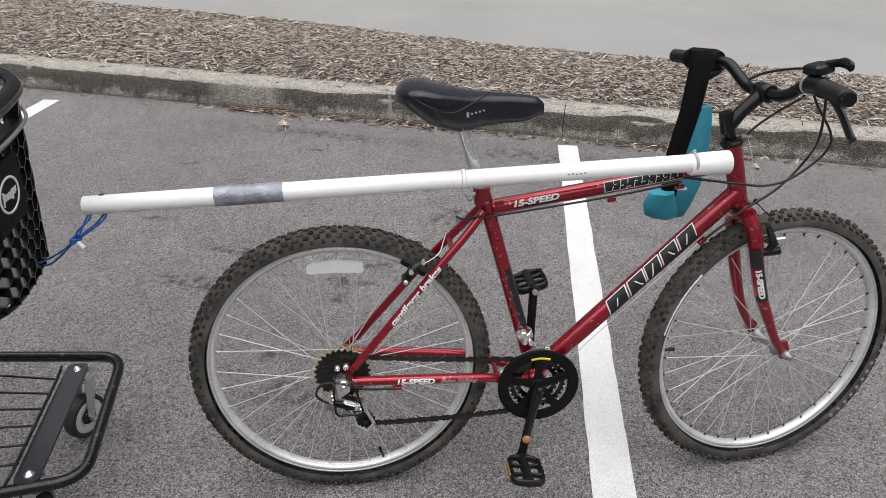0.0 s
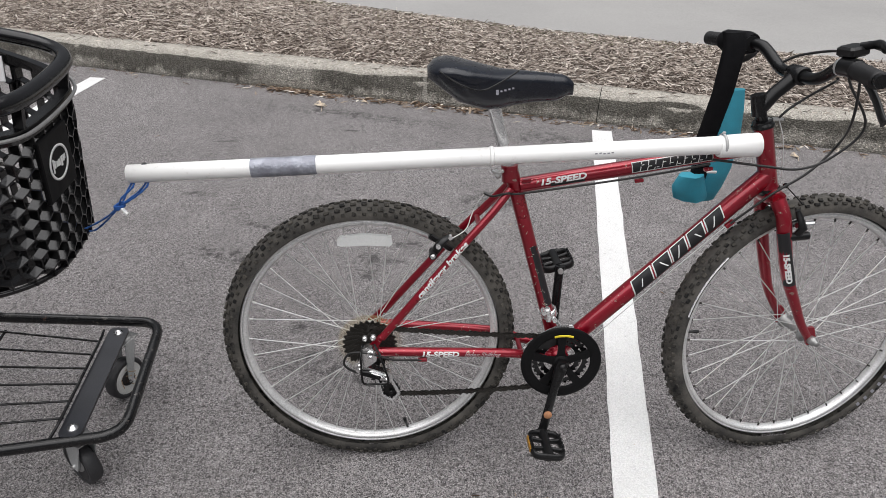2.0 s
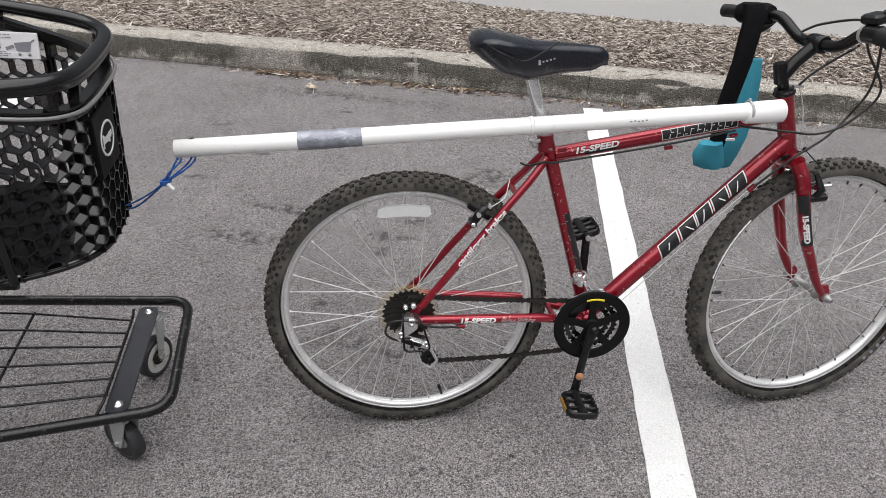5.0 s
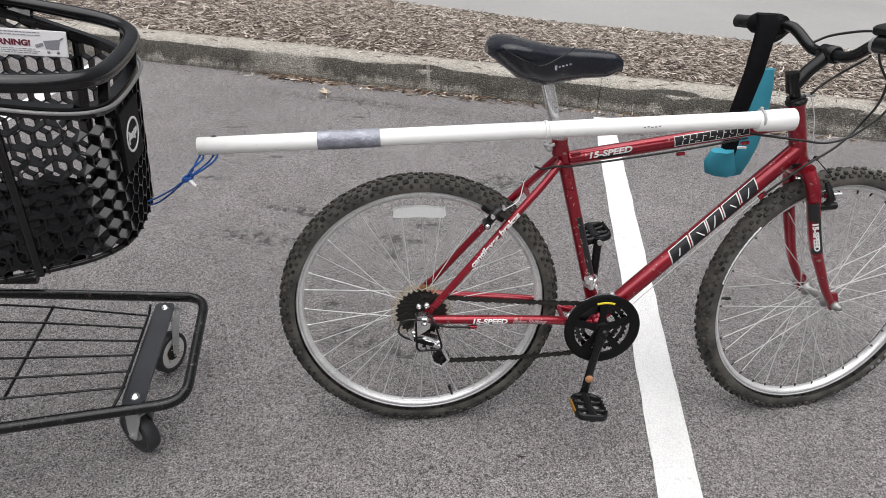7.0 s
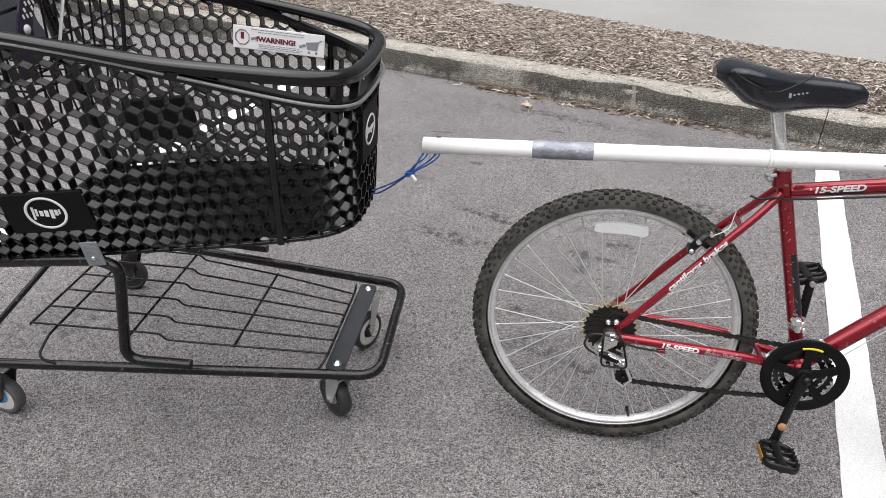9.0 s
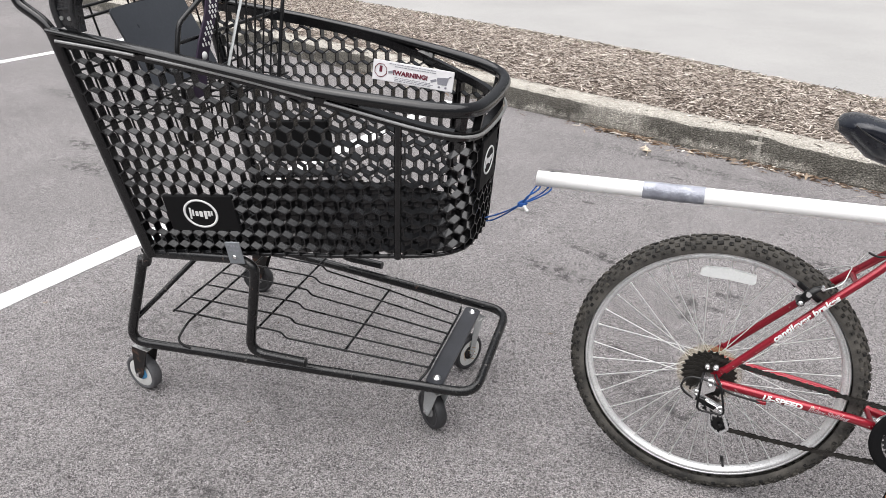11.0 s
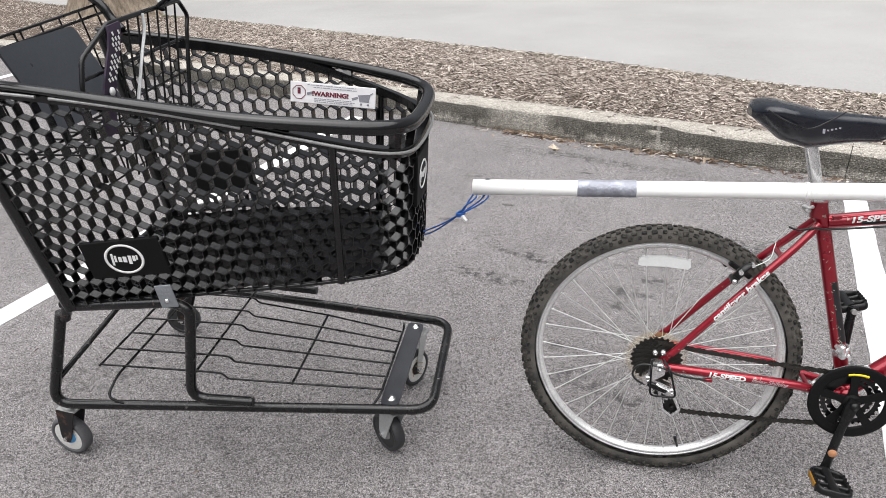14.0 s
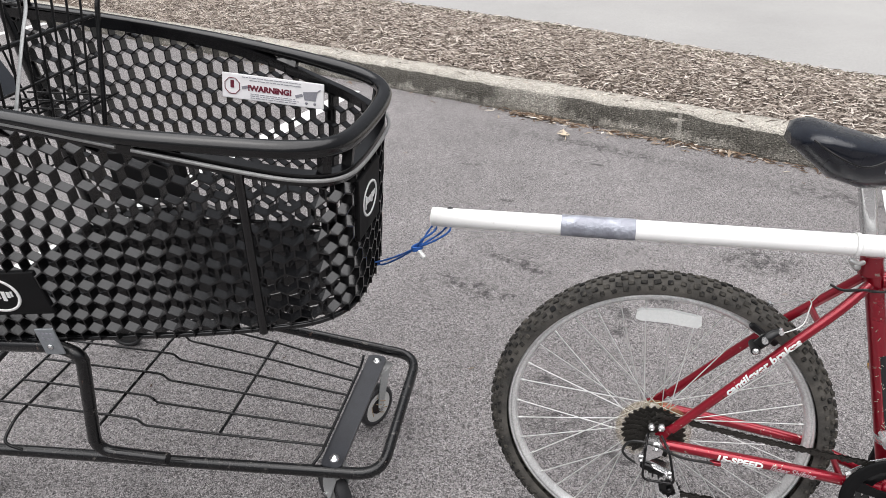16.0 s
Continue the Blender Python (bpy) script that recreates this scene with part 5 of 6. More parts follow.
lev_n = B2 @ (bar_at(-0.148) + Vector((0.036, 0.010, -0.010)))
sh_n = B2 @ (bar_at(-0.140) + Vector((0.012, 0.026, 0.028)))
cable([lev_n, lev_n + Vector((0.020, 0.02, -0.09)), Vector((0.95, -0.03, 0.44)), Vector((0.90, -0.035, 0.385)), Vector((0.83, -0.040, 0.340)), Vector((0.762, -0.028, 0.272))])
cable([sh_n, sh_n + Vector((0.055, 0.05, -0.07)), Vector((0.975, -0.06, 0.485)), Vector((0.93, -0.05, 0.42)), Vector((0.87, -0.048, 0.396)), Vector((0.80, -0.046, 0.402)), Vector((0.700, -0.030, 0.412))])
cable([Vector((0.846, 0.05, 0.590)), Vector((0.868, 0.03, 0.606)), Vector((0.892, -0.03, 0.622)), B2 @ (bar_at(-0.118) + Vector((0.022, 0, 0.024)))])
cable([B2 @ (bar_at(-0.100) + Vector((0.012, 0, -0.014))), Vector((0.915, -0.03, 0.566)), Vector((0.888, -0.004, 0.535)), Vector((0.850, -0.004, 0.508)), Vector((0.834, 0.0, 0.488))])
cable([Vector((0.834, 0.0, 0.488)), Vector((0.850, -0.008, 0.44)), Vector((0.856, -0.020, 0.366))], 0.0011, "spoke_steel")
cable([Vector((0.700, -0.022, 0.400)), Vector((0.56, -0.020, 0.374)), Vector((0.33, -0.020, 0.342)), Vector((0.290, -0.03, 0.345)), Vector((0.262, -0.016, 0.334)), Vector((0.246, 0.0, 0.335))], 0.0024)
cable([Vector((0.755, -0.022, 0.262)), Vector((0.60, -0.024, 0.105)), Vector((0.455, -0.024, -0.05))], 0.0010, "spoke_steel")
cable([Vector((0.112, -0.064, -0.026)), Vector((0.05, -0.084, -0.010)), Vector((0.0, -0.088, 0.010)), Vector((-0.040, -0.082, 0.006)), Vector((-0.054, -0.080, -0.018)), Vector((-0.044, -0.078, -0.036)), Vector((-0.024, -0.078, -0.046))])
stub = Mesh().box((0.014, 0.010, 0.008), Matrix.Translation(Vector((0.826, 0.0, 0.486))) @ Matrix.Diagonal((2.4, 1, 0.5, 1)))
on_bike("cable_hanger", stub, "brushed_steel")


# ---- decals: words that can be read, and plain blocks for makers' marks ----
def tube_frame(a, b):
    """A frame on the middle of a tube from a to b, whose x runs along it."""
    a, b = Vector(a), Vector(b)
    d = (b - a).normalized()
    turn = math.degrees(math.atan2(d.z, d.x))
    return BIKE @ Matrix.Translation((a + b) / 2) @ pose(0, 0, 0, 0, -turn, 0)


def wrapped(mesh, radius, push=0.0):
    """Bends a flat decal in the x-z plane round a tube along x."""
    out = []
    for x, y, z in mesh.v:
        a = z / radius
        r = radius + push - y
        out.append((x, -r * math.cos(a), r * math.sin(a)))
    mesh.v = out
    return mesh


def panel(w, h, k=8, d=0.0004):
    """A thin panel in the x-z plane, cut in strips so that it can bend."""
    rings = []
    for i in range(k + 1):
        z = -h / 2 + h / k * i
        rings.append([(-w / 2, -d, z), (-w / 2, d, z), (w / 2, d, z), (w / 2, -d, z)])
    return Mesh().ring_skin(rings, smooth=False)


def find(name):
    return [o for o in bicycle.children if o.name.split(".")[0] == name]


tt = find("top_tube")[0]
fr = tube_frame((0.37, 0, 0.3602), (0.445, 0, 0.3720))
part("decal", wrapped(panel(0.070, 0.0075), 0.0160, 0.0002), "print_and_hole_black", tt, "dark decal backing", fr @ pose(0.006, 0, 0) @ pose(0, 0, 0, 16))
words = letters("15-SPEED", 0.0158, 0.0004, shear=0.2, bold=0.0006)
words.v = [(x * 1.50, y, z) for x, y, z in words.v]
pieces("letter", wrapped(words, 0.0160, 0.0012), "white_print", tt, "white decal lettering", fr @ pose(-0.004, 0, 0) @ pose(0, 0, 0, -12))
fr = tube_frame((0.545, 0, 0.3878), (0.705, 0, 0.4131)) @ pose(0, 0, 0, -14)
part("decal", wrapped(panel(0.165, 0.0225), 0.0160, 0.0003), "white_print", tt, "white outline of the name panel", fr)
part("decal", wrapped(panel(0.1615, 0.0185), 0.0160, 0.0008), "print_and_hole_black", tt, "black name panel", fr)
s = Mesh()
for i in range(10):
    for j in range(4):
        if (i * 3 + j) % 5 != 2:
            s.box((0.0016, 0.0008, 0.0042), pose(-0.066 + i * 0.0148 + j * 0.0012, 0, -0.0066 + j * 0.0044, 0, 14, 0))
    s.box((0.0055, 0.0008, 0.0014), pose(-0.060 + i * 0.0148, 0, 0.0025 - 0.004 * (i % 3), 0, 0, 0))
tagged(part("decal", wrapped(s, 0.0160, 0.0013), "white_print", tt, "thin white lines between the name blocks", fr), kind="stuff")
dt = find("down_tube")[0]
fr = tube_frame((0.579, 0, 0.109), (0.765, 0, 0.304)) @ pose(0, 0, 0, -10)


def slanted(mesh, x, w, h, lean=0.42, rows=10):
    """A leaning block in the x-z plane, joined rows that can bend round a tube."""
    v = []
    for i in range(rows + 1):
        z = -h / 2 + h * i / rows
        v += [(x - w / 2 + z * lean, y, z) for y in (-0.0004, 0.0004)] + [(x + w / 2 + z * lean, y, z) for y in (0.0004, -0.0004)]
    rings = [v[4 * i:4 * i + 4] for i in range(rows + 1)]
    return mesh.ring_skin(rings, smooth=False)


# five leaning black blocks with white edges and a notch in each
for i, (x, wd) in enumerate(((-0.104, 0.056), (-0.049, 0.046), (-0.003, 0.042), (0.043, 0.044), (0.091, 0.046))):
    edge = part("mark_block", wrapped(slanted(Mesh(), x, wd, 0.0370), 0.0195, 0.0004), "white_print", dt, "black block of the maker's mark with a white edge", fr)
    part("block_face", wrapped(slanted(Mesh(), x, wd - 0.0060, 0.0320), 0.0195, 0.0014), "print_and_hole_black", edge, "", fr)
    part("block_notch", wrapped(slanted(Mesh(), x + (0.004 if i % 2 else -0.002), 0.0028, 0.0130 + 0.004 * (i % 3), -0.5 if i % 2 else 0.9), 0.0195, 0.0022), "white_print", edge, "", fr)
st = find("seat_tube")[0]
fr = tube_frame((0.347, 0, 0.215), (0.388, 0, 0.077))
part("decal", wrapped(panel(0.15, 0.019), 0.0152, 0.0004), "print_and_hole_black", st, "black decal streak on the seat tube", fr @ pose(0, 0, 0, -34))
s = Mesh()
fleck = random.Random(31)
for i in range(26):
    s.box((fleck.uniform(0.0015, 0.008), 0.0008, fleck.uniform(0.0003, 0.0011)), pose(fleck.uniform(-0.16, 0.07), 0, fleck.gauss(0, 0.007), 0, fleck.uniform(-60, 60), 0))
tagged(part("scratches", wrapped(s, 0.0152, 0.0010), "paint_chip", st, "scratched pale flecks", fr), kind="stuff")


def on_line(mesh, line, mid, radius, push=0.0008):
    """Lays a flat decal along a bent tube, on its near side, centred at the place next to mid."""
    line = sorted(line, key=lambda p: p.x)
    run = [0.0]
    for p, q in zip(line, line[1:]):
        run.append(run[-1] + (q - p).length)
    s0 = run[min(range(len(line)), key=lambda i: (line[i] - Vector(mid)).length)]
    out = []
    for x, y, z in mesh.v:
        i = max(0, min(len(line) - 2, int(np.searchsorted(run, s0 + x)) - 1))
        d = (line[i + 1] - line[i]).normalized()
        c = line[i] + d * (s0 + x - run[i])
        o = Vector((0, -1, 0)) + d * d.y
        o.normalize()
        a = z / radius
        out.append(c + (radius + push - y) * (math.cos(a) * o + math.sin(a) * o.cross(d)))
    mesh.v = [tuple(p) for p in out]
    return mesh


cs = find("chain_stay")[0]
cs_line = curve([BB + Vector((-0.012, -0.022, 0)), (0.345, -0.034, -0.036), (0.27, -0.049, -0.020), (0.02, -0.061, -0.004)], 24)
words = letters("15-SPEED", 0.0155, 0.0004, shear=0.1, bold=0.0006)
words.v = [(x * 1.32, y, z) for x, y, z in words.v]
pieces("letter", on_line(words, cs_line, (0.152, -0.057, -0.012), 0.0105), "white_print", cs, "white decal lettering", BIKE)
pieces("letter", on_line(letters("Index Shifting", 0.0145, 0.0004, shear=0.3), cs_line, (0.246, -0.050, -0.017), 0.0105), "script_print", cs, "pale script lettering", BIKE)
ss = find("seat_stay")[0]
ss_line = curve([(0.298, -0.016, 0.350), (0.262, -0.030, 0.305), (0.18, -0.046, 0.213), (0.028, -0.060, 0.030)], 24)
words = letters("cantilever brakes", 0.0170, 0.0004, shear=0.2, bold=0.0006)
words.v = [(x * 1.32, y, z) for x, y, z in words.v]
pieces("letter", on_line(words, ss_line, (0.155, -0.0475, 0.186), 0.0085), "white_print", ss, "white decal lettering", BIKE)
# fork word on the near blade
bl, bp = blades[0]
q0, q1 = bp[2].lerp(bp[3], 0.1), bp[3].lerp(bp[4], 0.25)
d = (q1 - q0).normalized()
yv = WY - d * WY.dot(d)
yv.normalize()
m4 = Matrix((d, yv, d.cross(yv))).transposed().to_4x4()
m4.translation = (q0 + q1) / 2
dark = panel(0.130, 0.026)
dark.v = [(x - 0.020, y, z - 0.008) for x, y, z in dark.v]
part("decal", wrapped(dark, 0.0145, 0.0002), "print_and_hole_black", bl, "black fade on the fork blade", m4)
m4 = m4 @ pose(0, 0, 0, 32)
words = letters("15-SPEED", 0.0150, 0.0004, bold=0.0008)
words.v = [(x * 1.22, y, z) for x, y, z in words.v]
pieces("letter", wrapped(words, 0.0145, 0.0010), "white_print", bl, "white decal lettering", m4)

# ---- nylon bag hanging from the far end of the bar ----
bag = thing("hanging_bag", (0.80, 0.15, GROUND), "black strap bag with a teal pouch hanging from the handlebar", "bag")
strap = Mesh()
rings = []
for t, x, y, z, w in ((0, 0.795, 0.165, 0.925, 0.024), (0.15, 0.793, 0.152, 0.900, 0.025), (0.4, 0.786, 0.142, 0.80, 0.023), (0.7, 0.776, 0.136, 0.70, 0.022), (1, 0.768, 0.130, 0.600, 0.022)):
    rings.append([Vector((x + w * cx + 0.006 * math.sin(t * 7), y + 0.011 * cy, z)) for cx, cy in ((-1, 0.2), (-0.8, -0.8), (-0.2, -1), (0.4, -0.9), (0.95, -0.6), (1, 0.3), (0.6, 0.9), (-0.5, 1))])
strap.ring_skin(rings)
part("strap", strap, "black_nylon", bag, "black nylon strap sleeve")
wrap = Mesh().sweep([BAR @ bar_at(0.150), BAR @ bar_at(0.165), BAR @ bar_at(0.225), BAR @ bar_at(0.235)], [0.020, 0.0245, 0.0235, 0.019], 14)
part("bar_wrap", wrap, "black_nylon", bag, "black wrap round the bar")
pouch = Mesh()
rings = []
for t, z, x0, x1, dy in ((0, 0.806, 0.796, 0.842, 0.010), (0.2, 0.76, 0.790, 0.850, 0.015), (0.45, 0.69, 0.778, 0.856, 0.021), (0.7, 0.62, 0.762, 0.852, 0.026), (0.85, 0.575, 0.745, 0.840, 0.030), (0.97, 0.545, 0.765, 0.828, 0.022), (1, 0.538, 0.785, 0.815, 0.010)):
    cx, w = (x0 + x1) / 2, (x1 - x0) / 2
    ring = []
    for j in range(16):
        a = 2 * math.pi * j / 16
        fold = 0.004 * noise.noise(Vector((math.cos(a) * 2, math.sin(a) * 2, z * 22)))
        ring.append((cx + (w + fold) * math.cos(a), 0.146 + (dy + fold) * math.sin(a), z))
    rings.append(ring)
pouch.ring_skin(rings[::-1])
part("pouch", pouch, "teal_nylon", bag, "creased teal nylon pouch")
flap = Mesh()
rings = []
for t, z, x0, x1 in ((0, 0.618, 0.715, 0.775), (0.5, 0.590, 0.703, 0.785), (0.9, 0.562, 0.712, 0.795), (1, 0.555, 0.730, 0.790)):
    cx, w = (x0 + x1) / 2, (x1 - x0) / 2
    rings.append([(cx + w * math.cos(2 * math.pi * j / 12), 0.118 + (0.018 + 0.003 * math.sin(j * 2.3 + z * 90)) * math.sin(2 * math.pi * j / 12), z) for j in range(12)])
flap.ring_skin(rings[::-1])
part("pouch_end", flap, "teal_nylon", bag, "open teal end of the pouch")
part("buckle", Mesh().box((0.024, 0.004, 0.006), pose(0.786, 0.107, 0.628, 0, 4, 0), 0.001), "white_print", bag, "pale buckle bar")


# ---- the shopping cart ----
cart = thing("shopping_cart", (-1.03, 0.07, GROUND), "black plastic shopping cart with a honeycomb basket and wire under-rack", "shopping cart")
YC = 0.068


def far(p):
    return Vector((p[0], 2 * YC - p[1], p[2]))


def in_cart(name, mesh, material, label="", parent=None):
    return part(name, mesh, material, parent or cart, label)


# outlines of the basket from the near rear corner round the front to the far rear corner
BOT = [(-1.357, -0.178, 0.488), (-1.19, -0.172, 0.508), (-1.02, -0.165, 0.528), (-0.86, -0.150, 0.542), (-0.72, -0.122, 0.550), (-0.638, -0.094, 0.553), (-0.597, -0.050, 0.551), (-0.581, 0.008, 0.548)]
TOP = [(-1.462, -0.208, 1.004), (-1.25, -0.207, 0.986), (-1.03, -0.203, 0.958), (-0.86, -0.188, 0.924), (-0.70, -0.150, 0.879), (-0.616, -0.118, 0.854), (-0.575, -0.072, 0.840), (-0.563, 0.000, 0.834)]
RIM = [(-1.470, -0.210, 1.008), (-1.25, -0.212, 0.984), (-1.03, -0.212, 0.955), (-0.86, -0.201, 0.931), (-0.70, -0.165, 0.911), (-0.612, -0.132, 0.898), (-0.566, -0.080, 0.889), (-0.553, 0.000, 0.884)]


def full_line(ctrl, steps=8):
    pts = [Vector(p) for p in ctrl] + [far(p) for p in ctrl[::-1]]
    return curve(pts, steps)


LB, LT, LR = full_line(BOT), full_line(TOP), full_line(RIM)
NS = len(LB)
LEN = [0.0]
for a, b in zip(LB, LB[1:]):
    c = LT[len(LEN)] - LT[len(LEN) - 1]
    LEN.append(LEN[-1] + 0.5 * ((b - a).length + c.length))


def at_line(line, s):
    """A place on an outline at the arc length s."""
    s = max(0.0, min(LEN[-1], s))
    i = int(np.searchsorted(LEN, s)) - 1
    i = max(0, min(NS - 2, i))
    t = (s - LEN[i]) / (LEN[i + 1] - LEN[i])
    return line[i].lerp(line[i + 1], t)


def wall_at(s, h):
    """The place on the wall at arc length s and height h over its lower edge, with the outward direction."""
    p, q = at_line(LB, s), at_line(LT, s)
    H = (q - p).length
    e = 0.004
    d = at_line(LB, s + e) + at_line(LT, s + e) - at_line(LB, s - e) - at_line(LT, s - e)
    n = d.cross(q - p).normalized()
    return p + (q - p) * (h / H), n, H


PITCH, DEEP, THIN = 0.0372, 0.0200, 0.0026


def comb_edges(s0, s1, h1):
    """Edges of a honeycomb of upright cells over a strip."""
    r = PITCH / math.sqrt(3)
    dy = PITCH * math.sqrt(3) / 2
    out = []
    for j in range(-1, int(h1 / dy) + 2):
        for i in range(int(s0 / PITCH) - 2, int(s1 / PITCH) + 3):
            cx, cy = (i + 0.5 * (j % 2)) * PITCH, j * dy + 0.006
            out.append(((cx + PITCH / 2, cy - r / 2), (cx + PITCH / 2, cy + r / 2)))
            out.append(((cx + PITCH / 2, cy + r / 2), (cx, cy + r)))
            out.append(((cx, cy + r), (cx - PITCH / 2, cy + r / 2)))
    return out


def comb_wall(s0, s1):
    s = Mesh()
    for a, b in comb_edges(s0, s1, 0.56):
        mx, mz = (a[0] + b[0]) / 2, (a[1] + b[1]) / 2
        if not s0 <= mx <= s1:
            continue
        H = wall_at(mx, 0)[2]
        if not 0.0 <= mz <= H:
            continue
        d = Vector((b[0] - a[0], b[1] - a[1], 0)).normalized()
        w = Vector((-d.y, d.x, 0)) * THIN / 2
        vs = []
        for e in (Vector((*a, 0)), Vector((*b, 0))):
            for k in (-1, 1):
                q = e + w * k
                q.x, q.y = max(s0, min(s1, q.x)), max(0.0, min(H, q.y))
                p, n, _ = wall_at(q.x, q.y)
                vs += [p - n * DEEP * 0.5, p + n * DEEP * 0.5]
        s.add(vs, [(0, 1, 3, 2), (4, 6, 7, 5), (0, 4, 5, 1), (2, 3, 7, 6), (0, 2, 6, 4), (1, 5, 7, 3)])
    return s


TOTAL = LEN[-1]
S_NEAR, S_FAR = LEN[8 * 5], TOTAL - LEN[8 * 5]
tagged(in_cart("basket_side", comb_wall(0.0, S_NEAR), "basket_plastic", "black plastic honeycomb side of the basket"), kind="stuff")
tagged(in_cart("basket_front", comb_wall(S_NEAR, S_FAR), "basket_plastic", "black plastic honeycomb front of the basket"), kind="stuff")
tagged(in_cart("basket_side", comb_wall(S_FAR, TOTAL), "basket_plastic", "black plastic honeycomb side of the basket"), kind="stuff")

# floor of the basket, the same comb laid flat
fl = Mesh()


def floor_half(x):
    xs = [p[0] for p in BOT]
    return float(np.interp(x, xs, [YC - p[1] for p in BOT]))


for a, b in comb_edges(-1.36, -0.58, 0.60):
    vs = []
    mx, my = (a[0] + b[0]) / 2, (a[1] + b[1]) / 2 + YC - 0.28
    if not -1.36 < mx < -0.59 or abs(my - YC) > floor_half(mx) - 0.004:
        continue
    d = Vector((b[0] - a[0], b[1] - a[1], 0)).normalized()
    w = Vector((-d.y, d.x, 0)) * THIN / 2
    for e in (a, b):
        for k in (-1, 1):
            x, y = e[0] + w.x * k, e[1] + w.y * k + YC - 0.28
            z = float(np.interp(x, [p[0] for p in BOT], [p[2] for p in BOT]))
            vs += [(x, y, z - 0.008), (x, y, z + 0.012)]
    fl.add(vs, [(0, 1, 3, 2), (4, 6, 7, 5), (0, 4, 5, 1), (2, 3, 7, 6), (0, 2, 6, 4), (1, 5, 7, 3)])
tagged(in_cart("basket_floor", fl, "basket_plastic", "black plastic honeycomb floor"), kind="stuff")
in_cart("bottom_rail", Mesh().sweep(LB, 0.0055, 8), "basket_plastic")


# moulded upper band, rim and the bright trim line
def strip(low, high, thick, name, material="basket_plastic", i0=0, i1=None, label=""):
    s = Mesh()
    rows = []
    i1 = NS if i1 is None else i1
    for i in range(i0, i1):
        s_at = LEN[i]
        _, n, _ = wall_at(s_at, 0.1)
        a, b = low(i), high(i)
        rows.append([a - n * thick / 2, a + n * thick / 2, b + n * thick / 2, b - n * thick / 2])
    s.ring_skin(rows, smooth=False)
    return in_cart(name, s, material, label)


UP = Vector((0, 0, 1))
strip(lambda i: LT[i] - UP * 0.014, lambda i: LT[i] + UP * 0.006, 0.020, "upper_band")
out = []
for i in range(NS):
    _, n, _ = wall_at(LEN[i], 0.1)
    out.append(LT[i] + n * 0.0168 - UP * 0.001)
gaps = [(1, 8), (9, 24), (25, NS - 26), (NS - 25, NS - 10), (NS - 9, NS - 2)]
for a, b in gaps:
    in_cart("trim_strip", Mesh().sweep(out[a:b + 1], 0.0034, 8), "galvanised_steel", "bright metal trim strip")
rim = Mesh()
rows = []
for i in range(NS):
    _, n, _ = wall_at(LEN[i], 0.1)
    r = float(np.interp(min(i, NS - 1 - i), (0, 16, 24, 32, 60), (0.0065, 0.0085, 0.0115, 0.0145, 0.0155)))
    c = LR[i] + UP * (0.0185 - r)
    row = []
    for k in range(14):
        a = 2 * math.pi * k / 14
        row.append(c + n * 0.0150 * math.cos(a) + UP * r * math.sin(a))
    rows.append(row)
rim.ring_skin(rows)
in_cart("rim", rim, "basket_plastic", "rounded black plastic rim")
# inner lip that hangs under the rim, closed at the back, with hand openings further on
for a, b in ((0, 17), (26, 29), (NS - 29, NS - 26), (NS - 18, NS)):
    strip(lambda i: LT[i] + UP * 0.006, lambda i: LR[i] + UP * 0.002, 0.012, "rim_web", "basket_plastic", a, b)
for i in (44, 45, 52, NS - 54, NS - 47, NS - 46):
    if i + 2 < NS:
        strip(lambda j: LT[j] + UP * 0.004, lambda j: LR[j], 0.018, "rim_post", "basket_plastic", i, i + 2)
for i in (32, NS - 1 - 32):
    _, n, _ = wall_at(LEN[i], 0.1)
    in_cart("corner_rib", Mesh().sweep([LB[i] + n * 0.010, LT[i] + n * 0.010], 0.0085, 8, flat=0.8), "basket_plastic", "moulded upright rib")
for i in (0, NS - 1):
    p, q = LB[i], LT[i]
    in_cart("rear_post", Mesh().sweep([p - UP * 0.012, p.lerp(q, 0.5), q + UP * 0.01], [0.017, 0.016, 0.016], 10, flat=0.9), "basket_plastic", "sloping black rear post of the basket")


# maker's plates: black panels with a white ring and plain blocks
def badge(name, m, w, h, ring, thick=0.010):
    pl = Mesh().box((w, thick, h), pose(0, thick / 2 - 0.005, 0), 0.002)
    b = part(name, pl, "guard_plastic", cart, "flat black panel with a round white maker's mark", m)
    s = Mesh()
    s.lathe([(ring, -0.0065), (ring, -0.0050), (ring * 0.87, -0.0050), (ring * 0.87, -0.0065)], Matrix.Diagonal((1, 1, 0.80, 1)), 40, closed=True)
    part("mark_ring", s, "white_print", b, "white oval ring", m)
    s = Mesh()
    for x, z, a, c in ((-0.60, 0.02, 0.10, 0.62), (-0.44, 0.05, 0.10, 0.34), (-0.22, 0.0, 0.16, 0.26), (0.02, -0.02, 0.18, 0.30), (0.28, -0.06, 0.16, 0.44), (0.50, 0.0, 0.14, 0.28), (0.66, 0.03, 0.08, 0.24)):
        s.box((ring * a, 0.0012, ring * c), pose(ring * x, -0.0056, ring * z, 0, 8, 0))
    pieces("mark_block", s, "white_print", b, "plain white block of the maker's mark", m)


def wall_frame(s, h, out):
    p, n, _ = wall_at(s, h)
    d = (at_line(LB, s + 0.01) - at_line(LB, s - 0.01)).normalized()
    up = n.cross(d) * -1
    m = Matrix((d, -n, d.cross(-n))).transposed().to_4x4()
    m.translation = p + n * out
    return m


def s_near(x):
    for i in range(NS // 2):
        if 0.5 * (LB[i].x + LT[i].x) > x:
            return LEN[i]
    return LEN[NS // 2]


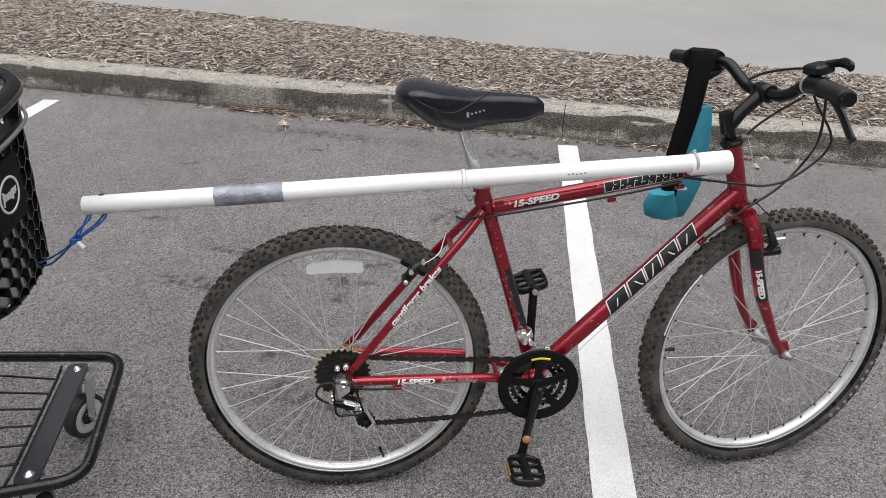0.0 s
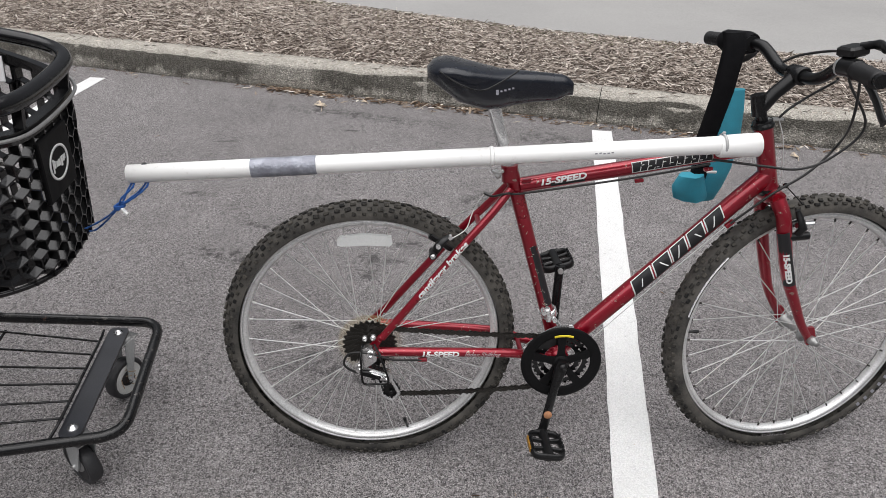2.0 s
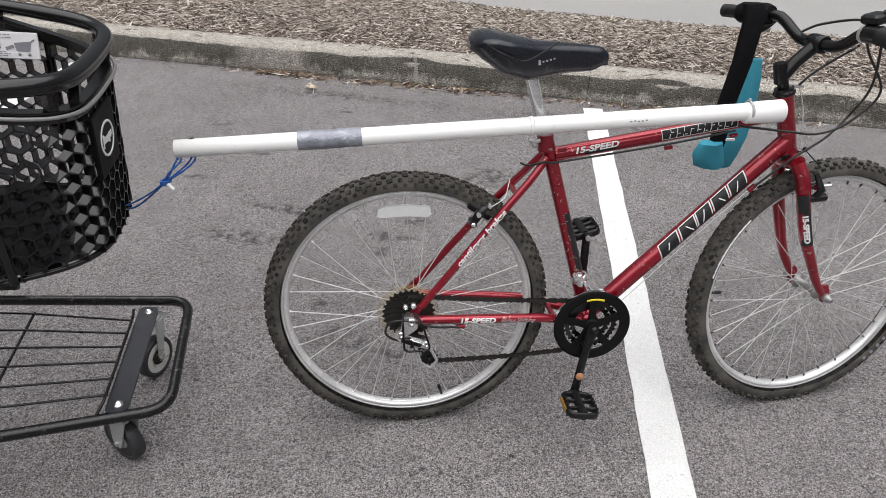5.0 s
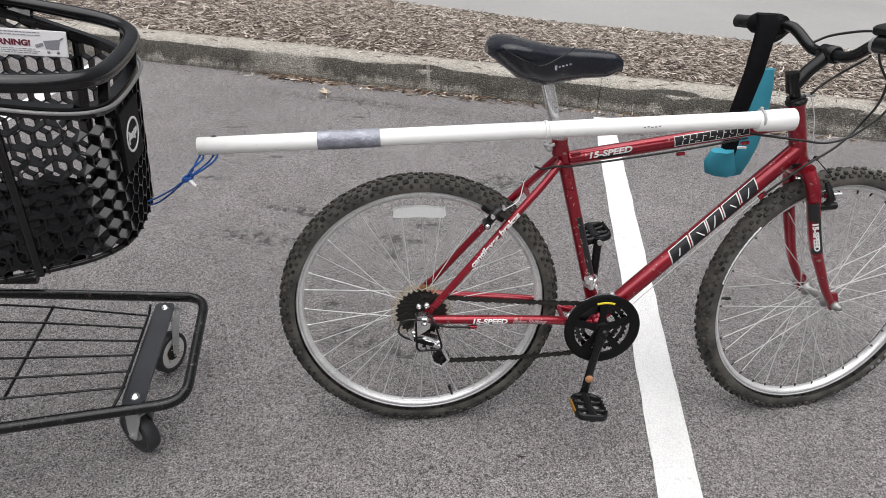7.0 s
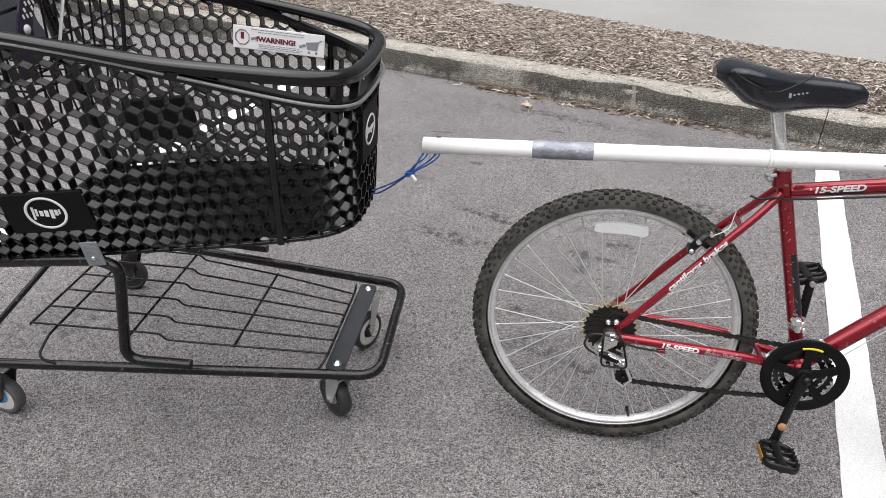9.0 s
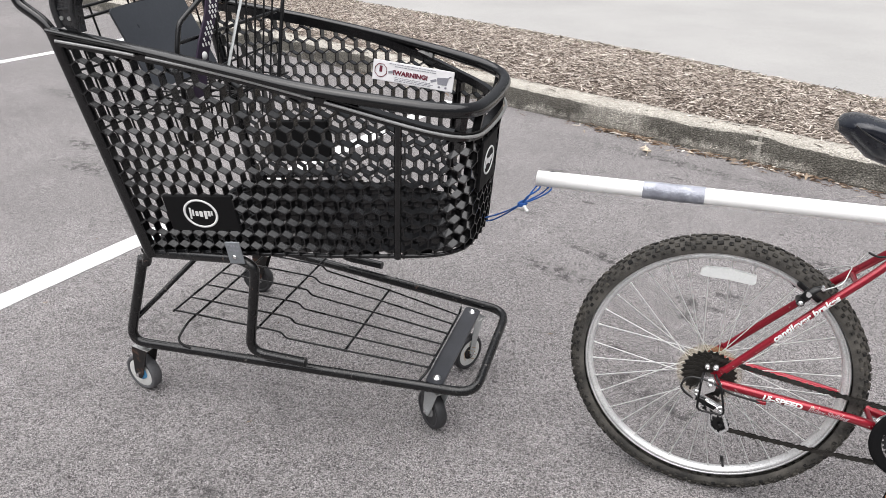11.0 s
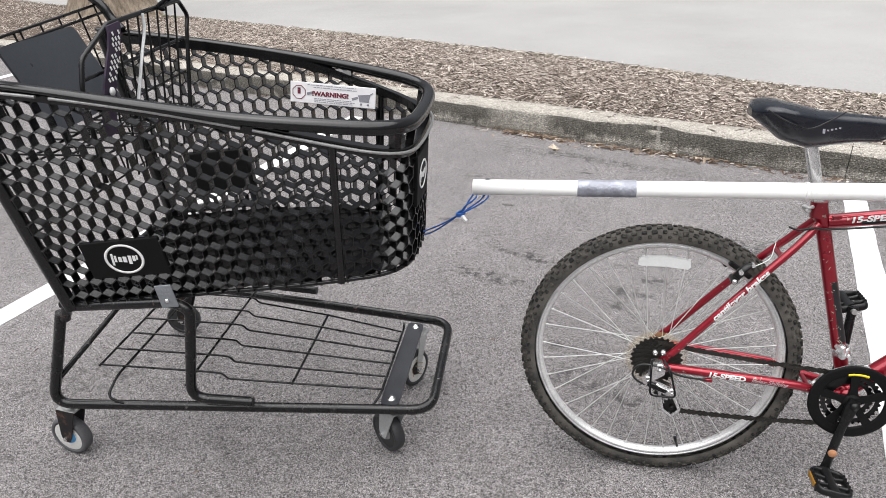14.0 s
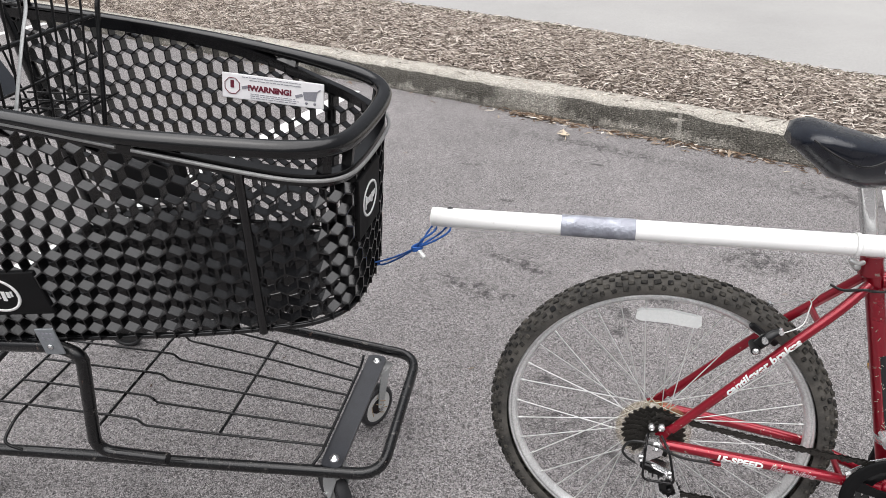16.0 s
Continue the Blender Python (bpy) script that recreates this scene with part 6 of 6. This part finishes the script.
badge("logo_panel", wall_frame(s_near(-1.212), 0.112, 0.006), 0.188, 0.092, 0.046)
badge("logo_panel", wall_frame(TOTAL - s_near(-1.212), 0.128, 0.006), 0.188, 0.118, 0.046, 0.030)
fm = wall_frame(TOTAL / 2 - 0.030, 0.200, 0.008)
badge("logo_panel", fm, 0.125, 0.120, 0.041)

# warning board on the inside of the far wall
wm = Matrix.Translation((-0.818, 0.268, 0.866)) @ pose(0, 0, 0, 0, 0, 0) @ pose(0, 0, 0, 0, 5.0, 0) @ pose(0, 0, 0, -8, 0, 0)
sticker = part("warning_sign", Mesh().box((0.222, 0.003, 0.052), bevel=0.0012), "sticker_white", cart, "white warning board fixed inside the basket", wm)
words = letters("!WARNING!", 0.0158, 0.0004, bold=0.0007)
words.v = [(x * 1.12, y, z) for x, y, z in words.v]
pieces("letter", words, "red_print", sticker, "dark red warning word", wm @ pose(-0.006, -0.0022, -0.001))
s = Mesh()
oct_ = [(0.0175 * math.cos(radians(22.5 + 45 * i)), 0.0175 * math.sin(radians(22.5 + 45 * i))) for i in range(8)]
s.sweep([(x, -0.002, z) for x, z in oct_], 0.0010, 6, closed=True)
s.box((0.008, 0.001, 0.010), pose(0, -0.002, 0.001), 0.0003)
for i in range(4):
    s.box((0.0016, 0.001, 0.007), pose(-0.003 + i * 0.002, -0.002, 0.008))
part("stop_mark", s, "red_print", sticker, "red eight-sided stop mark", wm @ pose(-0.088, 0, 0))
s = Mesh()
for k, (z, x0, x1) in enumerate(((0.0205, -0.066, 0.060), (0.0150, -0.050, 0.064), (-0.0125, -0.048, 0.050), (-0.0165, -0.048, 0.056), (-0.0205, -0.048, 0.044))):
    x = x0
    while x < x1:
        w = 0.004 + 0.006 * ((k * 7 + int(x * 900)) % 3) / 2
        s.box((w, 0.0008, 0.0013), pose(x + w / 2, -0.0020, z))
        x += w + 0.002
tagged(part("small_print", s, "grey_print", sticker, "unreadable small grey print", wm), kind="stuff")
s = Mesh()
s.plate([(0.0, -0.010), (0.024, -0.010), (0.028, 0.010), (-0.004, 0.006)], 0.0008)
s.box((0.016, 0.0008, 0.006), pose(-0.012, 0, -0.003, 0, -20, 0))
for e in (0.004, 0.022):
    s.lathe([(0.0, -0.0004), (0.003, -0.0004), (0.003, 0.0004), (0.0, 0.0004)], Matrix.Translation((e, 0, -0.016)), 12)
s.sweep([(0.028, 0, 0.010), (0.034, 0, 0.014)], 0.0012, 6)
part("cart_symbol", s, "grey_print", sticker, "small grey cart symbol", wm @ pose(0.070, -0.002, -0.001))
s = Mesh().box((0.018, 0.0008, 0.006), pose(-0.058, -0.002, 0.0, 0, -15, 0))
part("symbol", s, "grey_print", sticker, "small grey symbol", wm)

# ---- chassis ----
lowpts = bent([(-1.402, -0.165, 0.455), (-1.507, -0.167, 0.175), (-0.537, -0.088, 0.168), (-0.537, 0.284, 0.184), (-1.500, 0.440, 0.188), (-1.396, 0.376, 0.455)], 0.055, 6)
in_cart("lower_frame", Mesh().sweep(lowpts, 0.0135, 12, flat=0.9), "worn_black_tube", "scuffed black tube of the lower frame")
for mir in (False, True):
    line = bent([(-1.395, -0.165, 0.440), (-1.375, -0.172, 0.478), (-1.101, -0.182, 0.510), (-1.061, -0.182, 0.492), (-1.121, -0.168, 0.226), (-0.966, -0.160, 0.219)], 0.045, 6)
    if mir:
        line = [far(p) + Vector((0, 0.070, 0.006)) for p in line]
    in_cart("support_tube", Mesh().sweep(line, 0.0125, 12), "worn_black_tube", "scuffed black support tube with an open end")
    e, d = line[-1], (line[-1] - line[-2]).normalized()
    # Black disc on the capped end paints the shade inside an open tube.
    in_cart("tube_mouth", Mesh().rod(e - d * 0.001, e + d * 0.0006, 0.0095, n=14), "print_and_hole_black")
    p = Vector((-1.096, -0.203, 0.538))
    p = far(p) if mir else p
    yo = 1 if mir else -1
    tab = in_cart("clip_plate", Mesh().box((0.040, 0.004, 0.056), Matrix.Translation(p) @ pose(0, 0, 0, 0, -8, 0), 0.001), "clip_steel", "dark steel clip plate with stamped marks and a rivet")
    stamp = Mesh()
    for k, (dx, dz) in enumerate(((-0.012, 0.018), (-0.004, 0.018), (0.004, 0.018), (0.012, 0.018), (-0.008, 0.007), (0.002, 0.007), (0.010, 0.007))):
        stamp.box((0.0045, 0.0008, 0.0045), Matrix.Translation(p + Vector((dx - dz * 0.14, yo * 0.0022, dz))))
    pieces("stamped_mark", stamp, "grey_print", tab, "pale stamped mark")
    part("rivet", Mesh().lathe([(0.0, yo * 0.006), (0.005, yo * 0.005), (0.006, yo * 0.002), (0.0, yo * 0.002)], Matrix.Translation(p - UP * 0.010), 12), "chrome", tab)
bar2 = Mesh().rod((-1.385, -0.172, 0.480), (-1.385, 2 * YC + 0.172, 0.480), 0.011, n=10)
in_cart("cross_tube", bar2, "worn_black_tube")
# black cross plate over the front casters
PL = Matrix.Translation((-0.640, 0.088, 0.180)) @ pose(0, 0, 0, 0, 4, -1)
plate_mesh = Mesh()
ring = []
for z in (-0.004, 0.004):
    pts = []
    for cx, cy, a0 in ((0.010, 0.173, 0), (-0.010, 0.173, 90), (-0.010, -0.173, 180), (0.010, -0.173, 270)):
        for k in range(5):
            a = radians(a0 + 22.5 * k)
            pts.append((cx + 0.013 * math.cos(a), cy + 0.013 * math.sin(a), z))
    ring.append([PL @ Vector(p) for p in pts])
plate_mesh.ring_skin(ring, smooth=False)
front_plate = in_cart("caster_plate", plate_mesh, "plate_grey", "flat dark grey plate across the front casters")
for y in (-0.162, 0.164):
    b = Mesh().lathe([(0.0, 0.013), (0.006, 0.012), (0.0075, 0.007), (0.0115, 0.006), (0.0115, 0.003), (0.0, 0.003)], PL @ Matrix.Translation((0.002, y, 0)) @ pose(0, 0, 0, 90), 12)
    part("bolt", b, "chrome", front_plate, "bright hex bolt")


def caster(at, turn, r, hub_mat, label, string=False):
    """A swivel caster: plate, fork, wheel with tyre."""
    c = in_cart("caster", Mesh().lathe([(0.0, -0.010), (0.020, -0.010), (0.020, 0.010), (0.0, 0.010)], Matrix.Translation((at[0], at[1], at[2])) @ pose(0, 0, 0, 90), 18), "galvanised_steel", label)
    m = Matrix.Translation((at[0], at[1], 0)) @ pose(0, 0, 0, 0, 0, turn) @ Matrix.Translation((-0.028, 0, GROUND + r))
    top = at[2] - (GROUND + r)
    for side in (-1, 1):
        fork = Mesh().plate([(0.058, top), (0.000, top), (-0.012, 0.012), (-0.010, -0.010), (0.008, -0.012), (0.020, 0.006)] if not string else [(0.044, top), (0.012, top), (-0.006, 0.008), (-0.005, -0.008), (0.006, -0.009), (0.012, 0.006)], 0.003, Matrix.Translation((0, side * 0.020, 0)))
        part("caster_fork", fork, "rusty_steel" if at[0] < -1.2 else "zinc_plate", c, "pressed steel fork", m)
    part("fork_bridge", Mesh().box((0.060, 0.042, 0.004), pose(0.030, 0, top), 0.001), "galvanised_steel", c, "", m)
    part("axle_bolt", Mesh().rod((0, -0.026, 0), (0, 0.026, 0), 0.006, n=10), "chrome", c, "", m)
    w = part("caster_wheel", Mesh().lathe([(0.010, -0.012), (r * 0.40, -0.0105), (r * 0.74, -0.0140), (r * 0.78, -0.0125), (r * 0.78, 0.0125), (r * 0.74, 0.0140), (r * 0.40, 0.0105), (0.010, 0.012)], n=36, closed=True), hub_mat, c, "pale caster wheel with a rubber tread", m)
    part("caster_tyre", Mesh().lathe([(r * 0.77, -0.0145), (r * 0.93, -0.0150), (r * 0.99, -0.010), (r, 0.0), (r * 0.99, 0.010), (r * 0.93, 0.0150), (r * 0.77, 0.0145)], n=40, closed=True), "wheel_dark" if hub_mat == "wheel_dark" else "wheel_dark" if string else "wheel_grey", w, "caster tread", m)
    part("hub_cap", Mesh().lathe([(0.0, -0.0165), (r * 0.34, -0.0155), (r * 0.38, -0.010), (r * 0.38, 0.010), (r * 0.34, 0.0155), (0.0, 0.0165)], n=20), "rusty_steel" if string else "wheel_blue" if hub_mat == "wheel_white" else "galvanised_steel", w, "", m)
    if string:
        t = Mesh()
        rr = random.Random(2)
        for k in range(9):
            a = rr.uniform(0, 6.28)
            t.sweep(curve([(0.012 * math.cos(a), rr.uniform(-0.026, 0.026), 0.012 * math.sin(a)), (0.022 * math.cos(a + 1), rr.uniform(-0.026, 0.026), 0.022 * math.sin(a + 1)), (0.03 * math.cos(a + 2), rr.uniform(-0.03, 0.03), 0.03 * math.sin(a + 2))], 4), 0.0012, 5)
        part("tangled_string", t, "string_fibre", w, "dirty string wound round the axle", m)


caster((-0.643, -0.060, 0.144), -42, 0.056, "wheel_dark", "front caster turned sideways, black wheel")
caster((-0.632, 0.262, 0.154), 62, 0.056, "wheel_white", "front caster with string round its axle", True)
caster((-1.484, -0.146, 0.150), -10, 0.057, "wheel_white", "rear caster with a grey tread")
caster((-1.455, 0.440, 0.152), 5, 0.055, "wheel_dark", "rear caster with a black wheel")


# wire under-rack
def rack_z(x):
    return float(np.interp(x, (-1.42, -1.10, -1.085, -0.90, -0.665), (0.246, 0.240, 0.228, 0.212, 0.196)))


wires = [(-0.085, -0.052), (-0.014, 0.000), (0.060, 0.056), (0.134, 0.108), (0.208, 0.158), (0.282, 0.208)]
for k, (y0, y1) in enumerate(wires):
    kink = -1.075 - 0.012 * k
    line = [(-1.405, y0 * 1.02 + 0.0, 0.246), (kink - 0.030, y0, 0.242), (kink, y0, 0.240), (kink + 0.012, y0, 0.224), (-0.90, y0 * 0.6 + y1 * 0.4, 0.211), (-0.664, y1, 0.194)]
    in_cart("rack_wire", Mesh().sweep(bent(line, 0.008, 3), 0.0028, 7), "black_steel")
for x, ya, yb in ((-0.90, -0.070, 0.262), (-1.150, -0.135, 0.360)):
    in_cart("rack_cross_wire", Mesh().rod((x, ya, rack_z(x) - 0.005), (x, yb, rack_z(x) - 0.005), 0.0034, n=7), "black_steel")
in_cart("rack_end_wire", Mesh().rod((-1.408, -0.092, 0.246), (-1.408, 0.292, 0.246), 0.0034, n=7), "black_steel")
loop = bent([(-1.318, -0.158, 0.184), (-1.352, -0.166, 0.206), (-1.345, -0.120, 0.238), (-1.345, 0.350, 0.240), (-1.352, 0.396, 0.214), (-1.318, 0.408, 0.196)], 0.02, 4)
in_cart("rack_end_wire", Mesh().sweep(loop, 0.0034, 7), "black_steel")
loop = bent([(-0.684, -0.092, 0.176), (-0.668, -0.074, 0.196), (-0.664, 0.222, 0.196), (-0.672, 0.262, 0.188)], 0.02, 4)
in_cart("rack_end_wire", Mesh().sweep(loop, 0.0034, 7), "black_steel")
# slanting stay behind the rear legs
in_cart("rear_stay", Mesh().rod((-1.472, -0.158, 0.255), (-1.285, 0.06, 0.470), 0.0070, n=10), "worn_black_tube")

# ---- child seat, rear gate and handle ----
for z, x in ((1.058, -1.464), (1.036, -1.460)):
    in_cart("gate_wire", Mesh().rod((x, -0.165, z - 0.008), (x, 0.362, z + 0.024), 0.0036, n=7), "black_steel")
for y in (-0.150, -0.090, 0.033, 0.054, 0.125, 0.195, 0.275, 0.345):
    in_cart("gate_wire", Mesh().rod((-1.465, y, 1.053 + 0.060 * (y + 0.09)), (-1.385, y, 0.660), 0.0026, n=6), "black_steel")
for z, x in ((0.93, -1.443), (0.80, -1.415), (0.67, -1.388)):
    in_cart("gate_wire", Mesh().rod((x, -0.190, z), (x, 0.330, z), 0.0028, n=6), "black_steel")
fm = Matrix.Translation((-1.391, 0.062, 0.957)) @ pose(0, 0, 0, 0, 0, 90) @ pose(0, 0, 0, -24, 0, 0) @ pose(0, 0, 0, 0, -1.5, 0)
flap = Mesh()
ring = []
for y in (-0.003, 0.003):
    pts = []
    for cx, cz, a0 in ((0.118, 0.085, 0), (-0.118, 0.085, 90), (-0.118, -0.085, 180), (0.118, -0.085, 270)):
        for k in range(5):
            a = radians(a0 + 22.5 * k)
            pts.append((cx + 0.015 * math.cos(a), y, cz + 0.015 * math.sin(a)))
    ring.append(pts)
flap.ring_skin(ring, smooth=False)
part("seat_flap", flap, "grey_flap_plastic", cart, "smooth dark grey plastic seat flap", fm)
# folding seat back
SX = -1.185
in_cart("seat_frame", Mesh().sweep(bent([(SX - 0.005, -0.170, 0.790), (SX - 0.005, -0.165, 0.986), (SX - 0.005, -0.144, 1.038), (SX - 0.005, -0.036, 1.088), (SX - 0.005, 0.274, 1.098), (SX - 0.005, 0.308, 1.058), (SX - 0.005, 0.292, 1.030), (SX - 0.005, 0.215, 0.790)], 0.012, 4), 0.0054, 8), "black_steel", "bent black wire frame of the child seat")
for k in range(8):
    y = -0.045 + 0.043 * k
    in_cart("seat_wire", Mesh().rod((SX - 0.005, y, 1.088 + 0.032 * (y + 0.036)), (SX - 0.012, y * 0.85 - 0.04, 0.760), 0.0026, n=6), "black_steel")
for z in (0.998, 0.92, 0.84):
    in_cart("seat_wire", Mesh().rod((SX - 0.010, -0.150, z), (SX - 0.010, 0.275 - 0.3 * (1.0 - z), z + 0.010), 0.0042 if z > 0.95 else 0.0028, n=7), "black_steel")
for k in range(9):
    y = -0.150 + 0.052 * k
    in_cart("seat_wire", Mesh().rod((-1.400, y, 0.842), (SX - 0.010, y, 0.842), 0.0026, n=6), "black_steel")
for x in (-1.36, -1.28, -1.20):
    in_cart("seat_wire", Mesh().rod((x, -0.165, 0.838), (x, 0.300, 0.838), 0.0030, n=6), "black_steel")
belt = Mesh()
rows = []
for x, y, z in ((SX + 0.002, -0.028, 1.086), (SX + 0.004, -0.030, 1.074), (SX + 0.004, -0.042, 1.045), (SX + 0.003, -0.074, 0.995), (SX - 0.004, -0.100, 0.93), (SX - 0.010, -0.105, 0.87)):
    rows.append([(x - 0.002, y - 0.023, z), (x + 0.002, y - 0.023, z), (x + 0.003, y + 0.023, z + 0.004), (x - 0.001, y + 0.023, z + 0.004)])
belt.ring_skin(rows, smooth=False)
bp = in_cart("safety_belt", belt, "purple_webbing", "dark purple printed safety belt")
s = Mesh()
for k in range(9):
    t = k / 8
    yb, zb = float(np.interp(t, (0, 0.35, 1), (-0.032, -0.042, -0.080))), 1.070 - 0.085 * t
    for j in (-1, 0, 1):
        if (k * 5 + j) % 7:
            s.box((0.001, 0.0045, 0.0078), pose(SX + 0.0078, yb + 0.011 * j, zb, 22, 0, 0))
s.lathe([(0.0, -0.001), (0.009, -0.001), (0.009, 0.001), (0.0, 0.001)], Matrix.Translation((SX + 0.007, -0.090, 0.962)) @ pose(0, 0, 0, 0, 0, 90), 14)
tagged(in_cart("belt_print", s, "white_print", "unreadable pale belt print", bp), kind="stuff")
in_cart("belt_tail", Mesh().sweep(curve([(SX + 0.004, 0.090, 1.092), (SX + 0.008, 0.078, 1.060), (SX + 0.008, 0.052, 1.02), (SX + 0.008, 0.015, 0.96), (SX + 0.004, -0.015, 0.90)], 4), 0.0042, 8, flat=0.35), "zinc_plate", "pale grey hanging strap")
in_cart("belt_knot", Mesh().sweep(curve([(SX + 0.004, 0.160, 1.098), (SX + 0.016, 0.185, 1.112), (SX + 0.004, 0.225, 1.114), (SX - 0.014, 0.245, 1.104), (SX - 0.006, 0.200, 1.092), (SX + 0.010, 0.170, 1.090)], 5, True), 0.0045, 7, closed=True), "black_nylon", "black strap wound round the seat frame")
# handle ends and brackets
line = bent([(-1.456, -0.206, 0.994), (-1.480, -0.206, 1.034), (-1.540, -0.206, 1.070), (-1.548, -0.200, 1.100), (-1.460, -0.192, 1.114), (-1.405, -0.186, 1.124)], 0.026, 5)
in_cart("handle_tube", Mesh().sweep(line, 0.0120, 12), "basket_plastic", "curved black push handle tube")
in_cart("handle_tube", Mesh().sweep(curve([(-1.395, 0.335, 1.020), (-1.420, 0.340, 1.046), (-1.445, 0.340, 1.085), (-1.500, 0.335, 1.125), (-1.580, 0.320, 1.140)], 5), 0.0120, 12), "basket_plastic", "curved black push handle tube")
in_cart("handle_bar", Mesh().sweep(bent([(-1.405, -0.186, 1.128), (-1.400, -0.150, 1.160), (-1.480, 0.0, 1.200), (-1.600, 0.20, 1.190), (-1.580, 0.320, 1.140)], 0.05, 5), 0.0140, 12), "basket_plastic", "black push handle bar")
brk = Mesh()
rows = []
for x, z, w, d in ((-1.408, 1.018, 0.034, 0.020), (-1.418, 1.032, 0.048, 0.026), (-1.418, 1.072, 0.054, 0.028), (-1.402, 1.110, 0.060, 0.030), (-1.384, 1.150, 0.064, 0.032)):
    rows.append([(x + w / 2 * cx, -0.196 + d * 0.5 * cy, z) for cx, cy in ((-1, -0.6), (-0.7, -1), (0.7, -1), (1, -0.6), (1, 0.8), (-1, 0.8))])
brk.ring_skin(rows, smooth=False)
br = in_cart("handle_bracket", brk, "bracket_plastic", "dark grey moulded handle bracket with two screws")
for xa, xb, xc, r in ((-1.438, -1.440, -1.412, 0.0075), (-1.398, -1.394, -1.358, 0.0050)):
    in_cart("bracket_rib", Mesh().sweep(curve([(xa, -0.208, 1.026), (xb, -0.212, 1.075), (xc, -0.212, 1.150)], 6), r, 10), "bracket_plastic", "", br)
in_cart("bracket_rib", Mesh().box((0.040, 0.010, 0.008), pose(-1.414, -0.208, 1.066, 0, -4, 0), 0.002), "bracket_plastic", "", br)
for dx in (-0.010, 0.010):
    in_cart("screw", Mesh().rod((-1.418 + dx, -0.212, 1.046), (-1.418 + dx, -0.207, 1.046), 0.0045, n=10), "galvanised_steel", "", br)

# ---- the blue tow rope ----
rope = thing("tow_rope", (-0.49, 0.06, GROUND), "knotted blue nylon rope tying pipe to cart", "rope")
PE = BIKE @ (P0 + dirp * 0.030)
K = Vector((-0.470, 0.040, 0.648))


def rope_line(pts, r=0.0019):
    """A twisted strand along a line."""
    c = curve(pts, 8)
    return Mesh().sweep(c, [r * (1.0 + 0.18 * math.sin(i * 1.7)) for i in range(len(c))], 7)


for k, (off, way) in enumerate(((-0.026, -0.006), (0.000, 0.004))):
    b = PE + Vector((off, 0.0, -R + 0.002))
    part("rope_strand", rope_line([b + Vector((0, 0.014, 0.006)), b + Vector((0.003, -0.010, -0.006)), b.lerp(K, 0.5) + Vector((way, -0.01, -0.004)), K]), "blue_rope", rope)
    part("rope_strand", rope_line([b + Vector((0.004, 0.020, 0.004)), b.lerp(K, 0.45) + Vector((way + 0.006, 0.012, 0.0)), K + Vector((0.004, 0.002, 0.002))]), "blue_rope", rope)
knot = Mesh()
rr = random.Random(8)
for k in range(4):
    a = k * 1.6
    knot.sweep([K + Vector((0.010 * math.cos(t + a), 0.005 * math.sin(t + a), 0.0045 * math.sin(t + k) + 0.005 * math.cos(t + a))) for t in np.linspace(0, 6.28, 14, endpoint=False)], 0.0021, 7, closed=True)
part("knot", knot, "blue_rope", rope, "tight blue knot")
part("rope_end", rope_line([K, K + Vector((0.010, -0.008, -0.010)), K + Vector((0.016, -0.012, -0.014))], 0.004), "white_print", rope, "frayed white rope end")
part("rope_strand", rope_line([K, (-0.515, 0.075, 0.606), (-0.566, 0.100, 0.572), (-0.590, 0.102, 0.566)]), "blue_rope", rope)
part("rope_strand", rope_line([K, (-0.512, 0.076, 0.602), (-0.560, 0.118, 0.556), (-0.590, 0.130, 0.548)]), "blue_rope", rope)
